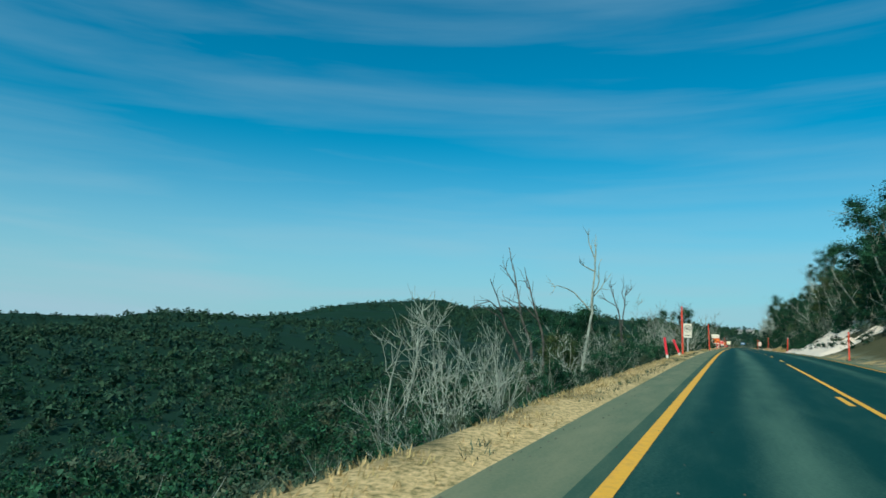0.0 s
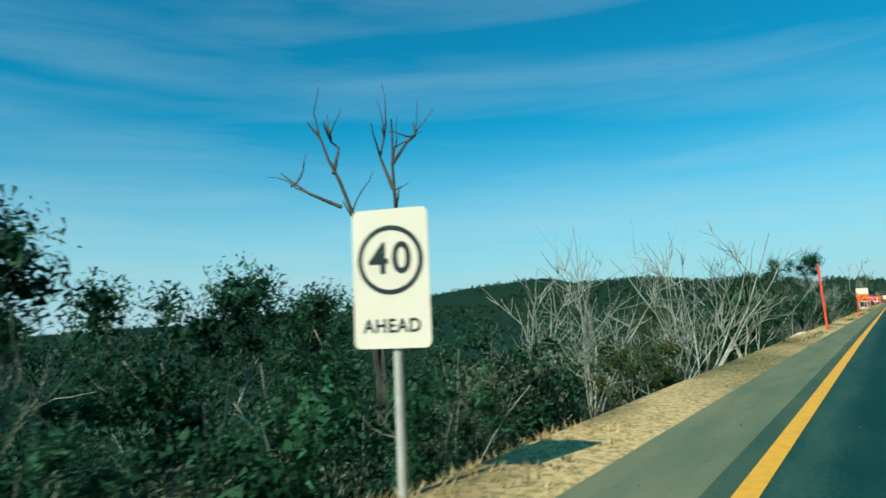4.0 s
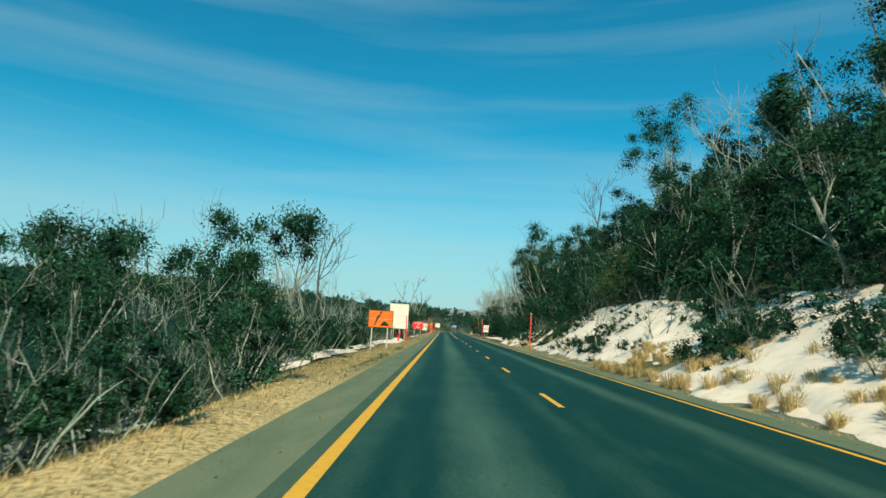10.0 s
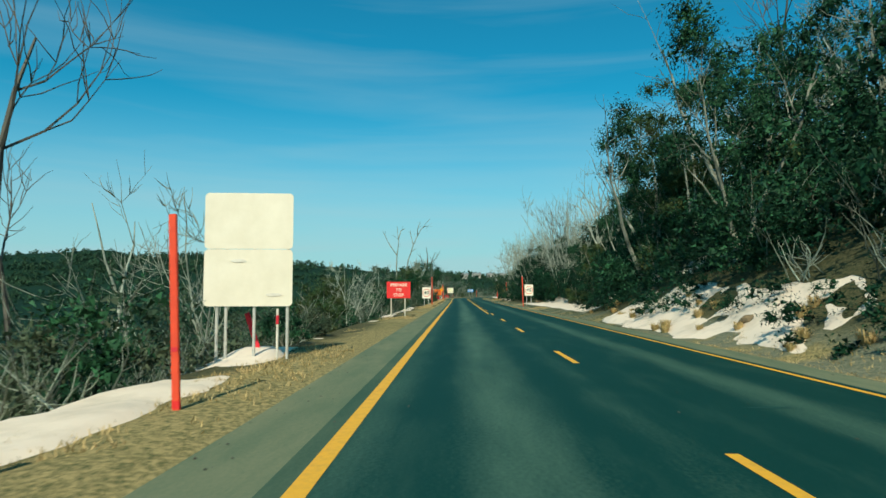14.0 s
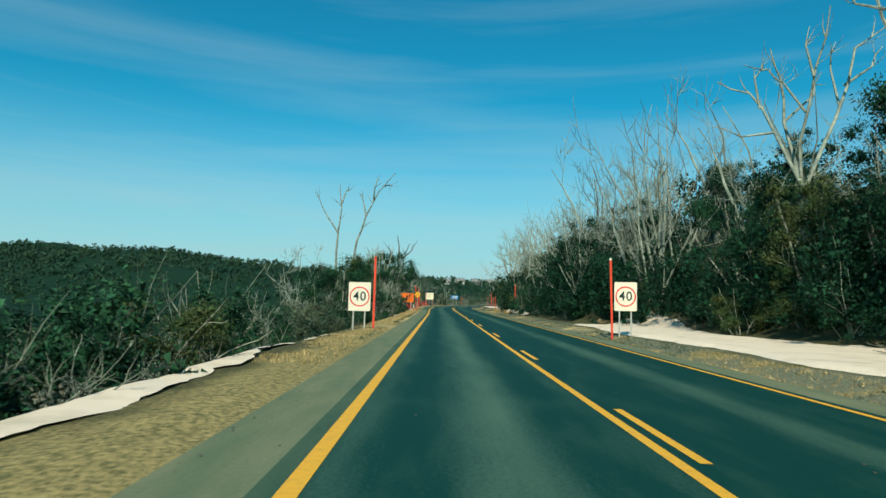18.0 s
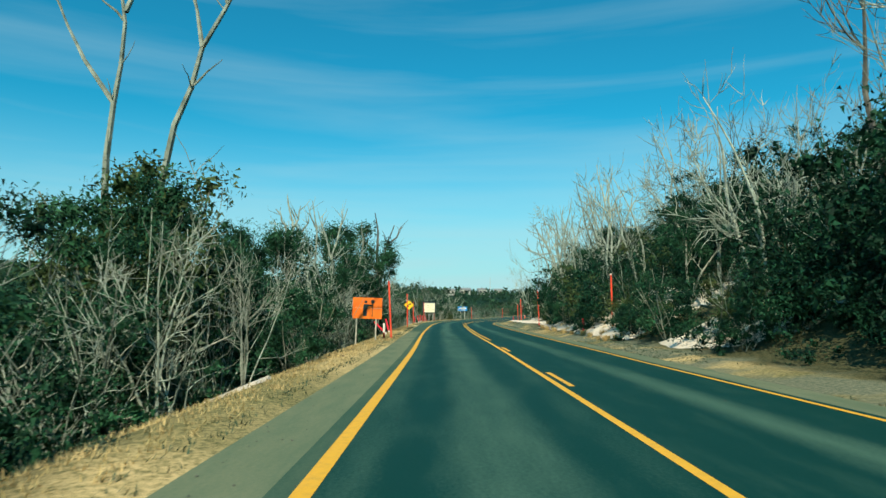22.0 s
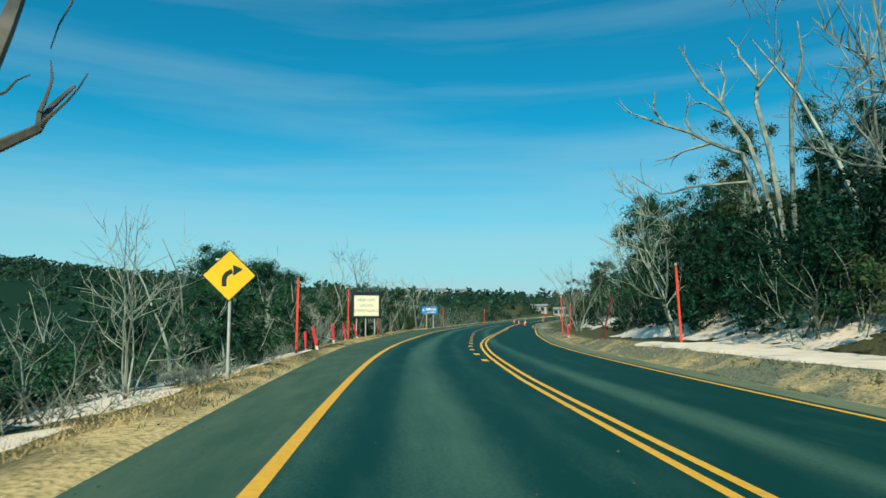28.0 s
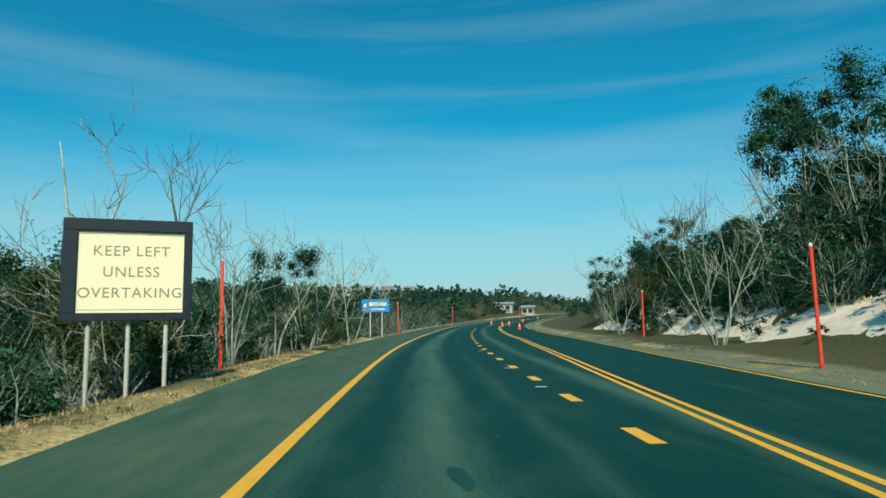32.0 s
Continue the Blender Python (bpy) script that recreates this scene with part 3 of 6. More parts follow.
# centre: a solid line at the start, dashes, then one solid with dashes, then two solid lines
line(-60, 34.5, 3.25, 0.12, "solid yellow centre line on asphalt")
line(14.1, 16.1, 3.02, 0.12, "short yellow dash on asphalt")
for s in (37.8, 47.6, 57.2, 66.6, 74.3, 82.0, 91.4, 100.0, 108.7, 118.6, 128.2, 137.8, 147.5, 157.1, 167.2, 176.8, 186.9, 195.8):
    line(s, s + 2.6, 3.3, 0.12, "yellow centre dash on asphalt")
line(207, 292, lambda s: np.interp(s, [207, 225, 270, 292], [3.04, 3.04, 3.16, 3.32]), 0.12, "solid yellow centre line on asphalt")
for s in (205.3, 214.1, 223.9, 233.5, 244.0, 253.5, 264.0, 274.9):
    line(s, s + 2.8, lambda v: np.interp(v, [205, 292], [3.26, 3.42]), 0.11, "yellow centre dash on asphalt")
line(284.6, 292, lambda v: np.interp(v, [205, 292], [3.26, 3.56]), 0.11, "solid yellow centre line on asphalt")
for k in (-0.12, 0.12):
    line(292, 640, lambda s, k=k: d_centre(s) + k, 0.11, "one of two solid yellow centre lines")
for s in np.arange(336.15, 440, 3.5):
    line(s, s + 1.0, lambda v: np.interp(v, [338, 345, 352, 360, 380], [3.56, 3.60, 3.80, 3.86, 3.92]), 0.2, "short yellow lane dash on asphalt")
for s in (351.6, 366.2, 371.0, 380.5):
    ob = strip("road_marker", s + 0.02, s + 0.14, 3.6, 3.8, 0.016, M_MARKER, thick=0.014)
    tagged(ob, "small white reflective road marker", "road marker", kind="structure")


def crack(s0, d0, s1, d1, seed, wide=0.035):
    """A wandering tar-filled crack across shoulder and lane."""
    g = np.random.default_rng(seed)
    n = max(6, int(abs(d1 - d0) / 0.12))
    k = np.linspace(0, 1, n)
    ss = s0 + (s1 - s0) * k + np.cumsum(g.normal(0, 0.018, n))
    dd = d0 + (d1 - d0) * k
    w = wide * g.uniform(0.3, 1.0, n) * np.sin(np.pi * np.clip(k, 0.06, 0.94)) ** 0.5
    V = np.concatenate([np.stack([edge_x(ss) + dd, ss + q * w / 2, road_z(ss) + 0.0025], 1) for q in (-1, 1)])
    F = [(i, i + 1, n + i + 1, n + i) for i in range(n - 1)]
    return tagged(mesh_object("crack_seal", V, F, M_TAR), "dark tar-filled crack across the asphalt", "crack", kind="structure")


for i, q in enumerate(((118.6, -1.1, 118.8, -0.25), (198.4, -1.15, 198.6, -0.3), (289.85, -1.25, 290.4, 1.15), (300.2, -1.1, 300.3, -0.2))):
    crack(*q, 40 + i)


def tar_patch(x, y, rx, ry, seed):
    g = np.random.default_rng(seed)
    a = np.arange(18) / 18 * 6.2832
    k = 1 + 0.1 * g.normal(0, 1, 18).clip(-1, 1)
    V = np.stack([x + rx * np.cos(a) * k, y + ry * np.sin(a) * k, np.full(18, float(road_z(y)) + 0.003)], 1)
    return tagged(mesh_object("tar_patch", V, [tuple(range(18))], M_STAIN), "dark oily stain on the asphalt", "stain", kind="structure")


for i, q in enumerate(((0.55, 344.2, 0.16, 0.75), (1.2, 344.4, 0.2, 0.4), (2.75, 359.2, 0.09, 0.42), (3.58, 172.0, 0.28, 0.05))):
    tar_patch(*q, 70 + i)


# ---- plants ----
def part(name, bm_or_data, material, parent, label=""):
    """One mesh object under a thing or a part."""
    if isinstance(bm_or_data, bmesh.types.BMesh):
        me = bpy.data.meshes.new(name)
        bm_or_data.to_mesh(me)
        bm_or_data.free()
        me.materials.append(material)
        ob = new(name, me)
        ob.parent = parent
    else:
        ob = mesh_object(name, bm_or_data[0], bm_or_data[1], material, parent)
    return tagged(ob, label)


def tubes(paths, sides=5):
    """Tapered tubes along lists of (point, radius)."""
    V, F, o = [], [], 0
    for pts in paths:
        P = np.array([p for p, _ in pts]); R = np.array([q for _, q in pts])
        T = np.gradient(P, axis=0)
        T /= np.linalg.norm(T, axis=1)[:, None] + 1e-9
        A = np.cross(T, (0.31, 0.95, 0.1)); A /= np.linalg.norm(A, axis=1)[:, None] + 1e-9
        B = np.cross(T, A)
        ang = np.arange(sides) * 2 * math.pi / sides
        ring = P[:, None] + R[:, None, None] * (np.cos(ang)[None, :, None] * A[:, None] + np.sin(ang)[None, :, None] * B[:, None])
        n = len(P)
        V.append(ring.reshape(-1, 3))
        for i in range(n - 1):
            for j in range(sides):
                k = (j + 1) % sides
                F.append((o + i * sides + j, o + i * sides + k, o + (i + 1) * sides + k, o + (i + 1) * sides + j))
        F.append(tuple(o + (n - 1) * sides + j for j in range(sides)))
        o += n * sides
    return np.concatenate(V), F


def limb(rng, start, way, length, radius, bend=0.25, n=6, up=0.1):
    """A crooked limb as (point, radius)."""
    pts, p, v = [(np.array(start), radius)], np.array(start, float), np.array(way, float)
    v /= np.linalg.norm(v)
    for i in range(1, n):
        v = v + rng.normal(0, bend, 3) + (0, 0, up)
        v /= np.linalg.norm(v)
        p = p + v * length / (n - 1)
        pts.append((p.copy(), radius * (1 - 0.86 * i / (n - 1)) + 0.003))
    return pts


STEMS = []


def limbs(rng, height, stems, radius, spread=0.35, levels=2, kids=(3, 5), bend=0.2, lean=(0, 0)):
    """Stems with side limbs; returns all paths and the outer tips."""
    paths, tips = [], []
    STEMS.clear()
    for _ in range(stems):
        first = len(paths)
        a = rng.uniform(0, 2 * math.pi)
        sp = rng.uniform(0.2, 1.0) * spread
        way = (math.cos(a) * sp + lean[0], math.sin(a) * sp + lean[1], 1.0)
        st = limb(rng, (math.cos(a) * 0.08 * (stems > 1), math.sin(a) * 0.08 * (stems > 1), -0.35), way, height * rng.uniform(0.75, 1.1) + 0.35,
                  radius * rng.uniform(0.75, 1.1), bend * 0.6, 8, 0.06)
        paths.append(st)
        todo = [(st, height * 0.45, 1)]
        while todo:
            base, ln, lev = todo.pop()
            tips.append(base[-1][0])
            if lev > levels:
                continue
            for _ in range(rng.integers(*kids)):
                i = int(rng.integers(2 if lev == 1 else 1, len(base) - 1))
                p0, r0 = base[i]
                d0 = base[i + 1][0] - base[i][0] if i + 1 < len(base) else base[i][0] - base[i - 1][0]
                d0 = d0 / (np.linalg.norm(d0) + 1e-9)
                side = rng.normal(0, 1, 3); side -= side @ d0 * d0; side /= np.linalg.norm(side)
                w = d0 * rng.uniform(0.5, 1.0) + side * rng.uniform(0.5, 0.95)
                b = limb(rng, p0, w, ln * rng.uniform(0.5, 1.0), max(r0 * 0.55, 0.008), bend, 5, 0.1)
                paths.append(b)
                todo.append((b, ln * 0.55, lev + 1))
        STEMS.append(paths[first:])
    return paths, np.array(tips)


def leaves(rng, centres, radii, count, size, flat=0.8, droop=0.4, inner=30, slim=0.2, spray=0.15):
    """Leafy clumps: coarse sprays fill the heart of each, many small pointed leaves lie over and past them."""
    def scatter(k, lo, hi, L, slim, face):
        n = len(k)
        out = rng.normal(0, 1, (n, 3)); out /= np.linalg.norm(out, axis=1)[:, None] + 1e-9
        p = out * radii[k][:, None] * (lo + (hi - lo) * rng.uniform(0, 1, (n, 1)))
        p[:, 2] *= flat
        p += centres[k]
        a = rng.normal(0, 1, (n, 3)) + out * 0.3; a[:, 2] -= droop; a /= np.linalg.norm(a, axis=1)[:, None]
        b = np.cross(a, out * face + rng.normal(0, 0.5, (n, 3))); b /= np.linalg.norm(b, axis=1)[:, None] + 1e-9
        L = L * rng.uniform(0.55, 1.35, (n, 1))
        return np.stack([p - a * L / 2 - b * L * slim, p - a * L / 2 + b * L * slim, p + a * L / 2], 1).reshape(-1, 3)
    heart = np.repeat(np.arange(len(centres)), inner)
    V = np.concatenate([scatter(heart, 0.0, 0.5, np.minimum(0.9 * radii[heart], max(spray, 1.4 * size))[:, None], 0.36, 0.6),
                        scatter(rng.integers(0, len(centres), count), 0.36, 1.12, size, slim, 1.0)])
    return V, np.arange(len(V)).reshape(-1, 3)


def thing(name, label, category, group=""):
    return tagged(new(name), label, category, group)


HOLD = pose(0, -900, -400)


def clump_spots(rng, h, w, k, low=0.12):
    a, r = rng.uniform(0, 6.283, k), w / 2 * 0.78 * np.sqrt(rng.uniform(0.0, 1, k))
    top = h * (1 - 0.5 * (2 * r / w) ** 2)
    return np.stack([np.cos(a) * r, np.sin(a) * r, top * rng.uniform(low, 0.86, k)], 1), (0.12 * w + 0.04 * h) * rng.uniform(0.65, 1.25, k) * (24 / k) ** 0.4


def woody(e, main, sides, material, label=""):
    """Each main stem as a part, the fine branches that leave them as one part too small to pick apart."""
    for group in STEMS:
        part(main, tubes(group[:1], sides), material, e, label)
    rest = [q for group in STEMS for q in group[1:]]
    if rest:
        tagged(part("branchwork", tubes(rest, 3 if sides < 5 else 4), material, e), kind="stuff")


def make_shrub(seed, h, w, n_leaf, size, material, label, bare=0.0):
    rng = np.random.default_rng(seed)
    e = thing("shrub", label, "shrub", "roadside shrubs")
    limbs(rng, h * 0.88, 5, 0.032, 0.85 * w / h, 1, (2, 4), 0.22)
    woody(e, "stem", 3, M_BARK)
    c, r = clump_spots(rng, h, w, 24)
    part("foliage", leaves(rng, c, r, n_leaf, size), material, e)
    e.matrix_world = HOLD
    return e


def make_gum(seed, h, w, n_leaf, size, label, material=None, stems=2, low=0.4):
    rng = np.random.default_rng(seed)
    e = thing("snow_gum", label, "tree", "snow gums")
    _, tips = limbs(rng, h * 0.82, stems, 0.05 + 0.007 * h, 0.30, 2, (3, 5), 0.2)
    woody(e, "trunk", 5, M_BARK, "pale streaked crooked trunk")
    t = tips[tips[:, 2] > h * low]
    t = t[rng.permutation(len(t))[:24]]
    c, _ = clump_spots(rng, h, w * 0.9, 14, low)
    t = np.concatenate([t, c])
    t[:, :2] *= np.minimum(1.0, 0.42 * w / (np.hypot(t[:, 0], t[:, 1]) + 1e-6))[:, None]
    t[:, 2] = np.clip(t[:, 2], 0, h * 0.93)
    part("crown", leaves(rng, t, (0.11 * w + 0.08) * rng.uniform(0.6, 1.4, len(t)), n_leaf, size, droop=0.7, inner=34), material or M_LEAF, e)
    e.matrix_world = HOLD
    return e


def make_dead(seed, h, stems, label, material=None, spread=0.45, levels=2, radius=0.07, kids=(3, 6), bend=0.17):
    rng = np.random.default_rng(seed)
    e = thing("dead_tree", label, "dead tree", "dead bleached trees")
    limbs(rng, h, stems, radius * 1.35, spread, levels, kids, bend)
    woody(e, "stem", 5, material or M_DEAD)
    e.matrix_world = HOLD
    return e


def shaped_tree(label, stems, thick=0.14, material=None, seed=7):
    """A dead gum whose main stems and limbs follow the given bends (side, depth, height), each stem with its limbs a part."""
    rng = np.random.default_rng(seed)
    e = thing("dead_tree", label, "dead tree", "dead bleached trees")
    for lines in stems:
        paths = []
        for n, way in enumerate(lines):
            r0 = thick if n == 0 else thick * 0.5
            way = [np.array((q[0], 0.25 * math.sin(3.1 * q[0] + q[1]) if len(q) == 2 else q[1], q[-1])) for q in way]
            pts = [way[0], (way[0] + way[1]) / 2]
            for a, b in zip(way[1:-1], way[2:]):
                pts += [a, (a + b) / 2 + rng.normal(0, 0.06, 3)]
            pts.append(way[-1])
            paths.append([(p, r0 * (1 - 0.85 * i / (len(pts) - 1)) + 0.007) for i, p in enumerate(pts)])
            for _ in range(3 if n else 4):                      # twigs towards the tips
                k = int(rng.integers(len(pts) // 2, len(pts) - 1))
                d = pts[k + 1] - pts[k]
                d = d / (np.linalg.norm(d) + 1e-9) + rng.normal(0, 0.55, 3)
                paths.append(limb(rng, pts[k], d, rng.uniform(0.5, 1.3), paths[-1][-1][1] + 0.012, 0.2, 5, 0.12))
        part("stem", tubes(paths, 5), material or M_DEAD, e)
    e.matrix_world = HOLD
    return e


def make_fork():
    return shaped_tree("tall dead gum dividing into three bare uprights", (
        (((-0.3, 0, -0.4), (-0.7, 0, 2.5), (-0.9, 0, 5.5), (-0.85, 0.1, 8.4), (-0.6, 0, 10.6), (-0.8, -0.2, 12.6)), ((-0.85, 0.1, 8.4), (-1.7, 0.1, 9.6), (-2.3, 0.3, 10.6), (-2.9, 0.2, 12.1)), ((-0.6, 0, 10.9), (-0.3, 0.2, 12.0), (-0.1, 0.2, 12.4))),
        (((-0.1, 0, -0.4), (0.0, 0, 2.5), (0.35, 0, 5.2), (0.8, 0.1, 7.8), (1.5, 0, 9.9), (2.5, 0.1, 12.0), (3.9, 0.2, 13.7)), ((1.5, 0, 9.9), (1.25, 0.2, 11.0), (1.1, 0.2, 12.1)), ((2.1, 0.1, 11.2), (2.2, -0.3, 12.3), (2.4, -0.3, 13.3)), ((2.9, 0.1, 12.5), (3.3, 0.5, 12.7), (3.6, 0.6, 12.7)))))


SHRUBS = [make_shrub(11 + i, h, w, 3600, sz, m, lab) for i, (h, w, sz, m, lab) in enumerate((
    (2.2, 2.6, 0.085, M_LEAF, "dense dark green roadside shrub"), (2.8, 3.0, 0.095, M_LEAF, "tall dark green mountain shrub"),
    (1.7, 2.4, 0.08, M_LEAF_GREY, "grey-green heath shrub with bare twigs"), (2.5, 2.9, 0.09, M_LEAF_OLIVE, "olive green shrub with brown tips"),
    (3.4, 3.2, 0.10, M_LEAF, "tall dark bush with pale stems"), (1.1, 1.7, 0.07, M_LEAF, "low dark shrub beside the snow")))]
GUMS = [make_gum(31 + i, h, w, 9000, sz, lab, m, st, low) for i, (h, w, sz, st, m, low, lab) in enumerate((
    (6.5, 4.6, 0.12, 2, M_LEAF, 0.18, "snow gum with a rounded dark green crown"), (8.0, 5.2, 0.13, 3, M_LEAF, 0.18, "tall multi-stemmed snow gum, dark leaves"),
    (5.2, 4.2, 0.115, 3, M_LEAF_OLIVE, 0.18, "snow gum with olive brown-tinged crown"), (7.2, 4.4, 0.12, 1, M_LEAF, 0.42, "slender snow gum with a high rounded crown"),
    (9.0, 5.6, 0.14, 2, M_LEAF_OLIVE, 0.26, "large snow gum with patchy olive crown"),
    # the next two have shade put into their leaf colour
    (6.8, 4.8, 0.12, 3, M_LEAF_SHADED, 0.12, "dense snow gum with shade in its leaf colour"), (8.2, 5.2, 0.13, 3, M_LEAF_SHADED, 0.12, "tall snow gum with shade in its leaf colour"),
    (14.0, 7.0, 0.13, 2, M_LEAF, 0.62, "tall slender snow gum with a high rounded crown")))]
DEADS = [make_dead(51 + i, h, st, lab, m, sp, lv, r) for i, (h, st, sp, lv, r, m, lab) in enumerate((
    (5.0, 3, 0.45, 3, 0.040, M_DEAD, "bleached dead snow gum with bare branches"), (6.5, 2, 0.35, 3, 0.068, M_DEAD, "tall bleached dead snow gum"),
    (3.6, 7, 0.8, 2, 0.020, M_DEAD, "spreading clump of bleached dead stems"), (7.5, 1, 0.2, 3, 0.085, M_DEAD_DARK, "tall dark dead tree with bare crooked branches"),
    (5.6, 5, 0.55, 2, 0.030, M_DEAD, "many-stemmed dead gum, silver grey"), (2.6, 8, 1.1, 2, 0.018, M_DEAD, "low tangle of bleached dead sticks")))]
DEADS.append(make_fork())


def at_land(x, y, turn=0.0, scale=1.0, sink=0.05, tilt=0.0):
    return Matrix.Translation((x, y, float(land_z(x, y)) - sink)) @ pose(0, 0, 0, tilt, 0, turn) @ Matrix.Scale(scale, 4)


def plant(kind, x, y, turn=0.0, scale=1.0, tilt=0.0):
    ob = copy_thing(kind, at_land(x, y, turn, scale, 0.05, tilt))
    return ob


def flat_mesh(kind, child):
    me = [c for c in kind.children if c.name.split(".")[0] == child][0].data
    V = np.empty(len(me.vertices) * 3); me.vertices.foreach_get("co", V)
    return V.reshape(-1, 3), [tuple(p.vertices) for p in me.polygons]


def joined(name, items, material, label, category="shrubs"):
    """items: (verts, faces as an equal-width array, x, y, z, turn, scale) joined into one mesh of what nobody could count."""
    VV, FF, o = [], [], 0
    for V, F, x, y, z, a, k in items:
        c, q = math.cos(a) * k, math.sin(a) * k
        VV.append(np.stack([V[:, 0] * c - V[:, 1] * q + x, V[:, 0] * q + V[:, 1] * c + y, V[:, 2] * k + z], 1))
        FF.append(F + o)
        o += len(V)
    if not VV:
        return
    V, F = np.concatenate(VV), np.concatenate(FF)
    me = bpy.data.meshes.new(name)
    me.vertices.add(len(V)); me.vertices.foreach_set("co", V.astype(np.float32).ravel())
    w = F.shape[1]
    me.loops.add(F.size); me.loops.foreach_set("vertex_index", F.astype(np.int32).ravel())
    me.polygons.add(len(F)); me.polygons.foreach_set("loop_start", np.arange(0, F.size, w, dtype=np.int32))
    me.update(calc_edges=True)
    me.materials.append(material)
    return tagged(new(name, me), label, category, kind="stuff")


def puff(seed, h, w, k, n, size, inner=26):
    """A far crown or bush: a few leafy clumps in an uneven dome."""
    rng = np.random.default_rng(seed)
    c, r = clump_spots(rng, h, w, k)
    return leaves(rng, c, r, n, size, inner=inner, slim=0.24)


def sticks(seed, h, n, spread):
    rng = np.random.default_rng(seed)
    paths = []
    for _ in range(n):
        a = rng.uniform(0, 6.283)
        st = limb(rng, (rng.normal(0, 0.4), rng.normal(0, 0.4), -0.2), (math.cos(a) * spread, math.sin(a) * spread, 1), h * rng.uniform(0.5, 1.1), 0.03, 0.2, 5, 0.05)
        paths.append(st)
        for _ in range(2):
            i = int(rng.integers(1, 4))
            paths.append(limb(rng, st[i][0], st[i][0] - st[0][0] + rng.normal(0, 0.6, 3), h * 0.35, 0.016, 0.25, 4, 0.05))
    V, F, o = [], [], 0
    for p in paths:
        v, f = tubes([p], 3)
        f = np.array([q for q in f if len(q) == 4])
        V.append(v); F.append(f + o); o += len(v)
    return np.concatenate(V), np.concatenate(F)


MID = [puff(70 + i, h, w, k, n, sz, 30) for i, (h, w, k, n, sz) in enumerate(((2.4, 3.0, 10, 660, 0.11), (3.4, 3.4, 10, 760, 0.12), (5.5, 4.4, 10, 820, 0.16), (7.0, 5.0, 10, 900, 0.18), (1.8, 2.6, 8, 480, 0.10), (1.1, 1.8, 6, 280, 0.085)))]
OUT = [puff(80 + i, h, w, 7, 330, sz, 18) for i, (h, w, sz) in enumerate(((2.4, 3.4, 0.18), (3.4, 4.0, 0.20), (5.5, 4.8, 0.26), (7.0, 5.4, 0.30), (1.8, 3.0, 0.17)))]
THIN = [puff(86 + i, h, w, 6, 110, sz, 12) for i, (h, w, sz) in enumerate(((3.4, 4.4, 0.36), (5.0, 5.0, 0.40), (2.4, 3.6, 0.32)))]
BUSH = [puff(120 + i, h, w, 10, n, sz, 20) for i, (h, w, n, sz) in enumerate(((3.0, 3.8, 460, 0.15), (4.2, 4.2, 520, 0.16), (5.4, 4.6, 560, 0.18)))]
FAR = [puff(90 + i, h, w, 4, 44, sz, 9) for i, (h, w, sz) in enumerate(((6.0, 7.0, 1.0), (8.0, 7.0, 1.1), (4.0, 6.5, 0.9)))]
STICKS = [sticks(110 + i, h, n, sp) for i, (h, n, sp) in enumerate(((3.0, 7, 0.5), (4.2, 5, 0.3), (2.2, 9, 0.9), (5.5, 4, 0.25)))]

rng = np.random.default_rng(5)
keep_out, signs_at = [], []          # spots kept free for chosen trees and for signs
for q in ((-3.3, 151.4), (-4.2, 177.4), (-3.3, 201.2), (-3.5, 236.3), (7.7, 235.8), (-3.7, 284.2), (-4.1, 333), (-2.4, 368)):
    signs_at.append(q)


def free(x, y, r):
    return all((x - a) ** 2 + (y - b) ** 2 > r * r for a, b in keep_out) and all(abs(x - a) > 2.3 or not -9 < y - b < 1.2 for a, b in signs_at)


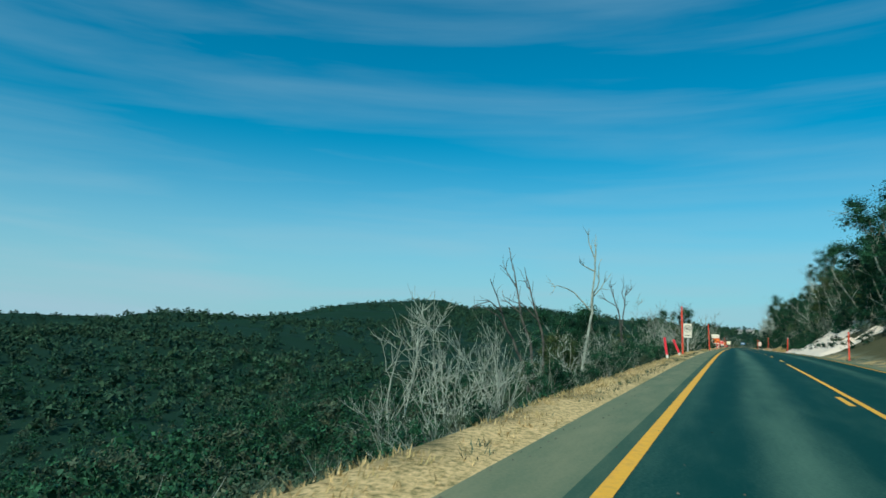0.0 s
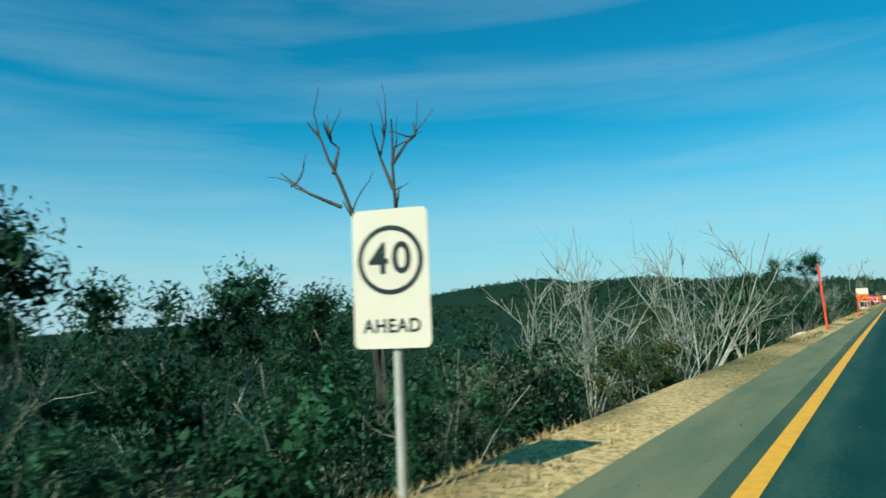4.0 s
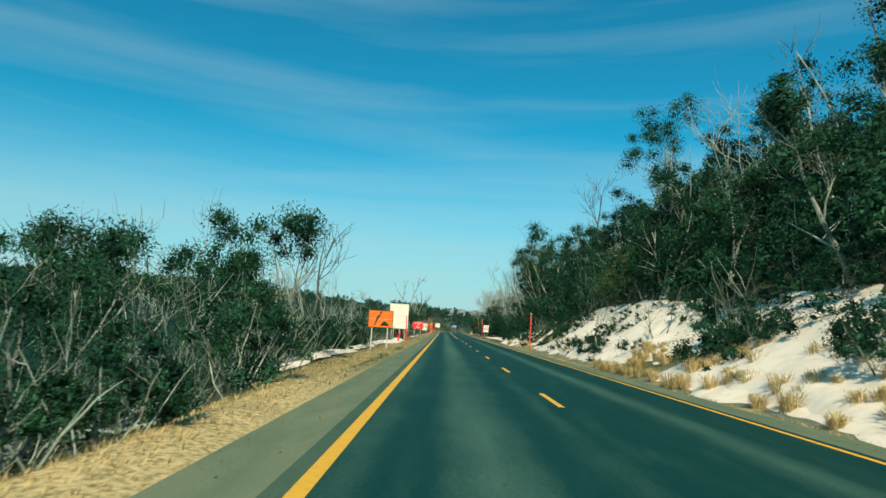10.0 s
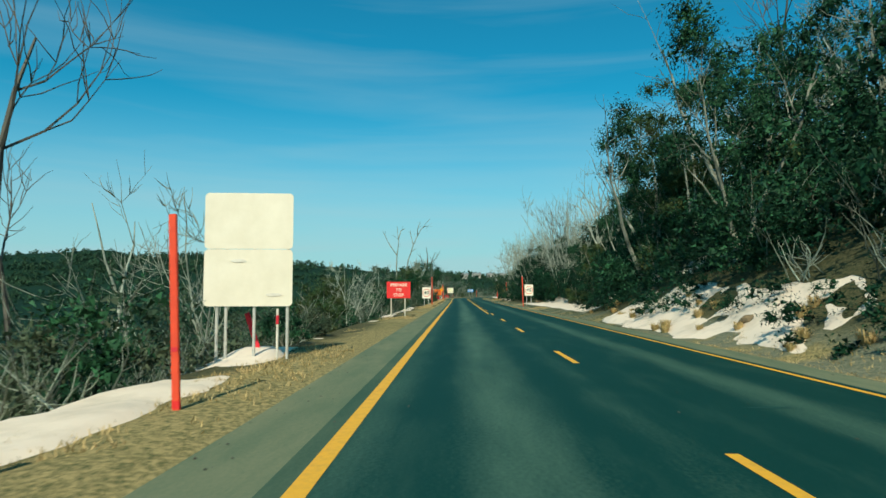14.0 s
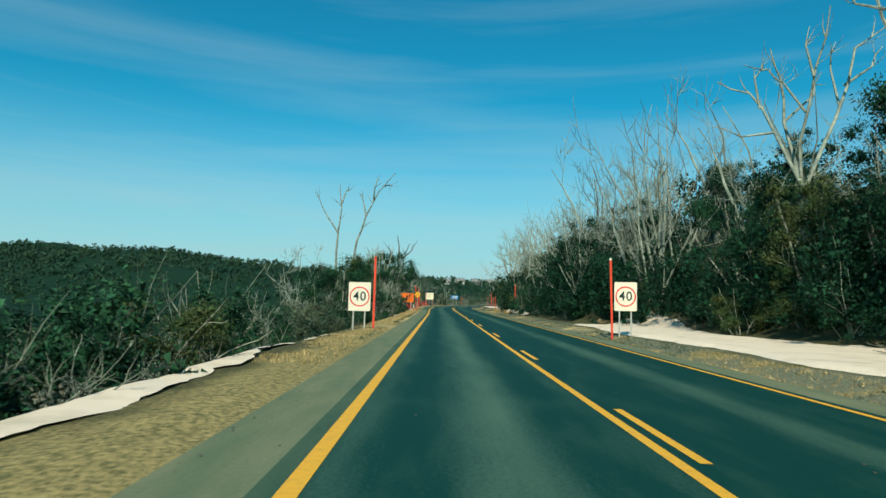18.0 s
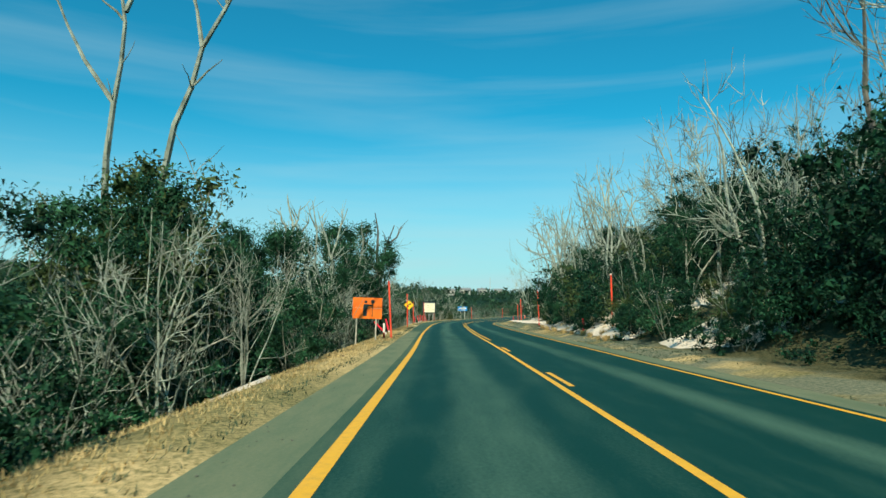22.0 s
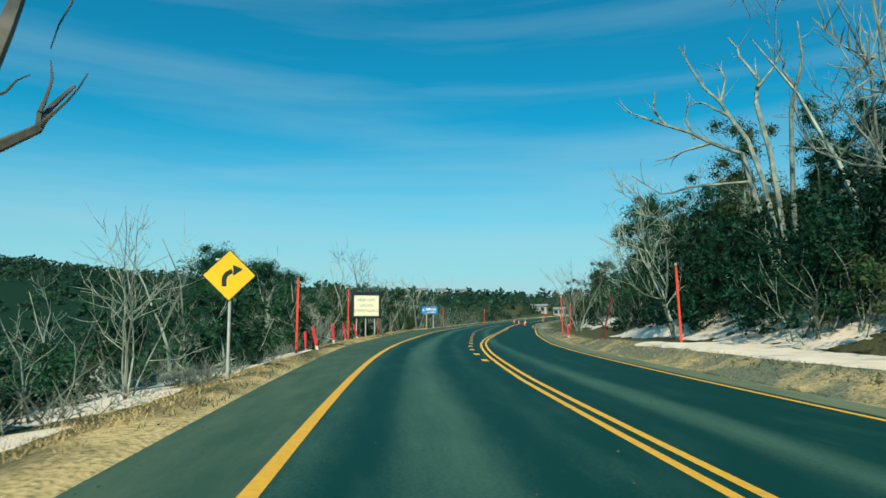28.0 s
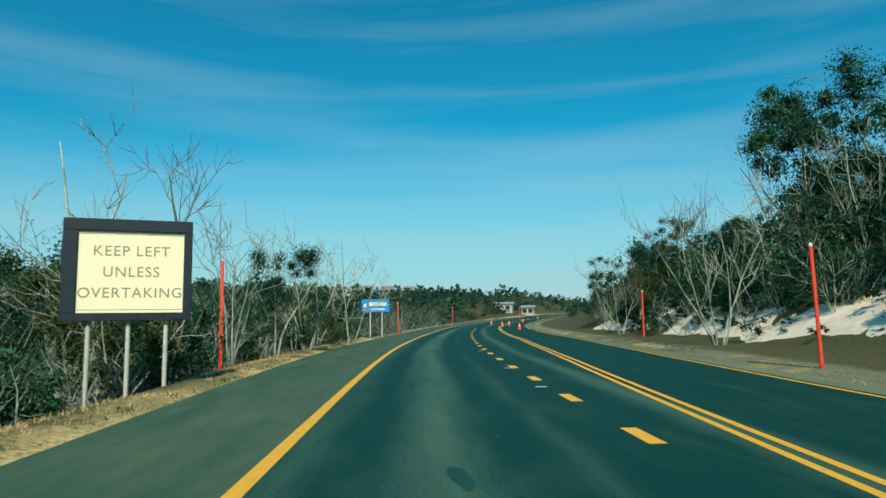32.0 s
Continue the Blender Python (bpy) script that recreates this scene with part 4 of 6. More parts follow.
# chosen trees and dead trees beside the road: kind, x, y, turn, height of the top over the road
NOMINAL = {q: max(v.co.z for c in q.children for v in c.data.vertices) for q in SHRUBS + GUMS + DEADS}
for kind, x, y, turn, top in (
        (DEADS[4], -13.5, 30.5, 60, 3.6), (DEADS[0], -15.0, 26.0, 0, 2.8), (DEADS[2], -9.0, 20.0, 0, 0.6), (DEADS[4], -11.0, 31.5, 10, 2.4),
        (DEADS[2], -7.0, 17.0, 70, 0.4), (DEADS[2], -6.0, 22.0, 20, 0.6), (DEADS[4], -9.0, 26.0, 120, 1.4), (DEADS[4], -7.5, 13.5, 120, -0.2), (DEADS[0], -6.5, 26.5, 40, 1.3), (DEADS[2], -6.2, 31.5, 10, 1.2), (DEADS[4], -6.8, 37.0, 10, 1.8),
        (SHRUBS[4], -6.6, 48.2, 0, 0.7), (SHRUBS[1], -7.0, 50.6, 0, 0.6), (SHRUBS[4], -7.4, 53.2, 90, 0.9), (SHRUBS[1], -7.6, 58.8, 30, 1.6), (GUMS[0], -12.2, 48.5, 0, 3.7), (GUMS[1], -10.4, 48.4, 0, 2.6), (GUMS[0], -12.2, 53.4, 70, 3.0), (GUMS[0], -10.6, 56.2, 120, 2.5), (GUMS[2], -11.0, 45.6, 120, 1.6),
        (DEADS[4], -5.4, 58.6, 0, 3.4), (DEADS[2], -5.0, 65.6, 0, 3.9), (DEADS[5], -4.6, 61.5, 50, 1.6), (DEADS[4], -6.4, 70.5, 50, 3.9), (DEADS[2], -6.5, 60.5, 140, 2.8),
        (DEADS[4], -7.4, 88.5, 15, 2.8), (DEADS[1], -8.0, 84.0, 100, 3.2), (DEADS[0], -5.8, 91.0, 100, 2.2), (GUMS[0], -12.8, 158.0, 0, 9.4), (DEADS[1], -9.4, 160.0, 60, 8.8), (DEADS[1], -14.6, 150.0, 30, 7.7), (DEADS[4], -15.8, 151.5, 80, 7.6), (GUMS[1], -14.8, 145.0, 0, 5.2), (GUMS[0], -17.8, 147.5, 60, 6.5), (GUMS[0], -19.0, 168.6, 40, 8.0),
        (DEADS[1], -14.3, 180.2, 40, 12.6), (DEADS[3], -13.2, 180.6, 10, 12.0), (DEADS[1], -19.4, 180.5, 100, 14.2), (DEADS[3], -13.9, 186.0, 150, 6.8), (DEADS[1], -12.5, 190.0, 20, 7.5), (DEADS[4], -9.2, 171.5, 120, 6.2), (DEADS[0], -8.2, 186.5, 200, 5.0), (DEADS[3], -12.0, 166.0, 10, 8.5),
        (DEADS[0], -5.4, 196.6, 75, 3.2), (DEADS[2], -5.2, 200.5, 10, 2.2), (GUMS[2], -8.4, 206.0, 0, 3.0),
        (DEADS[6], -9.0, 271.0, 0, 13.6), (GUMS[2], -8.3, 268.8, 0, 6.3), (DEADS[0], -13.0, 264.2, 30, 6.4), (GUMS[0], -9.8, 283.0, 60, 4.8), (GUMS[0], -7.0, 274.0, 10, 4.7), (GUMS[5], -8.6, 262.0, 0, 4.4), (GUMS[3], -7.3, 266.0, 70, 5.0), (GUMS[0], -9.4, 257.5, 30, 4.0), (GUMS[3], -7.6, 279.0, 130, 5.6), (GUMS[5], -7.0, 270.6, 40, 4.2),
        (DEADS[4], -6.6, 293.0, 0, 6.8), (DEADS[0], -5.9, 287.2, 130, 6.6), (GUMS[3], -7.4, 289.0, 0, 4.2), (GUMS[1], -6.7, 291.6, 60, 6.9), (GUMS[0], -8.6, 294.0, 200, 6.8), (GUMS[0], -6.4, 299.0, 120, 8.6), (GUMS[0], -5.6, 300.5, 10, 6.4), (DEADS[1], -5.6, 304.5, 100, 8.0),
        (GUMS[1], -6.2, 303.5, 200, 7.5), (DEADS[0], -6.4, 308.5, 10, 6.5), (DEADS[1], -8.2, 318.5, 40, 8.2), (DEADS[3], -7.6, 322.5, 30, 6.5),
        (DEADS[4], -5.7, 330.0, 0, 4.0), (DEADS[1], -7.3, 338.0, 100, 5.2), (DEADS[2], -4.9, 347.0, 40, 2.6), (DEADS[1], -6.8, 353.0, 0, 5.6), (GUMS[0], -8.0, 349.0, 0, 4.6),
        (GUMS[1], -7.5, 357.5, 90, 5.2), (DEADS[1], -4.2, 372.4, 0, 8.6), (DEADS[3], -2.9, 376.0, 60, 8.0), (DEADS[4], -2.2, 378.8, 10, 6.6), (DEADS[0], 2.4, 390.0, 70, 6.4), (DEADS[4], 0.4, 382.4, 70, 6.2), (GUMS[0], -0.6, 379.4, 0, 4.5), (GUMS[2], -5.6, 373.5, 0, 4.8),
        (DEADS[1], 17.4, 339.2, 60, 16.0), (DEADS[1], 19.4, 340.4, 140, 17.0), (DEADS[0], 16.6, 333.0, 80, 16.0), (DEADS[0], 12.6, 345.0, 140, 8.2), (DEADS[1], 12.0, 276.0, 0, 12.2),
        (DEADS[0], 11.2, 263.0, 20, 10.4), (DEADS[4], 10.9, 257.5, 90, 9.4), (DEADS[4], 11.8, 323.0, 100, 9.5), (DEADS[1], 14.0, 255.0, 30, 13.5), (DEADS[4], 13.2, 249.0, 30, 11.0),
        (DEADS[4], 12.6, 311.0, 20, 11.5), (DEADS[4], 13.5, 268.0, 20, 12.4), (DEADS[0], 13.5, 284.0, 20, 13.0), (DEADS[1], 13.0, 294.0, 20, 12.5),
        (DEADS[1], 18.0, 226.0, 10, 14.0), (GUMS[0], 16.2, 219.0, 10, 11.5), (GUMS[1], 15.9, 223.0, 80, 10.5), (GUMS[0], 16.5, 228.5, 140, 9.5), (GUMS[2], 15.4, 235.0, 140, 7.5), (GUMS[0], 15.2, 242.0, 140, 7.5),
        (GUMS[7], 19.0, 176.0, 0, 25.0), (GUMS[6], 18.4, 148.0, 0, 16.0), (GUMS[1], 19.0, 140.0, 60, 17.0), (GUMS[5], 17.4, 156.0, 30, 15.0), (GUMS[1], 17.6, 164.0, 30, 15.2), (DEADS[1], 17.5, 144.0, 0, 17.5), (DEADS[4], 16.5, 150.5, 30, 16.5), (DEADS[0], 16.0, 159.0, 30, 15.8), (GUMS[1], 12.8, 66.0, 0, 15.0), (GUMS[6], 14.0, 73.0, 50, 17.0), (GUMS[0], 12.2, 80.0, 110, 13.0), (GUMS[5], 15.5, 84.0, 20, 15.5), (GUMS[1], 14.0, 112.0, 0, 13.2), (GUMS[0], 13.0, 104.0, 40, 12.0), (GUMS[1], 16.0, 122.0, 90, 14.5), (GUMS[2], 15.0, 96.0, 10, 12.5), (DEADS[1], 15.0, 117.0, 0, 15.0), (DEADS[4], 16.5, 108.0, 0, 15.0), (DEADS[1], 14.5, 126.0, 60, 16.0), (GUMS[4], 12.5, 198.0, 30, 13.5), (GUMS[1], 11.0, 190.0, 200, 12.0), (GUMS[1], 11.4, 204.0, 100, 13.0), (GUMS[4], 13.6, 207.5, 60, 14.0), (GUMS[0], 12.4, 201.0, 60, 11.0), (GUMS[1], 14.6, 211.0, 10, 12.0), (GUMS[0], 15.4, 214.5, 10, 10.0), (GUMS[1], 13.0, 193.5, 60, 15.0), (DEADS[4], 24.0, 378.0, 0, 10.6), (DEADS[0], 22.6, 383.0, 0, 9.6), (DEADS[1], 25.6, 371.0, 40, 12.6), (GUMS[0], 21.5, 371.0, 40, 7.6), (GUMS[2], 27.5, 377.0, 70, 12.0), (GUMS[3], 26.0, 366.0, 20, 13.4), (GUMS[1], -9.5, 362.0, 0, 5.6), (GUMS[0], -8.4, 366.0, 70, 5.4), (GUMS[3], -10.5, 355.0, 100, 6.2), (GUMS[0], -9.2, 351.5, 100, 5.2), (DEADS[1], 25.8, 385.0, 20, 12.4), (GUMS[3], 28.4, 386.0, 70, 16.0), (GUMS[1], 28.0, 379.0, 0, 14.6), (GUMS[6], 31.0, 376.0, 50, 16.4), (GUMS[0], 25.8, 383.5, 90, 12.4), (DEADS[1], 28.8, 372.0, 90, 16.0), (DEADS[4], 18.0, 380.0, 70, 7.6), (DEADS[4], 22.0, 399.0, 70, 6.2)):
    plant(kind, x, y, turn, max(0.3, (top + min(0.0, float(road_z(y))) - float(land_z(x, y))) / NOMINAL[kind]))
    keep_out.append((x, y))


# dead trees of a shape of their own: each stands at (x, y), its bends counted from the height z
def stand(e, x, y, z, turn, scale=1.0):
    e.matrix_world = pose(x, y, z, 0, 0, turn) @ Matrix.Scale(scale, 4)
    keep_out.append((x, y))


stand(shaped_tree("tall pale dead gum with one long drooping limb", (
    (((-1.05, -6.6), (-0.8, -4.9), (-0.15, -1.0), (0, 0), (0.26, 1.95), (0.17, 3.25), (-0.28, 4.4), (-0.4, 5.2)), ((-0.15, -0.4), (-1.3, 0.8), (-2.6, 1.2), (-3.1, 1.1)), ((0.2, 2.4), (-0.5, 2.75), (-1.0, 3.05)),
     ((0.1, -0.2), (0.25, 0.8), (0.55, 1.7), (0.45, 2.6), (0.6, 3.25)), ((0.25, 0.6), (0.7, 1.2), (1.0, 1.95)), ((0.2, 3.0), (0.2, 3.8), (0.1, 4.3))),), 0.10, seed=21), -9.2, 45.7, 3.0, 36)
stand(shaped_tree("leaning dead gum with dark crooked limbs", (
    (((0.2, -4.0), (-0.4, -2.0), (-1.1, -0.5), (-1.9, 1.0), (-2.4, 2.3), (-3.1, 3.4)), ((-1.1, -0.5), (-2.5, 1.0), (-3.7, 1.65), (-4.2, 1.5)), ((-1.9, 1.2), (-3.2, 1.9), (-4.4, 1.5))),
    (((0.5, -4.0), (0.2, -1.5), (-0.25, 0.0), (-0.75, 1.1), (-1.1, 3.3), (-1.45, 4.8), (-1.6, 5.7)), ((-1.1, 3.0), (-1.7, 3.6), (-2.4, 4.4)), ((-0.75, 1.2), (-1.6, 1.9), (-2.1, 2.0))),
    (((1.4, -4.0), (1.35, -1.5), (1.1, 0.0), (0.5, 1.65), (0.0, 3.2), (-0.4, 4.4)), ((0.75, 0.9), (-0.4, 1.9), (-1.9, 2.3)), ((0.1, 2.9), (-0.1, 3.1), (-0.35, 3.5)))), 0.10, M_DEAD_DARK, 22), -12.9, 42.8, 0.9, 50)
stand(shaped_tree("pale dead gum forking low into broken stems", (
    (((0.0, -2.8), (0.1, 0.8), (0.0, 3.9), (-0.1, 5.2), (-0.4, 6.0), (-0.7, 6.6)), ((0.1, 3.5), (0.5, 4.6), (0.8, 4.8)), ((0.05, 2.0), (0.6, 3.2), (0.9, 4.5))),
    (((0.15, -2.8), (0.25, 0.5), (0.05, 3.7), (0.2, 6.0), (-0.1, 7.4)), ((0.2, 5.6), (0.5, 6.2), (0.6, 6.9)))), 0.13, seed=25), -8.0, 285.5, 0.0, 20)
stand(shaped_tree("group of tall bare stems rising from one dead gum", (
    (((-0.2, -1.5), (-0.5, 2.0), (-0.85, 4.4), (-1.2, 6.1), (-1.9, 7.8)), ((-1.2, 6.1), (-0.8, 6.8), (-0.9, 7.4))),
    (((0.0, -1.5), (-0.2, 2.5), (-0.3, 4.5), (-0.25, 6.4), (-0.5, 8.2)), ((-0.3, 4.8), (-0.8, 5.6), (-1.1, 6.1)), ((-0.25, 6.4), (-0.7, 7.2), (-0.9, 7.9))),
    (((0.2, -1.5), (0.6, 2.5), (0.8, 4.5), (0.45, 6.1), (0.2, 7.4)), ((0.5, 5.9), (0.2, 6.6), (-0.1, 7.6))),
    (((0.4, -1.5), (0.7, 2.5), (0.85, 4.9), (1.2, 6.6), (1.8, 7.9)), ((1.2, 6.6), (1.35, 7.2), (1.25, 7.8))),
    (((0.9, -1.5), (2.0, 2.5), (2.8, 5.0), (2.85, 6.1), (2.7, 7.1)),)), 0.11, seed=23), -7.6, 292.0, 0.0, 27)
stand(shaped_tree("large dark dead gum leaning over the verge", (
    (((0.0, -1.2), (0.0, 0.4), (0.15, 1.4), (0.37, 2.75), (0.7, 4.2), (1.0, 5.5), (1.3, 6.6)), ((0.7, 4.2), (1.2, 4.7), (1.6, 4.9)), ((1.0, 5.3), (1.5, 5.8), (1.9, 6.6)), ((0.25, 2.2), (0.9, 2.6), (1.2, 3.2))),
    (((0.3, 2.5), (0.1, 3.6), (0.07, 4.6), (0.3, 6.2), (0.1, 7.4)), ((0.07, 4.6), (-0.7, 5.4), (-1.0, 6.4)), ((0.1, 3.6), (-0.9, 4.1), (-1.8, 4.0)))), 0.15, M_DEAD_DARK, 24), -7.9, 327.0, 0.0, 28, 1.75)

stand(shaped_tree("great dead gum with long bleached limbs reaching over the bush", (
    (((1.4, -7.6), (0.9, -4.0), (0.0, 0.0), (-1.1, 0.55), (-2.8, 1.5), (-3.3, 2.2), (-3.2, 3.1)), ((-2.8, 1.5), (-4.0, 2.2), (-4.5, 2.5)), ((-1.1, 0.55), (-2.2, 0.35), (-3.4, 0.15)), ((0.2, -1.2), (-2.0, -1.2), (-3.2, -1.3), (-4.3, -0.5)), ((-1.8, 0.9), (-2.1, 1.8), (-2.0, 2.6))),
    (((1.5, -7.6), (1.0, -3.0), (0.2, 0.6), (-0.7, 2.2), (-1.8, 3.9), (-2.2, 4.8)), ((-0.4, 1.6), (-1.3, 2.2), (-2.0, 2.3)), ((-0.7, 2.2), (-0.5, 3.2), (-0.8, 4.0))),
    (((1.6, -7.6), (1.2, -2.0), (0.6, 1.9), (0.75, 2.8), (0.1, 3.9), (-0.3, 4.8)), ((0.7, 2.5), (1.3, 3.4), (1.5, 4.4))),
    (((1.7, -7.6), (1.7, -2.0), (1.8, 1.6), (2.3, 3.4), (2.2, 4.9)), ((2.0, 2.4), (1.6, 3.2), (1.5, 3.9)))), 0.12, seed=31), 15.2, 343.5, 8.6, -34, 1.12)
stand(shaped_tree("dark dead gum with two bare forked stems", (
    (((0.1, -6.5), (0.1, -2.5), (0.0, 0.0), (-0.35, 0.8), (-0.8, 1.9), (-1.2, 2.65)), ((-0.55, 0.9), (-1.2, 1.2), (-1.8, 1.7)), ((-0.7, 1.6), (-0.6, 2.2), (-0.85, 2.7))),
    (((0.2, -6.5), (0.2, -2.5), (0.3, -0.5), (0.55, 0.9), (0.5, 1.8), (0.5, 2.7)), ((0.5, 1.8), (0.8, 2.2), (0.95, 2.65)), ((0.5, 1.3), (0.25, 2.0), (0.3, 2.6))))
    , 0.075, M_DEAD_DARK, 26), -8.8, 55.8, 2.6, 40)
fan = shaped_tree("bleached dead gum with a crooked bare crown above the bush", (
    (((0.0, -7.5), (0.0, -3.0), (0.0, 0.0), (0.7, 3.5), (1.3, 6.2)), ((0.3, 1.5), (-0.6, 3.0), (-1.2, 3.6), (-2.2, 3.9)), ((0.6, 3.0), (0.3, 4.5), (0.5, 5.5))),
    (((0.1, -7.5), (0.1, -2.0), (-1.0, 0.6), (-2.0, 2.6), (-3.4, 3.2)), ((-1.0, 0.6), (-2.4, 0.5), (-3.6, 1.2)), ((-1.6, 1.8), (-1.8, 3.2), (-1.4, 4.2))),
    (((0.2, -7.5), (0.2, -2.0), (1.4, 1.0), (2.2, 4.1), (3.4, 5.0)), ((1.8, 2.6), (2.8, 3.2), (3.3, 4.2)), ((1.6, 1.6), (1.3, 3.4), (1.5, 4.6))),
    (((-0.1, -7.5), (0.2, 0.9, -2.0), (-0.5, 1.6, 1.5), (-0.6, 2.0, 3.8), (-1.0, 2.2, 5.4)), ((-0.5, 1.6, 1.5), (0.8, 2.0, 2.8), (1.2, 2.3, 4.0)))), 0.12, seed=32)
for x, y, z, turn, k in ((13.5, 304.0, 7.6, 145, 0.95), (15.2, 236.0, 8.4, -24, 0.95), (18.0, 231.5, 10.2, 150, 0.95), (14.6, 252.0, 7.4, 80, 0.9), (13.2, 330.0, 7.6, 200, 0.9), (14.2, 311.0, 8.4, 30, 0.9)):
    copy_thing(fan, pose(x, y, z, 0, 0, turn) @ Matrix.Scale(k, 4))
    keep_out.append((x, y))
stand(fan, 11.8, 318.0, 6.8, -19)

# near shrubs, one by one
for side, s0, s1, step in ((-1, 8, 400, 2.7), (1, 30, 410, 4.0)):
    s = s0
    while s < s1:
        s += step * rng.uniform(0.7, 1.3)
        if side < 0:
            lo = d_shoulder(s) - np.interp(s, [0, 60, 140, 200, 240, 260, 300, 325, 345, 400], [1.5, 1.4, 1.6, 2.6, 2.2, 1.9, 1.6, 2.2, 1.6, 1.4])
            d = lo - rng.uniform(0, 4.0)
            pick = rng.choice([0, 1, 2, 3, 4, 2], p=[0.28, 0.22, 0.15, 0.12, 0.13, 0.10])
            k = rng.uniform(0.65, 1.1) * np.interp(s, [0, 52, 80, 200, 255, 275, 420], [0.5, 0.6, 1.15, 0.9, 0.95, 1.3, 1.2])
        else:
            d = bank_foot(s) + np.interp(s, [0, 70, 130, 145, 168, 180, 200, 215, 250, 260, 400], [0.8, 4.2, 4.2, 6.0, 6.0, 3.8, 3.4, 0.3, 0.2, 0.3, 1.0]) + rng.uniform(0, 3.0)
            pick = rng.choice([0, 1, 3, 4, 5, 5], p=[0.25, 0.25, 0.12, 0.2, 0.1, 0.08])
            k = rng.uniform(0.7, 1.2)
        th = float(edge_th(s))
        x, y = float(edge_x(s)) + d * math.cos(th), s - d * math.sin(th)
        if free(x, y, 1.0):
            plant(SHRUBS[pick], x, y, rng.uniform(0, 360), k)

# trees on the cutting, one by one
for _ in range(360):
    s = rng.uniform(30, 420)
    d = bank_foot(s) + float(np.interp(s, [0, 60, 200, 215, 420], [2.0, 5.0, 5.0, 1.5, 2.0])) + rng.uniform(0, 13)
    th = float(edge_th(s))
    x, y = float(edge_x(s)) + d * math.cos(th), s - d * math.sin(th)
    if not free(x, y, 1.8):
        continue
    keep_out.append((x, y))
    g = rng.uniform()
    dry = float(np.interp(s, [0, 110, 135, 198, 208, 330, 355, 420], [0.2, 0.18, 0.15, 0.2, 0.56, 0.5, 0.28, 0.25]))
    tall = float(np.interp(s, [0, 60, 120, 200, 230, 300, 340, 420], [0.65, 0.72, 0.78, 0.85, 0.8, 0.72, 0.72, 0.75]))
    if g < dry:
        if 205 < s < 350:
            x += 3.0
        plant(DEADS[int(rng.integers(0, 5))], x, y, rng.uniform(0, 360), rng.uniform(1.1, 1.8) * tall * (1.5 if 205 < s < 345 else 0.95))
    else:
        # mostly the shade-coloured gums along the cutting, 200 < s < 345
        plant(GUMS[int(rng.choice([5, 6, 5, 6, 0, 2])) if 200 < s < 345 else int(rng.choice([0, 1, 2, 3, 4, 5, 6]))], x, y, rng.uniform(0, 360), rng.uniform(0.95, 1.5) * tall * (0.92 if s > 205 else 1.0))

# low shrubs standing through the snow at the cutting's foot
more = np.random.default_rng(404)
for _ in range(30):
    s = more.uniform(94, 140)
    x, y = float(edge_x(s)) + float(bank_foot(s)) + more.uniform(0.7, 3.8), s
    plant(SHRUBS[int(more.choice([5, 5, 0]))], x, y, more.uniform(0, 360), more.uniform(0.6, 1.1))

# bleached dead stems along the front of the valley scrub
for _ in range(30):
    s = more.uniform(262, 302) if more.uniform() < 0.5 else more.uniform(338, 396)
    d = float(d_shoulder(s)) - more.uniform(1.9, 4.2)
    th = float(edge_th(s))
    x, y = float(edge_x(s)) + d * math.cos(th), s - d * math.sin(th)
    if free(x, y, 0.5):
        plant(DEADS[int(more.choice([0, 2, 4, 4]))], x, y, more.uniform(0, 360), more.uniform(0.45, 0.75))

# trees among the valley scrub
for _ in range(150):
    s = rng.uniform(58, 460)
    d = d_shoulder(s) - rng.uniform(4.5, 24)
    x, y = float(edge_x(s)) + d, s
    if not free(x, y, 2.0):
        continue
    keep_out.append((x, y))
    if 158 < s < 316 and d > (-30 if s < 262 else -15):
        continue
    if rng.uniform() < 0.45:
        plant(DEADS[int(rng.integers(0, 5))], x, y, rng.uniform(0, 360), rng.uniform(0.8, 1.3))
    else:
        plant(GUMS[int(rng.integers(0, 5))], x, y, rng.uniform(0, 360), rng.uniform(0.5, 0.85))

# scrub that nobody could count
left_green, left_grey, left_sticks, right_green, right_shaded, right_olive, right_sticks, far_items, low_items = [], [], [], [], [], [], [], [], []


def item(kinds, pick, x, y, k, sink=0.1):
    V, F = kinds[int(pick)]
    return V, F, x, y, float(land_z(x, y)) - sink, rng.uniform(0, 6.28), k


for _ in range(2500):
    s = rng.uniform(-25, 470) if rng.uniform() < 0.7 else rng.uniform(-25, 110)
    d = d_shoulder(s) - 3.3 - 62 * rng.uniform(0, 1) ** 1.9
    x, y = float(edge_x(s)) + d, s
    small = s < 50 and d > -10
    pick = rng.choice([0, 4]) if small and d > -27 else rng.choice([0, 1, 2]) if d <= -27 else rng.choice([0, 1, 4, 2], p=[0.40, 0.18, 0.40, 0.02])
    if pick in (1, 2) and d > -9.5:
        pick = 4 if d > -7.5 else 0
    q = item(MID if d > -13.5 else OUT if d > -27 else THIN, pick, x, y, rng.uniform(0.45, 0.62) * (1.0 if s < 28 else 1.35) if small else rng.uniform(0.7, 1.2))
    (left_grey if rng.uniform() < (0.42 if s < 60 else 0.36 if d > -14 else 0.55) else left_green).append(q)
for _ in range(16):
    s = rng.uniform(272, 292)
    x, y = float(edge_x(s)) + d_shoulder(s) - 6.0 - 4.0 * rng.uniform(0, 1), s
    left_green.append(item(MID, 2, x, y, rng.uniform(0.8, 1.0), 0.3))
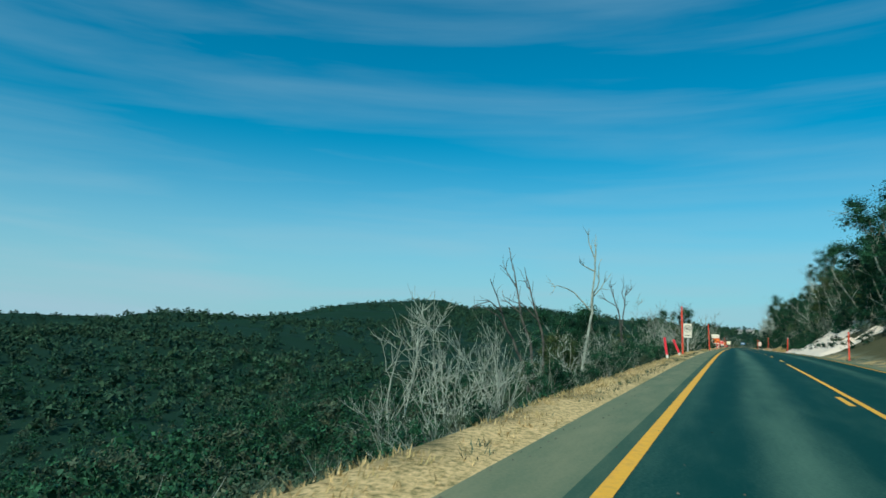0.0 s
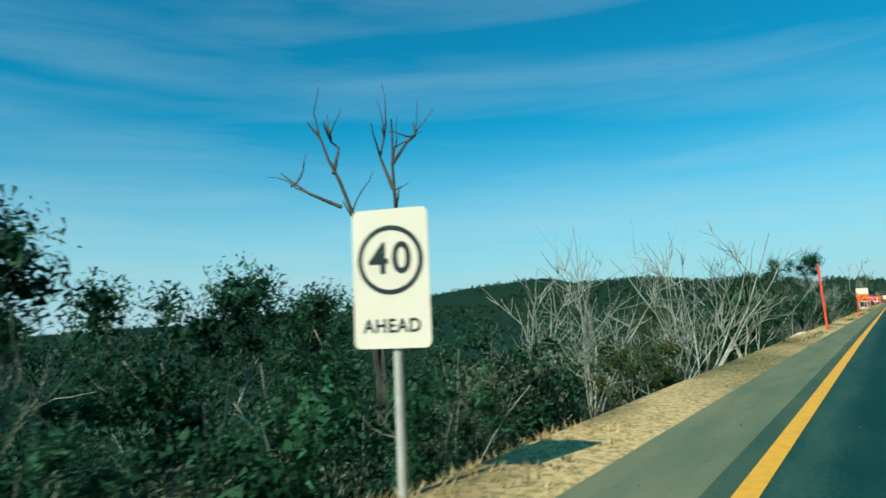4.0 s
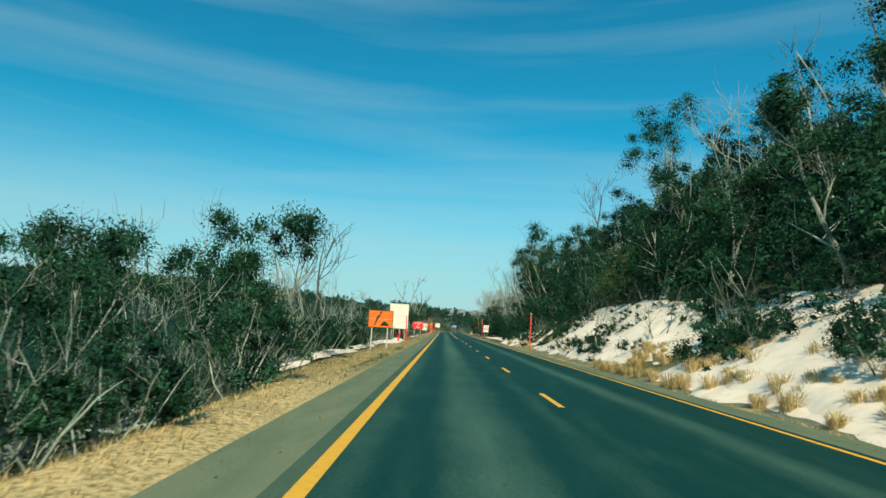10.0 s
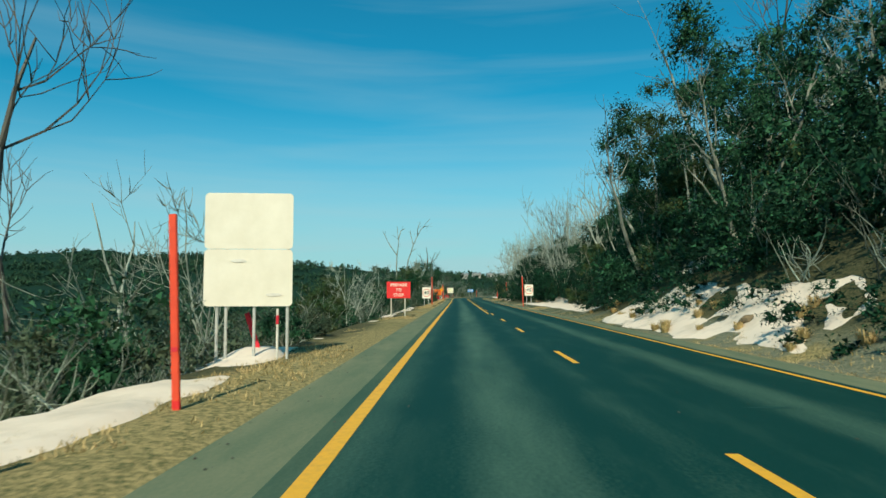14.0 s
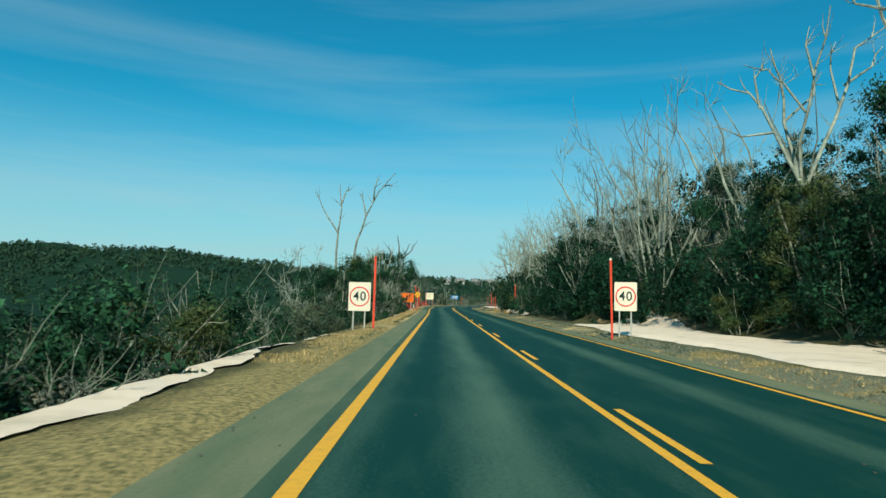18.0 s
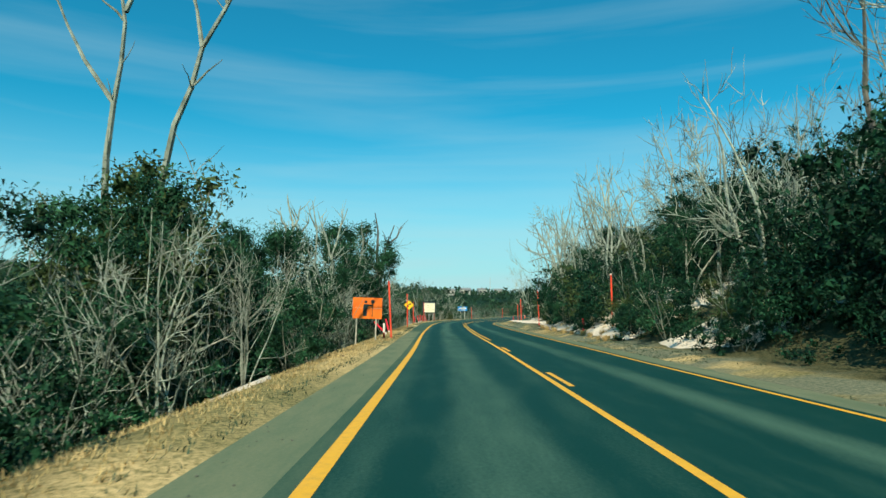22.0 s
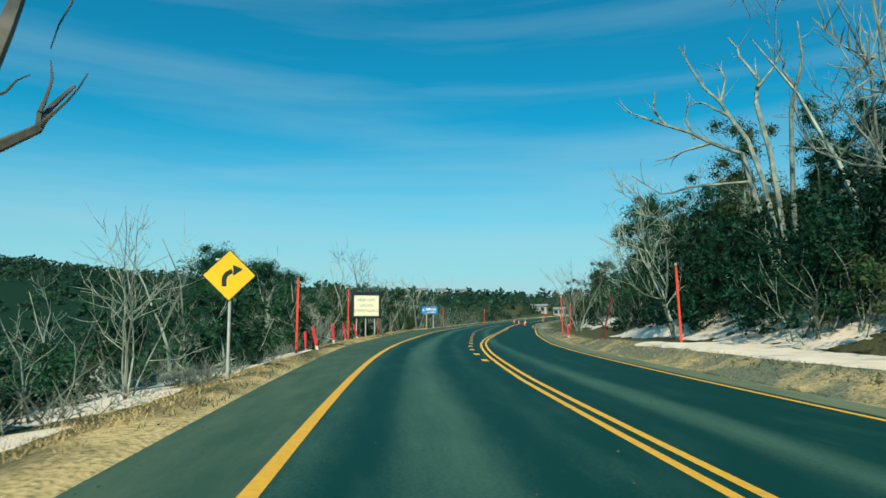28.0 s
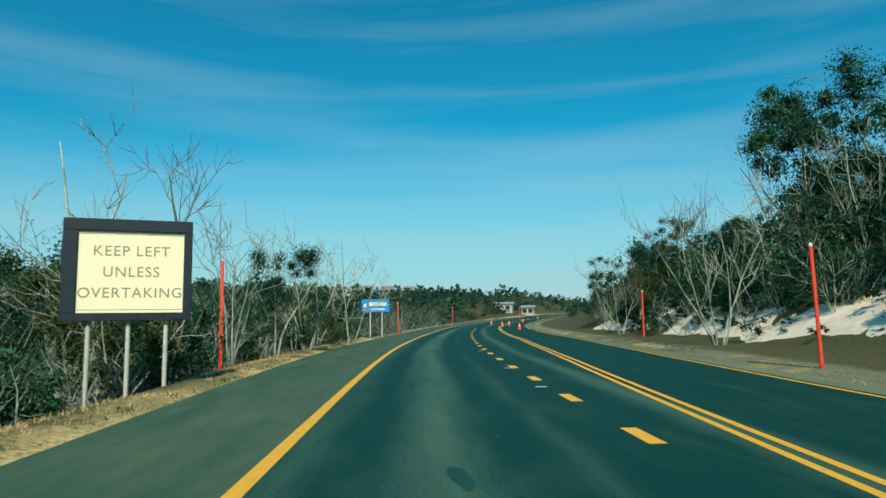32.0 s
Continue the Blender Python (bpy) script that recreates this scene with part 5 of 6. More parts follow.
for _ in range(95):
    s = rng.uniform(262, 314)
    x, y = float(edge_x(s)) + d_shoulder(s) - 3.0 - 6.5 * rng.uniform(0, 1), s
    if free(x, y, 0.5):
        left_green.append(item(MID, rng.choice([1, 1, 0]), x, y, rng.uniform(0.9, 1.25)))
for _ in range(1350):
    g = rng.uniform()
    s = rng.uniform(-15, 440) if g < 0.55 else rng.uniform(5, 70) if g < 0.68 else rng.uniform(78, 240)
    d = d_shoulder(s) - (2.8 if g < 0.68 else 1.9 if s < 128 else 3.6) - (30 if g < 0.68 else 14) * rng.uniform(0, 1) ** 1.6
    if 232 < s < 300 and d > -10 and rng.uniform() < 0.75:
        continue
    left_sticks.append(item(STICKS, rng.choice([0, 2, 2, 1]), float(edge_x(s)) + d, s, rng.uniform(0.35, 0.55) if s < 62 else rng.uniform(0.5, 0.95), 0))


def on_bank(s, d):
    th = float(edge_th(s))
    return float(edge_x(s)) + d * math.cos(th), s - d * math.sin(th)


for _ in range(1500):
    s = rng.uniform(20, 440)
    u = float(np.interp(s, [0, 40, 64, 200, 212, 345, 420], [1.2, 2.5, 5.2, 5.2, 0.9, 1.6, 3.5])) + 32 * rng.uniform(0, 1) ** 1.5
    if s > 350 and u < 11 and rng.uniform() < 0.45:
        continue
    x, y = on_bank(s, bank_foot(s) + u)
    big = [0.2, 0.35, 0.33, 0.12] if u > 5 else [0.45, 0.40, 0.15, 0.0]
    # part of the bank takes the leaf colour that has shade painted in
    (right_olive if rng.uniform() < 0.13 else right_shaded if 205 < s < 348 or (s < 205 and _ % 3 == 0) else right_green).append(item(MID if u < 8 else OUT, rng.choice([0, 1, 2, 3], p=big), x, y, rng.uniform(0.75, 1.15)))
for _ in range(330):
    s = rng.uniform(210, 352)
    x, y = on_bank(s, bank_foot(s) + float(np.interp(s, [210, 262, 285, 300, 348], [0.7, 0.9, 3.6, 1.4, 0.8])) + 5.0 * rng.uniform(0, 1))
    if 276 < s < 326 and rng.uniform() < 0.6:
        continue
    right_shaded.append(item(MID, rng.choice([0, 1, 2, 2]), x, y, rng.uniform(0.8, 1.25)))
for _ in range(110):                                  # bush over the last bend
    s = rng.uniform(366, 424)
    x, y = on_bank(s, bank_foot(s) + 3.0 + 12 * rng.uniform(0, 1) ** 1.2)
    (right_shaded if rng.uniform() < 0.3 else right_green).append(item(BUSH, rng.choice([0, 1, 1, 2]), x, y, rng.uniform(0.7, 1.15), 0.4))
for _ in range(430):                                  # the thick bush that stands over the snow
    s = rng.uniform(96, 214) if rng.uniform() < 0.75 else rng.uniform(60, 100)
    x, y = on_bank(s, bank_foot(s) + float(np.interp(s, [60, 100, 115, 165, 177, 200], [6.5, 6.8, 7.0, 6.8, 4.4, 1.9])) + 7.0 * rng.uniform(0, 1) ** 1.3)
    (right_shaded if rng.uniform() < 0.45 else right_green).append(item(BUSH, rng.choice([0, 0, 1, 2]), x, y, rng.uniform(0.75, 1.2), 0.4))
for _ in range(330):
    s = rng.uniform(62, 210) if rng.uniform() < 0.45 else rng.uniform(146, 210)
    x, y = on_bank(s, bank_foot(s) + 0.7 + 6.0 * rng.uniform(0, 1))
    q = item(MID, rng.choice([5, 5, 4]), x, y, rng.uniform(0.5, 1.0), 0.12)
    if not 158 < s < 176 or _ % 3 == 0:
        low_items.append(q)
low_rng = np.random.default_rng(909)
for _ in range(36):
    s = low_rng.uniform(112, 140)
    x, y = on_bank(s, bank_foot(s) + 1.4 + 5.0 * low_rng.uniform(0, 1))
    low_items.append(item(MID, low_rng.choice([5, 4, 4]), x, y, low_rng.uniform(0.7, 1.15), 0.12))
for _ in range(150):
    s = rng.uniform(250, 415)
    x, y = on_bank(s, bank_foot(s) + 0.5 + 4.0 * rng.uniform(0, 1))
    low_items.append(item(MID, rng.choice([5, 4, 0]), x, y, rng.uniform(0.55, 1.0), 0.12))
for _ in range(560):
    s = rng.uniform(40, 430)
    x, y = on_bank(s, bank_foot(s) + (3.0 if s < 205 else 1.0) + 18 * rng.uniform(0, 1) ** 1.2)
    right_sticks.append(item(STICKS, rng.integers(0, 4), x, y, rng.uniform(0.55, 1.0), 0))
for _ in range(4800):
    g = rng.uniform()
    if g < 0.42:
        y, x = rng.uniform(-60, 260), -rng.uniform(45, 360)
    elif g < 0.72:
        y = rng.uniform(200, 800) if rng.uniform() < 0.85 else rng.uniform(800, 1300)
        x = float(edge_x(min(y, 560))) - rng.uniform(45, 360)
    else:
        y, x = rng.uniform(470, 760), rng.uniform(-230, 270)
        if abs((x - float(edge_x(y))) * math.cos(float(edge_th(y))) - 3.5) < 14:
            continue
    near = g < 0.72 and x > float(edge_x(min(y, 560))) - 110
    far_items.append(item(THIN if near else FAR, rng.choice([0, 1, 2]) if near else rng.integers(0, 3), x, y, rng.uniform(0.6, 1.15), 0.5))
for _ in range(1000):
    y = rng.uniform(60, 800)
    far_items.append(item(FAR, rng.integers(0, 3), float(edge_x(min(y, 560))) - rng.uniform(285, 350), y, rng.uniform(0.6, 1.1), 0.5))
hill_rng = np.random.default_rng(78)
for _ in range(2300):
    r2, a = hill_rng.uniform(690, 925), radians(hill_rng.uniform(-80, -6))
    far_items.append(item(FAR, hill_rng.integers(0, 3), r2 * math.sin(a), 150 + r2 * math.cos(a), hill_rng.uniform(0.6, 1.2), 0.5))
far_rng = np.random.default_rng(77)
for _ in range(450):
    y = far_rng.uniform(540, 760)
    far_items.append(item(FAR, far_rng.integers(0, 3), float(edge_x(min(y, 560))) - far_rng.uniform(240, 360), y, far_rng.uniform(0.6, 1.1), 0.5))
for _ in range(1350):                                 # woods down the valley side at the road's start
    x, y = -24 - 180 * rng.uniform(0, 1) ** 1.5, rng.uniform(0, 230)
    (left_grey if rng.uniform() < 0.25 else left_green).append(item(THIN, rng.choice([0, 0, 1, 2]), x, y, rng.uniform(0.6, 1.2), 0.3))
for _ in range(420):
    y = rng.uniform(-10, 75)
    left_green.append(item(OUT, rng.choice([0, 1, 4]), -rng.uniform(18, 62), y, rng.uniform(0.7, 1.15)))
for _ in range(60):
    s = rng.uniform(258, 314)
    x = float(edge_x(s)) + d_shoulder(s) - 2.2 - 3.5 * rng.uniform(0, 1)
    left_sticks.append(item(STICKS, rng.choice([1, 3, 0]), x, s, rng.uniform(0.6, 0.9), 0))
hill_spots = 0
while hill_spots < 620:                               # woods and scrub on the slope before and behind the village
    x, y = hill_rng.uniform(-60, 190), hill_rng.uniform(455, 645)
    off = (x - float(edge_x(y))) * math.cos(float(edge_th(y)))
    if -8 < off < 17 or any(abs(x - hx) < 4 and -14 < y - hy < 4 for hx, hy in ((4.4, 646), (13.5, 648), (24, 652), (33.5, 650), (54.8, 562), (59.3, 549))):
        continue
    far_items.append(item(THIN, hill_rng.choice([0, 1, 2]), x, y, hill_rng.uniform(0.6, 1.0), 0.3))
    hill_spots += 1
for _ in range(46):
    x, y = rng.uniform(42, 66), rng.uniform(522, 566)
    if (x - float(edge_x(y))) * math.cos(float(edge_th(y))) < -7 and not (abs(x - 55) < 2.5 and y > 545):
        far_items.append(item(OUT, rng.choice([0, 1, 1, 2]), x, y, rng.uniform(0.7, 1.1), 0.3))
for _ in range(170):
    s = rng.uniform(384, 480)
    x, y = on_bank(s, float(d_shoulder(s)) - 1.6 - 9 * rng.uniform(0, 1))
    left_sticks.append(item(STICKS, rng.integers(0, 4), x, y, rng.uniform(0.6, 1.0), 0))
heap_rng = np.random.default_rng(611)
for _ in range(110):                                  # pale thicket of dead stems on the slope below the signs
    s = heap_rng.uniform(215, 264)
    left_sticks.append(item(STICKS, heap_rng.choice([0, 2, 2]), float(edge_x(s)) - heap_rng.uniform(9.5, 24), s, heap_rng.uniform(0.8, 1.25), 0))
for _ in range(170):                                  # low tangles of fallen branches beside the bend
    s = heap_rng.uniform(314, 356)
    x, y = on_bank(s, float(d_shoulder(s)) - 1.5 - 7.5 * heap_rng.uniform(0, 1) ** 1.3)
    left_sticks.append(item(STICKS, 2, x, y, heap_rng.uniform(0.3, 0.55), 0.05))
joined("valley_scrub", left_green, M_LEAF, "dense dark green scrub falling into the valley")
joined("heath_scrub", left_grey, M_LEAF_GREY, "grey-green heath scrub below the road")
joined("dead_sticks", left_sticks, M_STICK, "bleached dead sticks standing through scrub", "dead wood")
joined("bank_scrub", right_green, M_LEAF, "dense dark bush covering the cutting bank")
# this and low_bank_scrub carry the bank's shade in their leaf colour
joined("dark_bank_bush", right_shaded, M_LEAF_SHADED, "dense bush above the road, leaf colour darkened as shade", "shrubs")
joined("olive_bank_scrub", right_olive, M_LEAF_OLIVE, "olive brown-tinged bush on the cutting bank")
joined("low_bank_scrub", low_items, M_LEAF_SHADED, "low shrubs with shade-darkened leaves standing through the bank's snow")
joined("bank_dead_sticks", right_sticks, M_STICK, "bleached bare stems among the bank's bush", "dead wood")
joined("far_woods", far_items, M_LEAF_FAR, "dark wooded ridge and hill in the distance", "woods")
for ob in SHRUBS + GUMS + DEADS:
    for c in list(ob.children_recursive) + [ob]:
        bpy.data.objects.remove(c)

# grass tufts on the verges
blades_v, blades_n = [], 0
N = 60000
s = rng.uniform(0, 400, N)
left = rng.uniform(0, 1, N) < 0.72
d = np.where(left, d_shoulder(s) - 0.12 - 2.4 * rng.uniform(0, 1, N) ** 0.8, d_right(s) + 0.95 + 1.6 * rng.uniform(0, 1, N))
th = edge_th(s)
gx, gy = edge_x(s) + d * np.cos(th), s - d * np.sin(th)
keep = (wav(gx * 2.2, gy * 2.2, 4.0) > -0.35) & ~((gy > 134) & (gy < 236) & (d < -3.0))
gx, gy = gx[keep], gy[keep]
edge_near = (d_shoulder(s) - d)[keep] + 9.0 * ~left[keep]
gz = land_z(gx, gy)
N = len(gx)
tufts = []
for j in range(4):
    a = rng.uniform(0, 6.283, N)
    hgt = rng.uniform(0.02, 0.09, N)
    ln = rng.uniform(0.03, 0.12, N)
    bx, by = gx + rng.normal(0, 0.05, N), gy + rng.normal(0, 0.05, N)
    w = 0.010
    p0 = np.stack([bx - np.sin(a) * w, by + np.cos(a) * w, gz - 0.02], 1)
    p1 = np.stack([bx + np.sin(a) * w, by - np.cos(a) * w, gz - 0.02], 1)
    p2 = np.stack([bx + np.cos(a) * ln, by + np.sin(a) * ln, gz + hgt], 1)
    tufts.append(np.stack([p0, p1, p2], 1))
TV = np.concatenate(tufts).reshape(-1, 3)
low = (np.arange(len(TV) // 3) % N)
low = np.isin(low, np.flatnonzero(edge_near < 0.42)) & (wav(TV[::3, 0] * 1.3, TV[::3, 1] * 1.1, 9.0) > -0.15)
GV = TV.reshape(-1, 3, 3)[low].reshape(-1, 3)
TV = TV.reshape(-1, 3, 3)[~low].reshape(-1, 3)
joined("verge_weeds", [(GV, np.arange(len(GV)).reshape(-1, 3), 0, 0, 0, 0, 1)], M_LEAF_GREY, "low dark weeds along the edge of the shoulder", "weeds")
joined("dry_grass_tufts", [(TV, np.arange(len(TV)).reshape(-1, 3), 0, 0, 0, 0, 1)], M_GRASS, "tufts of dry tan grass on the verge", "grass")


# ---- snow ----
def snow(s0, s1, d0, d1, seed, level, label, cell=0.22, depth=0.4, plain=0.0, foot=None):
    """Old snow lying on the land where a noise is high: drifts whose rims sink into the ground."""
    ss = np.arange(s0, s1, cell * 1.6)
    w = np.arange(0, 1.0001, cell / (d1 - d0))
    S, W = np.meshgrid(ss, w, indexing="ij")
    off = (foot(S) if foot else 0.0) + 0.28 * wav(S * 3.1, 0 * S + 40 * seed, seed) + 0.14 * wav(S * 9.0, 0 * S + 17 * seed, seed + 2)
    D = d0 + (d1 - d0) * W + off
    th = edge_th(S)
    X, Yy = edge_x(S) + D * np.cos(th), S - D * np.sin(th)
    rim = np.minimum(smooth(0, 0.12, W), smooth(0, 0.14, 1 - W)) * np.minimum(smooth(s0, s0 + 3, S), smooth(-s1, -s1 + 3, -S))
    n = wav(X * 2.1, Yy * 1.5, seed) * 0.55 + wav(X * 6.0, Yy * 5.0, seed + 1.7) * 0.22
    hgt = np.clip(depth * ((n - level) * (1 - plain) + plain * 0.35) * rim - 0.10 * (1 - rim) - 0.015, -0.2, 0.34)
    Z = land_z(X, Yy) + hgt
    F = grid_faces(*S.shape)
    up = (hgt.ravel()[F] > -0.07).any(1)
    F = F[up]
    V = np.stack([X, Yy, Z], -1).reshape(-1, 3)
    lab = np.arange(len(V))                       # separate drifts become separate patches
    for _ in range(400):
        low = lab[F].min(1)
        nxt = lab.copy()
        np.minimum.at(nxt, F.ravel(), np.repeat(low, 4))
        nxt = nxt[nxt]
        if (nxt == lab).all():
            break
        lab = nxt
    piece = lab[F[:, 0]]
    for q in np.unique(piece):
        f = F[piece == q]
        if len(f) < 45 or hgt.ravel()[f].max() < 0.02:
            continue
        used, inv = np.unique(f, return_inverse=True)
        tagged(mesh_object("snow_patch", V[used], inv.reshape(f.shape), M_SNOW, smooth_shade=True), label, "snow", "snow patches")



snow(47, 79, -3.5, -1.85, 1.0, -0.1, "thin strip of old snow along the verge", depth=0.3, cell=0.15)
snow(136, 154, -4.9, -3.0, 2.0, -0.1, "strip of old snow along the verge", plain=0.35)
snow(150, 168.5, -6.2, -3.3, 2.2, -0.6, "wide strip of old snow along the verge", plain=0.7)
snow(164, 180, -5.4, -2.2, 2.3, 0.10, "broken patches of old snow beside the verge", plain=0.1)
snow(176, 201, -4.7, -2.7, 2.6, -0.15, "strip of old snow along the verge", plain=0.15, cell=0.18)
snow(200, 236, -3.75, -2.85, 3.0, -0.02, "narrow broken strip of old snow along the verge", plain=0.12, depth=0.13, cell=0.13)
snow(262, 272, -4.0, -2.9, 3.3, -0.2, "small patch of old snow by the verge", depth=0.3)
snow(316, 346, -9.0, -2.9, 3.8, 0.30, "broken patches of old snow under dead branches", depth=0.2, cell=0.18)
snow(362, 376, -5.6, -3.6, 4.3, 0.1, "small patches of old snow under shrubs", depth=0.3)
snow(64, 110, -0.1, 7.5, 5.0, -0.45, "broad bank of old snow on the cutting", plain=0.25, foot=bank_foot)
snow(66, 114, -0.1, 3.4, 5.6, -0.5, "smooth drift of old snow at the cutting's foot", plain=0.45, foot=bank_foot)
snow(111, 141, 0.0, 2.8, 6.4, -0.3, "broken drift of old snow at the cutting's foot", plain=0.25, foot=bank_foot)
snow(108, 150, 0.3, 6.2, 6.0, 0.02, "patchy old snow on the cutting", plain=0.08, foot=bank_foot)
snow(148, 208, -0.1, 5.6, 7.0, 0.22, "patchy old snow on the cutting", plain=0.05, foot=bank_foot)
snow(146, 178, 0.3, 6.6, 7.3, -0.26, "sloping bank of old snow broken by rocks", plain=0.15, foot=bank_foot)
snow(158, 200, -0.1, 3.2, 7.7, 0.06, "ragged drift of old snow at the cutting's foot", plain=0.08, foot=bank_foot)
snow(205, 252, 9.2, 14.8, 8.0, -0.6, "smooth flat field of old snow", plain=0.7, depth=0.22)
snow(254, 280, 0.0, 3.5, 9.0, 0.10, "small patches of old snow under bushes", foot=bank_foot)
snow(278, 302, 0.2, 6.5, 9.6, 0.12, "broken old snow on the bare cutting", foot=bank_foot, plain=0.1)
snow(344, 363, 0.3, 4.5, 12.0, -0.4, "humped drifts of old snow at the cutting's foot", foot=bank_foot, plain=0.3)
snow(302, 343, 9.7, 12.8, 10.0, -0.25, "shelf of old snow beside the road", plain=0.35, depth=0.3)
snow(296, 348, 0.2, 4.4, 10.4, 0.1, "broken old snow under the bank's bushes", plain=0.1, foot=bank_foot)
snow(360, 420, 0.5, 14.0, 11.0, -0.34, "patchy old snow among the bank's bushes", plain=0.05, foot=bank_foot)


# loose grit on the asphalt and along its edges
N = 2600
s = rng.uniform(0, 380, N)
edge = rng.uniform(0, 1, N)
d = np.where(edge < 0.45, d_shoulder(s) + 0.05 + rng.exponential(0.25, N), np.where(edge < 0.75, d_right(s) + 0.75 - rng.exponential(0.2, N), rng.uniform(-0.2, 6.3, N)))
th = edge_th(s)
px, py, pz = edge_x(s) + d * np.cos(th), s - d * np.sin(th), road_z(s)
k = rng.uniform(0.006, 0.02, N)
OCT = np.array([(1, 0, 0.3), (0, 1, 0.3), (-1, 0, 0.3), (0, -1, 0.3), (0, 0, 1.0)])
OF = np.array([(0, 1, 4), (1, 2, 4), (2, 3, 4), (3, 0, 4)])
joined("road_grit", [(OCT, OF, px[i], py[i], pz[i] - 0.002, edge[i] * 60, k[i]) for i in range(N)], M_GRIT, "loose dark grit scattered along the asphalt", "grit")


# ---- posts and signs ----
def box_bm(bm, cx, cy, cz, sx, sy, sz, bevel=0.0):
    r = bmesh.ops.create_cube(bm, size=1.0, matrix=Matrix.Translation((cx, cy, cz)) @ Matrix.Diagonal((sx, sy, sz, 1)))
    if bevel:
        vs = set(r["verts"])
        bmesh.ops.bevel(bm, geom=[e for e in bm.edges if e.verts[0] in vs and e.verts[1] in vs], offset=bevel, segments=2, affect="EDGES")


def cyl_bm(bm, x, y, z0, z1, r0, r1=None, seg=14):
    bmesh.ops.create_cone(bm, cap_ends=True, segments=seg, radius1=r0, radius2=r0 if r1 is None else r1, depth=z1 - z0, matrix=Matrix.Translation((x, y, (z0 + z1) / 2)))


def poly_bm(points, thick, y=0.0):
    """An upright plate in the x-z plane from its outline, its face towards -y at y."""
    bm = bmesh.new()
    vs = [bm.verts.new((px, y, pz)) for px, pz in points]
    f = bm.faces.new(vs)
    bm.normal_update()
    if f.normal.y > 0:
        f.normal_flip()
    r = bmesh.ops.extrude_face_region(bm, geom=[f])
    bmesh.ops.translate(bm, verts=[v for v in r["geom"] if isinstance(v, bmesh.types.BMVert)], vec=(0, -thick, 0))
    bmesh.ops.recalc_face_normals(bm, faces=bm.faces)
    return bm


def round_rect(cx, cz, w, hh, r, n=6):
    pts = []
    for ox, oz, a0 in ((w / 2 - r, hh / 2 - r, 0), (-w / 2 + r, hh / 2 - r, 90), (-w / 2 + r, -hh / 2 + r, 180), (w / 2 - r, -hh / 2 + r, 270)):
        for i in range(n + 1):
            a = radians(a0 + 90 * i / n)
            pts.append((cx + ox + r * math.cos(a), cz + oz + r * math.sin(a)))
    return pts


def ring_bm(cx, cz, r0, r1, y, thick=0.002, n=48):
    bm = bmesh.new()
    a = [bm.verts.new((cx + r0 * math.cos(2 * math.pi * i / n), y, cz + r0 * math.sin(2 * math.pi * i / n))) for i in range(n)]
    b = [bm.verts.new((cx + r1 * math.cos(2 * math.pi * i / n), y, cz + r1 * math.sin(2 * math.pi * i / n))) for i in range(n)]
    fs = [bm.faces.new((a[i], a[(i + 1) % n], b[(i + 1) % n], b[i])) for i in range(n)]
    r = bmesh.ops.extrude_face_region(bm, geom=fs)
    bmesh.ops.translate(bm, verts=[v for v in r["geom"] if isinstance(v, bmesh.types.BMVert)], vec=(0, -thick, 0))
    bmesh.ops.recalc_face_normals(bm, faces=bm.faces)
    return bm


def words(text, size, cx, cz, y, material, parent, wide=1.0, gap=1.0, bold=0.0, name="lettering"):
    """Lettering in the x-z plane, centred, as a mesh."""
    cu = bpy.data.curves.new(name, "FONT")
    cu.body, cu.size, cu.align_x, cu.align_y, cu.extrude, cu.space_character, cu.offset = text, size, "CENTER", "CENTER", 0.001, gap, bold
    tmp = bpy.data.objects.new("tmp", cu)
    scene.collection.objects.link(tmp)
    bpy.context.view_layer.update()
    me = bpy.data.meshes.new_from_object(tmp.evaluated_get(bpy.context.evaluated_depsgraph_get()))
    bpy.data.objects.remove(tmp)
    me.transform(Matrix.Translation((cx, y, cz)) @ pose(0, 0, 0, 90) @ Matrix.Diagonal((wide, 1, 1, 1)))
    me.materials.clear(); me.materials.append(material)
    ob = new(name, me)
    ob.parent = parent
    return ob


def sign_posts(e, xs, top, material, r=0.03, y=0.045, bottom=-0.5):
    for px in xs:
        bm = bmesh.new(); cyl_bm(bm, px, y, bottom, top, r)
        part("post", bm, material, e)


def back_rails(e, w, zs, y=0.012):
    for z in zs:
        bm = bmesh.new(); box_bm(bm, 0, y, z, w * 0.92, 0.02, 0.05, 0.004)
        part("back_rail", bm, M_STEEL, e, "galvanised rail behind the plate")


def place(e, x, y, turn=0.0, tilt=0.0, roll=0.0):
    e.matrix_world = Matrix.Translation((x, y, float(land_z(x, y)))) @ pose(0, 0, 0, tilt, roll, turn)
    return e


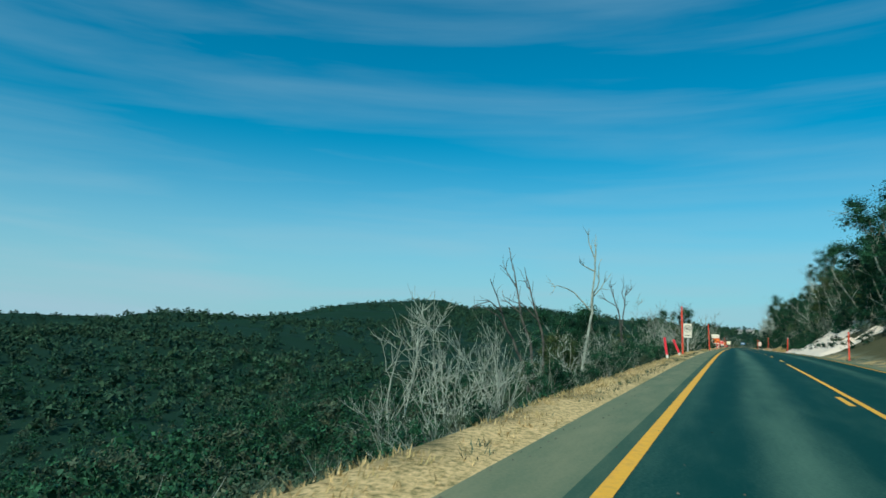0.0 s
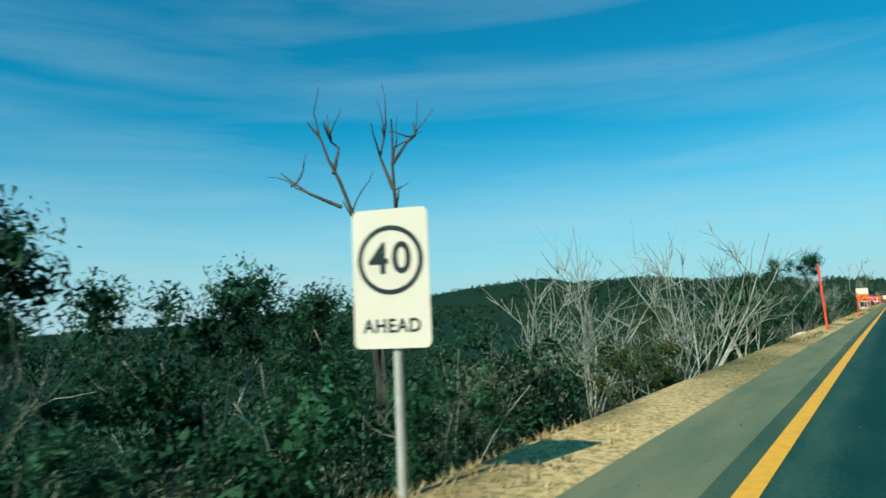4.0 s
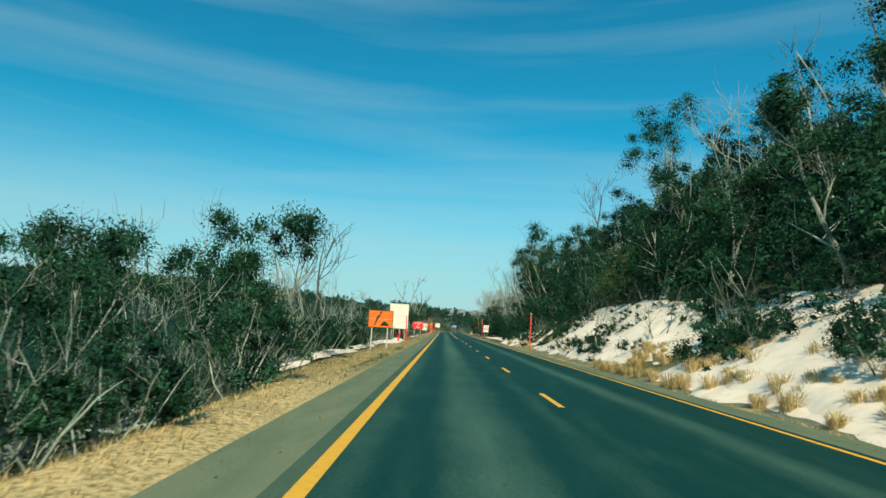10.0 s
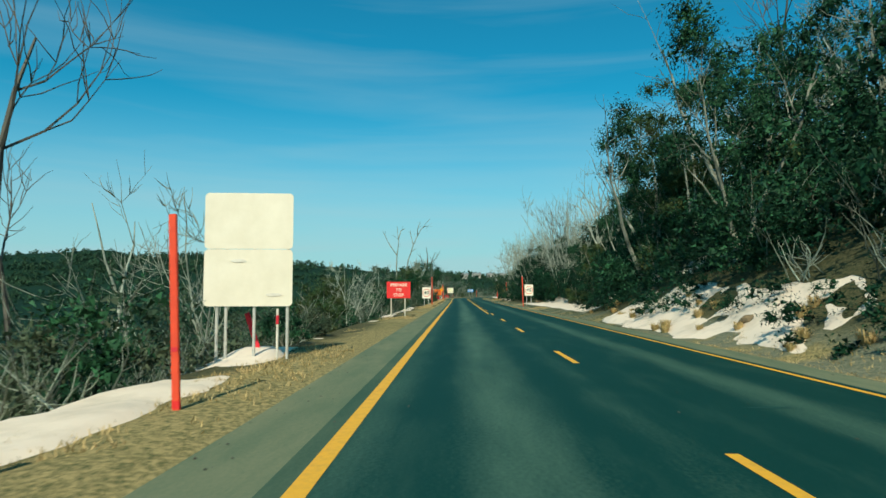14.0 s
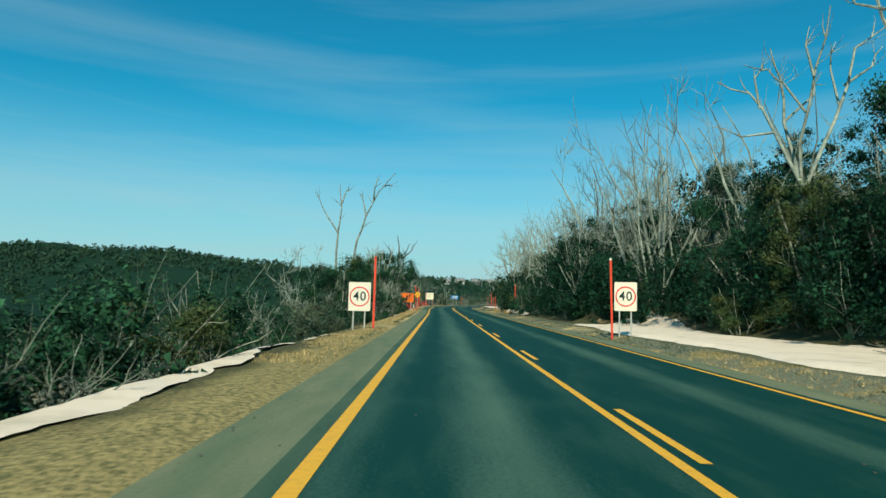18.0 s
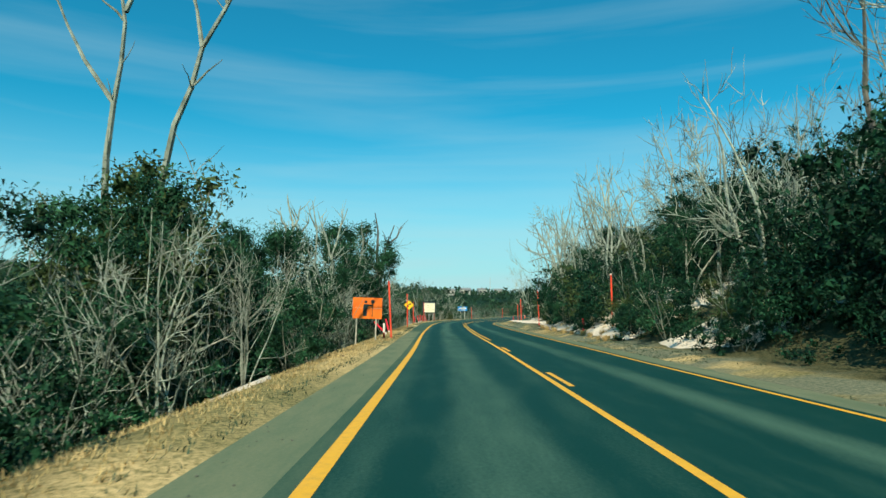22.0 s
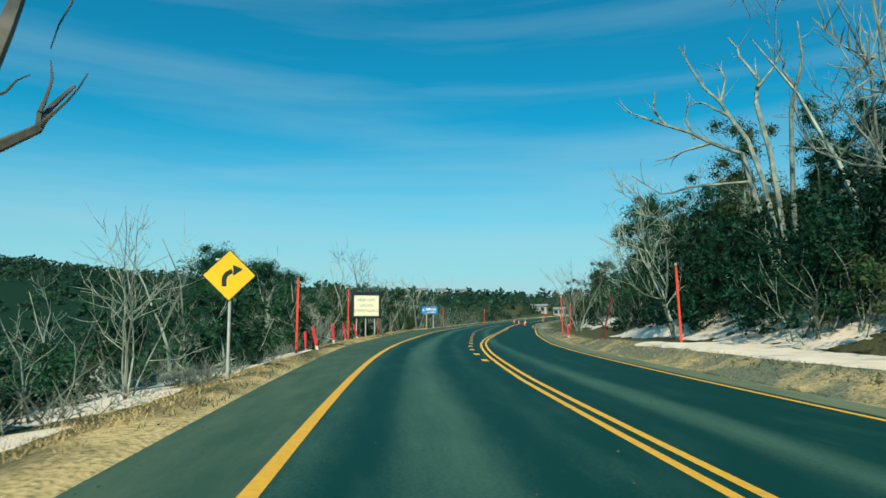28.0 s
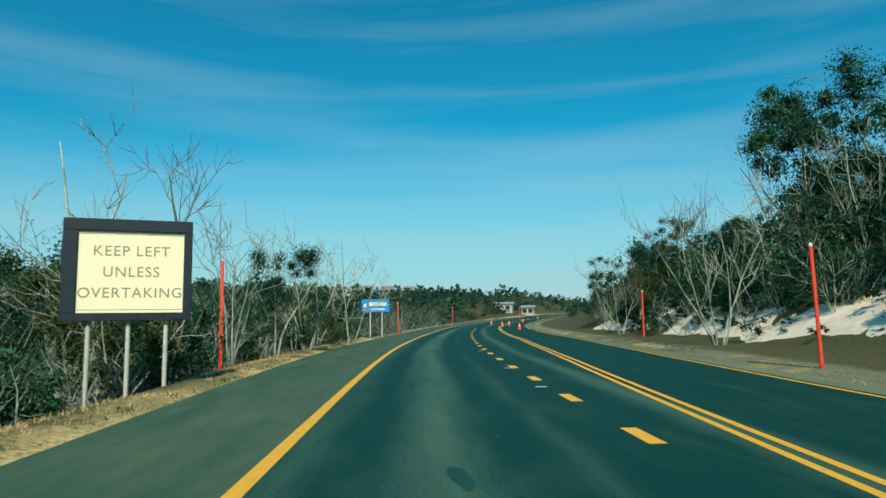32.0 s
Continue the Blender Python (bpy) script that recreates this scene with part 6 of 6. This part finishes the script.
def speed_sign(x, y, turn, w, hh, z0, ahead, label):
    e = thing("speed_sign", label, "road sign")
    zc = z0 + hh / 2
    plate = part("plate", poly_bm(round_rect(0, zc, w, hh, 0.05), 0.006), M_WHITE, e, "white reflective plate")
    if ahead:
        part("ring", ring_bm(0, zc + 0.13 * hh, w * 0.37, w * 0.43, -0.0065), M_BLACK, plate, "dark ring")
        for ch, ox in (("4", -0.15), ("0", 0.15)):
            words(ch, w * 0.54, ox * w, zc + 0.13 * hh, -0.0075, M_BLACK, plate, 0.95, 1.0, 0.006, "numeral")
        words("AHEAD", w * 0.23, 0, zc - 0.345 * hh, -0.0075, M_BLACK, plate, 0.92, 1.12, 0.003)
        sign_posts(e, (0.02,), z0 + hh * 0.7, M_STEEL, 0.034)
    else:
        part("ring", ring_bm(0, zc + 0.0 * hh, w * 0.40, w * 0.455, -0.0065), M_REDRING, plate, "red ring")
        for ch, ox in (("4", -0.155), ("0", 0.155)):
            words(ch, w * 0.58, ox * w, zc, -0.0075, M_BLACK, plate, 0.95, 1.0, 0.005, "numeral")
        sign_posts(e, (-0.26 * w, 0.26 * w), z0 + hh * 0.8, M_STEEL, 0.032)
    back_rails(e, w, (zc - hh * 0.25, zc + hh * 0.25))
    return place(e, x, y, turn)


speed_sign(-3.06, 49.3, 18, 0.58, 1.0, 1.02, True, "white speed sign reading 40 AHEAD on a steel post")
speed_sign(-3.45, 236.35, 4, 0.93, 1.22, 0.79, False, "white 40 speed sign with red ring on two posts")
speed_sign(7.72, 235.85, -4, 0.93, 1.20, 1.05, False, "white 40 speed sign with red ring beside the snow field")


def panel_sign(name, x, y, turn, w, hh, z0, face, label, border, posts, post_mat, extra, roll=0.0):
    e = thing(name, label, "road sign")
    zc = z0 + hh / 2
    if border:
        part("border", poly_bm(round_rect(0, zc, w, hh, 0.03), 0.005), M_BLACK, e, "dark border")
        plate = part("plate", poly_bm(round_rect(0, zc, w - 2 * border, hh - 2 * border, 0.02), 0.004, -0.0045), face, e)
    else:
        plate = part("plate", poly_bm(round_rect(0, zc, w, hh, 0.02), 0.006), face, e)
    if face is M_ORANGE:
        bm = bmesh.new(); box_bm(bm, 0, -0.0095, zc, w * 0.985, 0.002, 0.008)
        part("fold_seam", bm, M_WHITE, plate, "pale seam across the middle")
    extra(plate, zc, -0.0098)
    sign_posts(e, posts, z0 + hh * 0.85, post_mat, 0.034)
    back_rails(e, w, (zc - hh * 0.3, zc + hh * 0.3))
    return place(e, x, y, turn, 0, roll)


def work_shapes(e, zc, y):
    """Plain dark shapes: a heap, a slanted bar and a disc."""
    part("heap_shape", poly_bm([(-0.02, zc - 0.36), (0.46, zc - 0.36), (0.40, zc - 0.24), (0.26, zc - 0.12), (0.16, zc - 0.12), (0.06, zc - 0.24)], 0.001, y), M_BLACK, e, "dark heap shape")
    part("bar_shape", poly_bm([(-0.34, zc - 0.35), (-0.28, zc - 0.35), (-0.16, zc - 0.02), (0.0, zc + 0.20), (-0.04, zc + 0.26), (-0.20, zc + 0.14), (-0.25, zc - 0.04)], 0.001, y), M_BLACK, e, "dark slanted bar shape")
    part("disc_shape", poly_bm([(0.0 + 0.065 * math.cos(i * 0.4488), zc + 0.34 + 0.065 * math.sin(i * 0.4488)) for i in range(14)], 0.001, y), M_BLACK, e, "dark disc")


def stop_shapes(e, zc, y):
    """Plain dark shapes: two discs, an upright bar and a thin pole."""
    part("disc_shape", poly_bm([(-0.08 + 0.075 * math.cos(i * 0.4488), zc + 0.30 + 0.075 * math.sin(i * 0.4488)) for i in range(14)], 0.001, y), M_BLACK, e, "dark disc")
    part("disc_shape", poly_bm([(0.25 + 0.095 * math.cos(i * 0.4488), zc + 0.32 + 0.095 * math.sin(i * 0.4488)) for i in range(14)], 0.001, y), M_BLACK, e, "dark disc")
    part("bar_shape", poly_bm([(-0.20, zc - 0.38), (-0.02, zc - 0.38), (0.0, zc + 0.06), (0.22, zc + 0.12), (0.22, zc + 0.16), (-0.04, zc + 0.20), (-0.18, zc + 0.18), (-0.20, zc)], 0.001, y), M_BLACK, e, "dark upright bar shape")
    part("pole_shape", poly_bm([(0.235, zc - 0.40), (0.26, zc - 0.40), (0.265, zc + 0.24), (0.24, zc + 0.24)], 0.001, y), M_BLACK, e, "thin dark bar")


panel_sign("roadwork_sign", -3.41, 151.42, 4, 1.34, 0.94, 1.15, M_ORANGE, "orange roadwork warning sign with dark shapes on two posts", 0.03, (-0.44, 0.40), M_TIMBER_POST, work_shapes)
panel_sign("roadwork_sign", -3.74, 283.85, 5, 1.42, 1.02, 1.12, M_ORANGE, "orange traffic control sign with dark shapes on two posts", 0.0, (-0.50, 0.44), M_TIMBER_POST, stop_shapes, 1.5)


def prepare_words(e, zc, y):
    for i, t in enumerate(("PREPARE", "TO", "STOP")):
        words(t, 0.235, 0, zc + 0.27 - 0.28 * i, y - 0.001, M_WHITE, e, 0.92, 1.15, 0.005)


panel_sign("prepare_to_stop_sign", -3.33, 201.2, 4, 1.33, 0.92, 1.05, M_RED, "red sign reading PREPARE TO STOP on two pale posts", 0.0, (-0.42, 0.36), M_TIMBER_POST, prepare_words)

# blank white board, hinged across the middle
e = thing("blank_sign_board", "large blank white sign board with rounded corners on posts", "road sign")
part("upper_panel", poly_bm(round_rect(0, 2.25 + 0.58, 1.76, 1.14, 0.09), 0.008), M_WHITE, e, "upper white panel")
part("lower_panel", poly_bm(round_rect(0, 1.10 + 0.575, 1.76, 1.15, 0.09), 0.008, -0.004), M_WHITE, e, "lower white panel, slightly proud")
for ang, (cx, cz) in ((0, (0.52, 1.33)), (0, (-0.2, 2.02))):
    part("cover_latch", poly_bm([(cx + 0.16 * math.cos(i * 0.4488), cz + 0.035 * math.sin(i * 0.4488)) for i in range(14)], 0.012, -0.012), M_POLE_WHITE, e, "small oval latch")
sign_posts(e, (-0.62, -0.44, 0.12, 0.78), 2.9, M_STEEL, 0.032)
back_rails(e, 1.7, (1.35, 2.0, 2.6, 3.1))
bm = bmesh.new(); cyl_bm(bm, 0.60, -0.05, -0.4, 1.05, 0.026); part("marker_post", bm, M_POLE_WHITE, e, "white marker post")
bm = bmesh.new(); cyl_bm(bm, 0.60, -0.05, 0.74, 0.92, 0.030); part("marker_band", bm, M_POST_RED, e, "red band")
place(e, -4.22, 177.45, 6)

# curve warning sign
e = thing("curve_warning_sign", "yellow diamond curve sign with black arrow on a steel post", "road sign")
R = 0.62
zc = 2.42
part("border", poly_bm([(R, zc), (0, zc + R), (-R, zc), (0, zc - R)], 0.006), M_BLACK, e, "black border")
plate = part("plate", poly_bm([(R - 0.03, zc), (0, zc + R - 0.03), (-R + 0.03, zc), (0, zc - R + 0.03)], 0.004, -0.0055), M_YELLOW, e)
outer = [(-0.17 + 0.0, zc - 0.26)] + [(-0.17 + 0.33 - 0.33 * math.cos(radians(a)), zc - 0.10 + 0.27 * math.sin(radians(a))) for a in range(0, 80, 10)]
inner = [(-0.06 + 0.22 - 0.22 * math.cos(radians(a)), zc - 0.10 + 0.16 * math.sin(radians(a))) for a in range(70, -10, -10)] + [(-0.06, zc - 0.26)]
part("arrow_shaft", poly_bm(outer + inner, 0.001, -0.0098), M_BLACK, plate, "black curved arrow")
part("arrow_head", poly_bm([(0.08, zc + 0.25), (0.31, zc + 0.15), (0.09, zc - 0.01)], 0.001, -0.0099), M_BLACK, plate, "black arrow head")
sign_posts(e, (0.02,), 2.5, M_STEEL, 0.036)
back_rails(e, 0.7, (2.35, 2.8))
place(e, -4.13, 331.8, 6)

# framed message board
e = thing("message_board", "cream lettered board in a black frame on three posts", "road sign")
w, hh, z0 = 2.38, 2.04, 1.52
zc = z0 + hh / 2
bm = bmesh.new(); box_bm(bm, 0, 0.06, zc, w - 0.02, 0.16, hh - 0.02, 0.02); part("cabinet", bm, M_FRAME, e)
for nm, cx, cz, sx, sz in (("frame_top", 0, zc + hh / 2 - 0.12, w, 0.24), ("frame_bottom", 0, zc - hh / 2 + 0.08, w, 0.16),
                           ("frame_side", -w / 2 + 0.13, zc - 0.04, 0.26, hh - 0.40), ("frame_side", w / 2 - 0.08, zc - 0.04, 0.16, hh - 0.40)):
    bm = bmesh.new(); box_bm(bm, cx, -0.05, cz, sx, 0.09, sz, 0.01); part(nm, bm, M_FRAME, e)
face = part("face", poly_bm(round_rect(0.05, zc - 0.04, w - 0.42, hh - 0.40, 0.01), 0.004, -0.03), M_LED, e, "cream board face")
for i, t in enumerate(("KEEP LEFT", "UNLESS", "OVERTAKING")):
    words(t, 0.29, 0.05, zc + 0.37 - 0.42 * i, -0.036, M_GREYTEXT, face, 0.98, 1.12)
for cx, cz, sx, sz in ((0.05, zc + 0.72, 1.95, 0.012), (0.05, zc - 0.80, 1.95, 0.012), (-0.93, zc - 0.04, 0.012, 1.52), (1.03, zc - 0.04, 0.012, 1.52)):
    bm = bmesh.new(); box_bm(bm, cx, -0.036, cz, sx, 0.003, sz); part("inner_line", bm, M_GREYTEXT, face, "thin grey line")
sign_posts(e, (-0.70, 0.02, 0.72), 1.6, M_STEEL, 0.045, 0.06)
place(e, -2.45, 367.75, 12)

# blue sign with a white bar of lettering too small to read
e = thing("blue_direction_sign", "blue direction sign with a white bar on two posts", "road sign")
plate = part("plate", poly_bm(round_rect(0, 2.38, 2.15, 1.0, 0.05), 0.008), M_BLUE, e)
part("white_bar", poly_bm(round_rect(0.18, 2.50, 1.35, 0.30, 0.02), 0.001, -0.0085), M_WHITE, plate, "white bar")
part("white_bar", poly_bm(round_rect(0.20, 2.10, 1.1, 0.12, 0.02), 0.001, -0.0085), M_POLE_WHITE, plate, "thin pale bar")
part("white_square", poly_bm(round_rect(-0.82, 2.40, 0.22, 0.26, 0.02), 0.001, -0.0085), M_POLE_WHITE, plate, "small pale square")
sign_posts(e, (-0.42, 0.50), 2.6, M_TIMBER_POST, 0.045)
place(e, 4.6, 405.5, -8)


def snow_pole(x, y, hgt, lean=0.0, tilt=0.0, paint=None):
    e = thing("snow_pole", "dark maroon snow pole leaning in the snow" if paint else "tall orange-red snow pole with a pale tip by the road" if x > 0 else "tall orange-red snow pole standing in the verge", "snow pole", "snow poles")
    bm = bmesh.new(); box_bm(bm, 0, 0, hgt / 2 - 0.25, 0.085, 0.05, hgt + 0.42, 0.008); pole = part("pole", bm, paint or M_POLE, e)
    if x > 0 and not paint:
        bm = bmesh.new(); box_bm(bm, 0, 0, hgt - 0.01, 0.088, 0.053, 0.10, 0.008); part("tip", bm, M_POLE_WHITE, pole, "white tip")
    bm = bmesh.new(); box_bm(bm, 0, -0.0275, hgt * 0.30, 0.07, 0.006, 0.05, 0.002); part("reflector", bm, M_POST_RED, pole, "small red reflector")
    bm = bmesh.new(); box_bm(bm, 0, 0, 0.06, 0.087, 0.052, 0.10, 0.008); part("base", bm, M_REDRING, e, "dark red scuffed base")
    return place(e, x, y, 0, tilt, lean)


for x, y, hgt, lean in ((-2.85, 41.1, 2.9, -1.0), (7.15, 52.0, 2.0, 0.5), (-2.5, 78.0, 2.85, -2.5), (-2.3, 105.0, 1.85, 0), (6.9, 104.4, 2.1, 0.5), (7.33, 171.6, 2.95, 0.5), (-3.07, 171.5, 2.2, -2.5),
                        (7.05, 235.4, 3.3, -1.5), (-2.85, 236.6, 3.12, 0), (-2.74, 286.6, 3.0, -3.0), (9.1, 287.3, 3.1, -1.0), (9.04, 313.9, 3.3, -2.0), (-3.32, 313.3, 3.15, -1.0),
                        (10.5, 340.0, 3.0, -2.0), (-4.1, 342.6, 3.1, 0.5), (-3.02, 356.5, 3.15, 0), (13.28, 368.1, 3.0, -1.5), (-1.62, 373.6, 3.25, 0),
                        (20.6, 392.5, 2.9, 0), (28.8, 418.0, 2.9, 0), (7.0, 412.0, 2.9, -1.5), (17.5, 445.0, 2.9, 2.0), (40.5, 492.0, 2.9, 0)):
    snow_pole(x, y, hgt, lean)
snow_pole(11.8, 353.4, 2.6, 14, paint=M_POLE_DARK)


def guide_post(x, y, hgt, lean, tilt=0.0, pale_low=True, up=False):
    e = thing("guide_post", "leaning faded red guide post with a pale foot" if not up else "white-topped orange marker post", "guide post", "guide posts")
    a, b = (M_POST_RED, M_POLE_WHITE) if not up else (M_POLE_WHITE, M_POLE)
    bm = bmesh.new(); box_bm(bm, 0, 0, hgt * (0.58 if not up else 0.68), 0.11, 0.035, hgt * (0.84 if not up else 0.64), 0.006); part("upper_part", bm, a, e)
    bm = bmesh.new(); box_bm(bm, 0, 0, hgt * (0.08 if not up else 0.18) - 0.12, 0.105, 0.034, hgt * (0.16 if not up else 0.36) + 0.24, 0.006); part("lower_part", bm, b, e)
    return place(e, x, y, 0, tilt, lean)


for x, y, hgt, lean in ((-3.05, 33.4, 1.0, -8), (-2.85, 38.9, 0.95, -22), (-3.76, 297.8, 0.98, -14), (-3.44, 292.1, 1.1, -45), (8.44, 291.6, 0.9, -2),
                        (-3.9, 344.2, 0.85, -6), (-3.33, 343.1, 0.95, -13), (-3.35, 350.6, 1.05, -4), (-3.12, 355.9, 1.05, -9), (-2.75, 362.5, 1.05, -17), (11.6, 360.1, 0.85, -2),
                        (-4.2, 178.3, 1.0, -18), (-3.6, 168.4, 0.9, 12)):
    guide_post(x, y, hgt, lean)
guide_post(-3.06, 285.9, 0.75, 0, up=True)


def cone(x, y):
    e = thing("traffic_cone", "orange traffic cone with white collar on the road", "traffic cone", "traffic cones")
    bm = bmesh.new(); box_bm(bm, 0, 0, 0.02, 0.36, 0.36, 0.04, 0.01); part("base", bm, M_RUBBER, e)
    bm = bmesh.new(); cyl_bm(bm, 0, 0, 0.04, 0.70, 0.14, 0.03, 20); body = part("body", bm, M_CONE, e)
    bm = bmesh.new(); cyl_bm(bm, 0, 0, 0.36, 0.52, 0.0895, 0.0635, 20); part("collar", bm, M_POLE_WHITE, body, "white collar")
    th = float(edge_th(y))
    dd = (x - float(edge_x(y))) * math.cos(th)
    on_road = -0.2 < dd < float(d_right(y))
    e.matrix_world = Matrix.Translation((x, y, float(road_z(y)) if on_road else float(land_z(x, y)))) @ Matrix.Scale(1.15, 4)
    return e


for x, y in ((21.4, 424.0), (23.6, 440.5), (26.0, 446.0), (24.9, 452.5), (35.5, 472.0), (47.0, 500.0), (62.0, 535.0)):
    cone(x, y)


# tussocks of long dry grass at the cutting's foot
tuft_rng = np.random.default_rng(88)
blades = []
for i in range(230):
    if i < 120:
        s, u = tuft_rng.uniform(112, 146), 0.1 + 2.6 * tuft_rng.uniform(0, 1) ** 1.5
    elif i < 190:
        s, u = tuft_rng.uniform(282, 322), -0.3 + 2.6 * tuft_rng.uniform(0, 1)
    else:
        s, u = tuft_rng.uniform(150, 205), 0.1 + 2.0 * tuft_rng.uniform(0, 1)
    cx, cy = on_bank(s, float(bank_foot(s)) + u)
    cz, n = float(land_z(cx, cy)), 110
    big = tuft_rng.uniform(0.5, 1.0) * (1.0 if i < 120 else 0.7)
    a, r = tuft_rng.uniform(0, 6.283, n), 0.22 * big * np.sqrt(tuft_rng.uniform(0, 1, n))
    hgt, out = big * tuft_rng.uniform(0.25, 0.62, n), big * tuft_rng.uniform(0.05, 0.5, n)
    ca, sa, w = np.cos(a), np.sin(a), 0.009
    bx, by = cx + r * ca, cy + r * sa
    root = np.stack([bx, by, np.full(n, cz - 0.03)], 1)
    mid = np.stack([bx + 0.4 * out * ca, by + 0.4 * out * sa, cz + 0.8 * hgt], 1)
    tip = np.stack([bx + out * ca, by + out * sa, cz + hgt * tuft_rng.uniform(0.55, 1.1, n)], 1)
    off = np.stack([-sa * w, ca * w, np.zeros(n)], 1)
    blades += [np.stack([root - off, root + off, mid + off], 1), np.stack([root - off, mid + off, mid - off], 1), np.stack([mid - off, mid + off, tip], 1)]
KV = np.concatenate(blades).reshape(-1, 3)
joined("tussock_grass", [(KV, np.arange(len(KV)).reshape(-1, 3), 0, 0, 0, 0, 1)], M_GRASS, "long tan dry grass tussocks at the cutting's foot", "grass")

# fallen timber under the trees
def fallen_log(x, y, turn, length, r, seed):
    g = np.random.default_rng(seed)
    e = thing("fallen_log", "bleached fallen trunk with broken branches on the ground", "fallen log", "fallen logs")
    main = limb(g, (-length / 2, 0, r * 0.7), (1, 0, 0.02), length, r, 0.06, 7, 0.0)
    part("trunk", tubes([main], 7), M_DEAD, e)
    for i in (2, 3, 4, 5):
        part("broken_branch", tubes([limb(g, main[i][0], (g.uniform(-0.4, 0.9), g.uniform(-1, 1), g.uniform(0.1, 0.7)), length * 0.3, r * 0.4, 0.2, 4, 0.0)], 5), M_DEAD, e)
    e.matrix_world = at_land(x, y, turn, 1.0, 0.02)
    return e


for i in range(50):
    g = np.random.default_rng(300 + i)
    s = g.uniform(318, 362) if i < 18 or i > 33 else g.uniform(40, 300)
    d = float(d_shoulder(s)) - g.uniform(1.9, 7.0)
    fallen_log(float(edge_x(s)) + d, s, g.uniform(0, 180), g.uniform(1.6, 3.8), g.uniform(0.05, 0.13), 400 + i)

# rocks at the foot of the cutting and along the verge
for i in range(60):
    g = np.random.default_rng(500 + i)
    s = g.uniform(70, 345)
    right = i < 44
    d = float(bank_foot(s)) + g.uniform(0.5, 4.0) if right else float(d_shoulder(s)) - g.uniform(0.6, 2.4)
    bm = bmesh.new()
    bmesh.ops.create_icosphere(bm, subdivisions=2, radius=1.0)
    for v in bm.verts:
        v.co *= 1 + 0.28 * noise.noise(v.co * 1.4 + Vector((i * 7.1, 0, 0)))
    k = g.uniform(0.12, 0.34) if right else g.uniform(0.05, 0.12)
    ob = part("rock", bm, M_ROCK, None)
    tagged(ob, "weathered tan rock in the bank" if right else "small pale stone on the verge", "rock", "rocks")
    x = float(edge_x(s)) + d
    ob.matrix_world = at_land(x, s, g.uniform(0, 360), 1.0, 0.0) @ Matrix.Diagonal((k * 1.3, k, k * 0.7, 1))


# houses on the hill ahead
def house(x, y, turn, w, dep, hgt):
    e = thing("house", "pale far house with a grey roof among trees", "house", "houses on the hill")
    bm = bmesh.new(); box_bm(bm, 0, 0, hgt / 2 - 0.5, w, dep, hgt + 1.0); part("wall", bm, M_HOUSE, e)
    rf = hgt * 0.35
    o = 0.4
    V = [(-w / 2 - o, -dep / 2 - o, hgt), (w / 2 + o, -dep / 2 - o, hgt), (w / 2 + o, dep / 2 + o, hgt), (-w / 2 - o, dep / 2 + o, hgt), (-w / 2 - o, 0, hgt + rf), (w / 2 + o, 0, hgt + rf)]
    part("roof", (np.array(V), [(0, 1, 5, 4), (2, 3, 4, 5), (0, 4, 3), (1, 2, 5), (3, 2, 1, 0)]), M_ROOF, e, "grey metal roof")
    n = max(2, int(w / 3))
    for i in range(n):
        bm = bmesh.new(); box_bm(bm, -w / 2 + w * (i + 0.5) / n, -dep / 2 - 0.01, hgt * 0.55, 1.3, 0.06, 1.2)
        win = part("window", bm, M_GLASSDARK, e, "dark window")
        bm = bmesh.new(); box_bm(bm, -w / 2 + w * (i + 0.5) / n, -dep / 2 - 0.05, hgt * 0.55 - 0.68, 1.6, 0.16, 0.12)
        part("sill", bm, M_HOUSE, win, "pale sill")
    e.matrix_world = Matrix.Translation((x, y, float(land_z(x, y)))) @ pose(0, 0, 0, 0, 0, turn)
    return e


for x, y, turn, w, dep, hgt in ((4.4, 646, 10, 4.6, 6, 3.0), (13.5, 648, -4, 6.5, 7, 3.2), (24, 652, 5, 5, 6, 3.0), (33.5, 650, 0, 4.4, 6, 3.0), (54.8, 562, -20, 6, 5, 2.4), (59.3, 549, -25, 3.6, 4, 2.2)):
    house(x, y, turn, w, dep, hgt)

# a mast on the hill
e = thing("mast", "thin pale mast standing on the far hill", "mast")
bm = bmesh.new(); cyl_bm(bm, 0, 0, -1, 11, 0.2, 0.1); part("pole", bm, M_STEEL, e)
place(e, 26, 612)
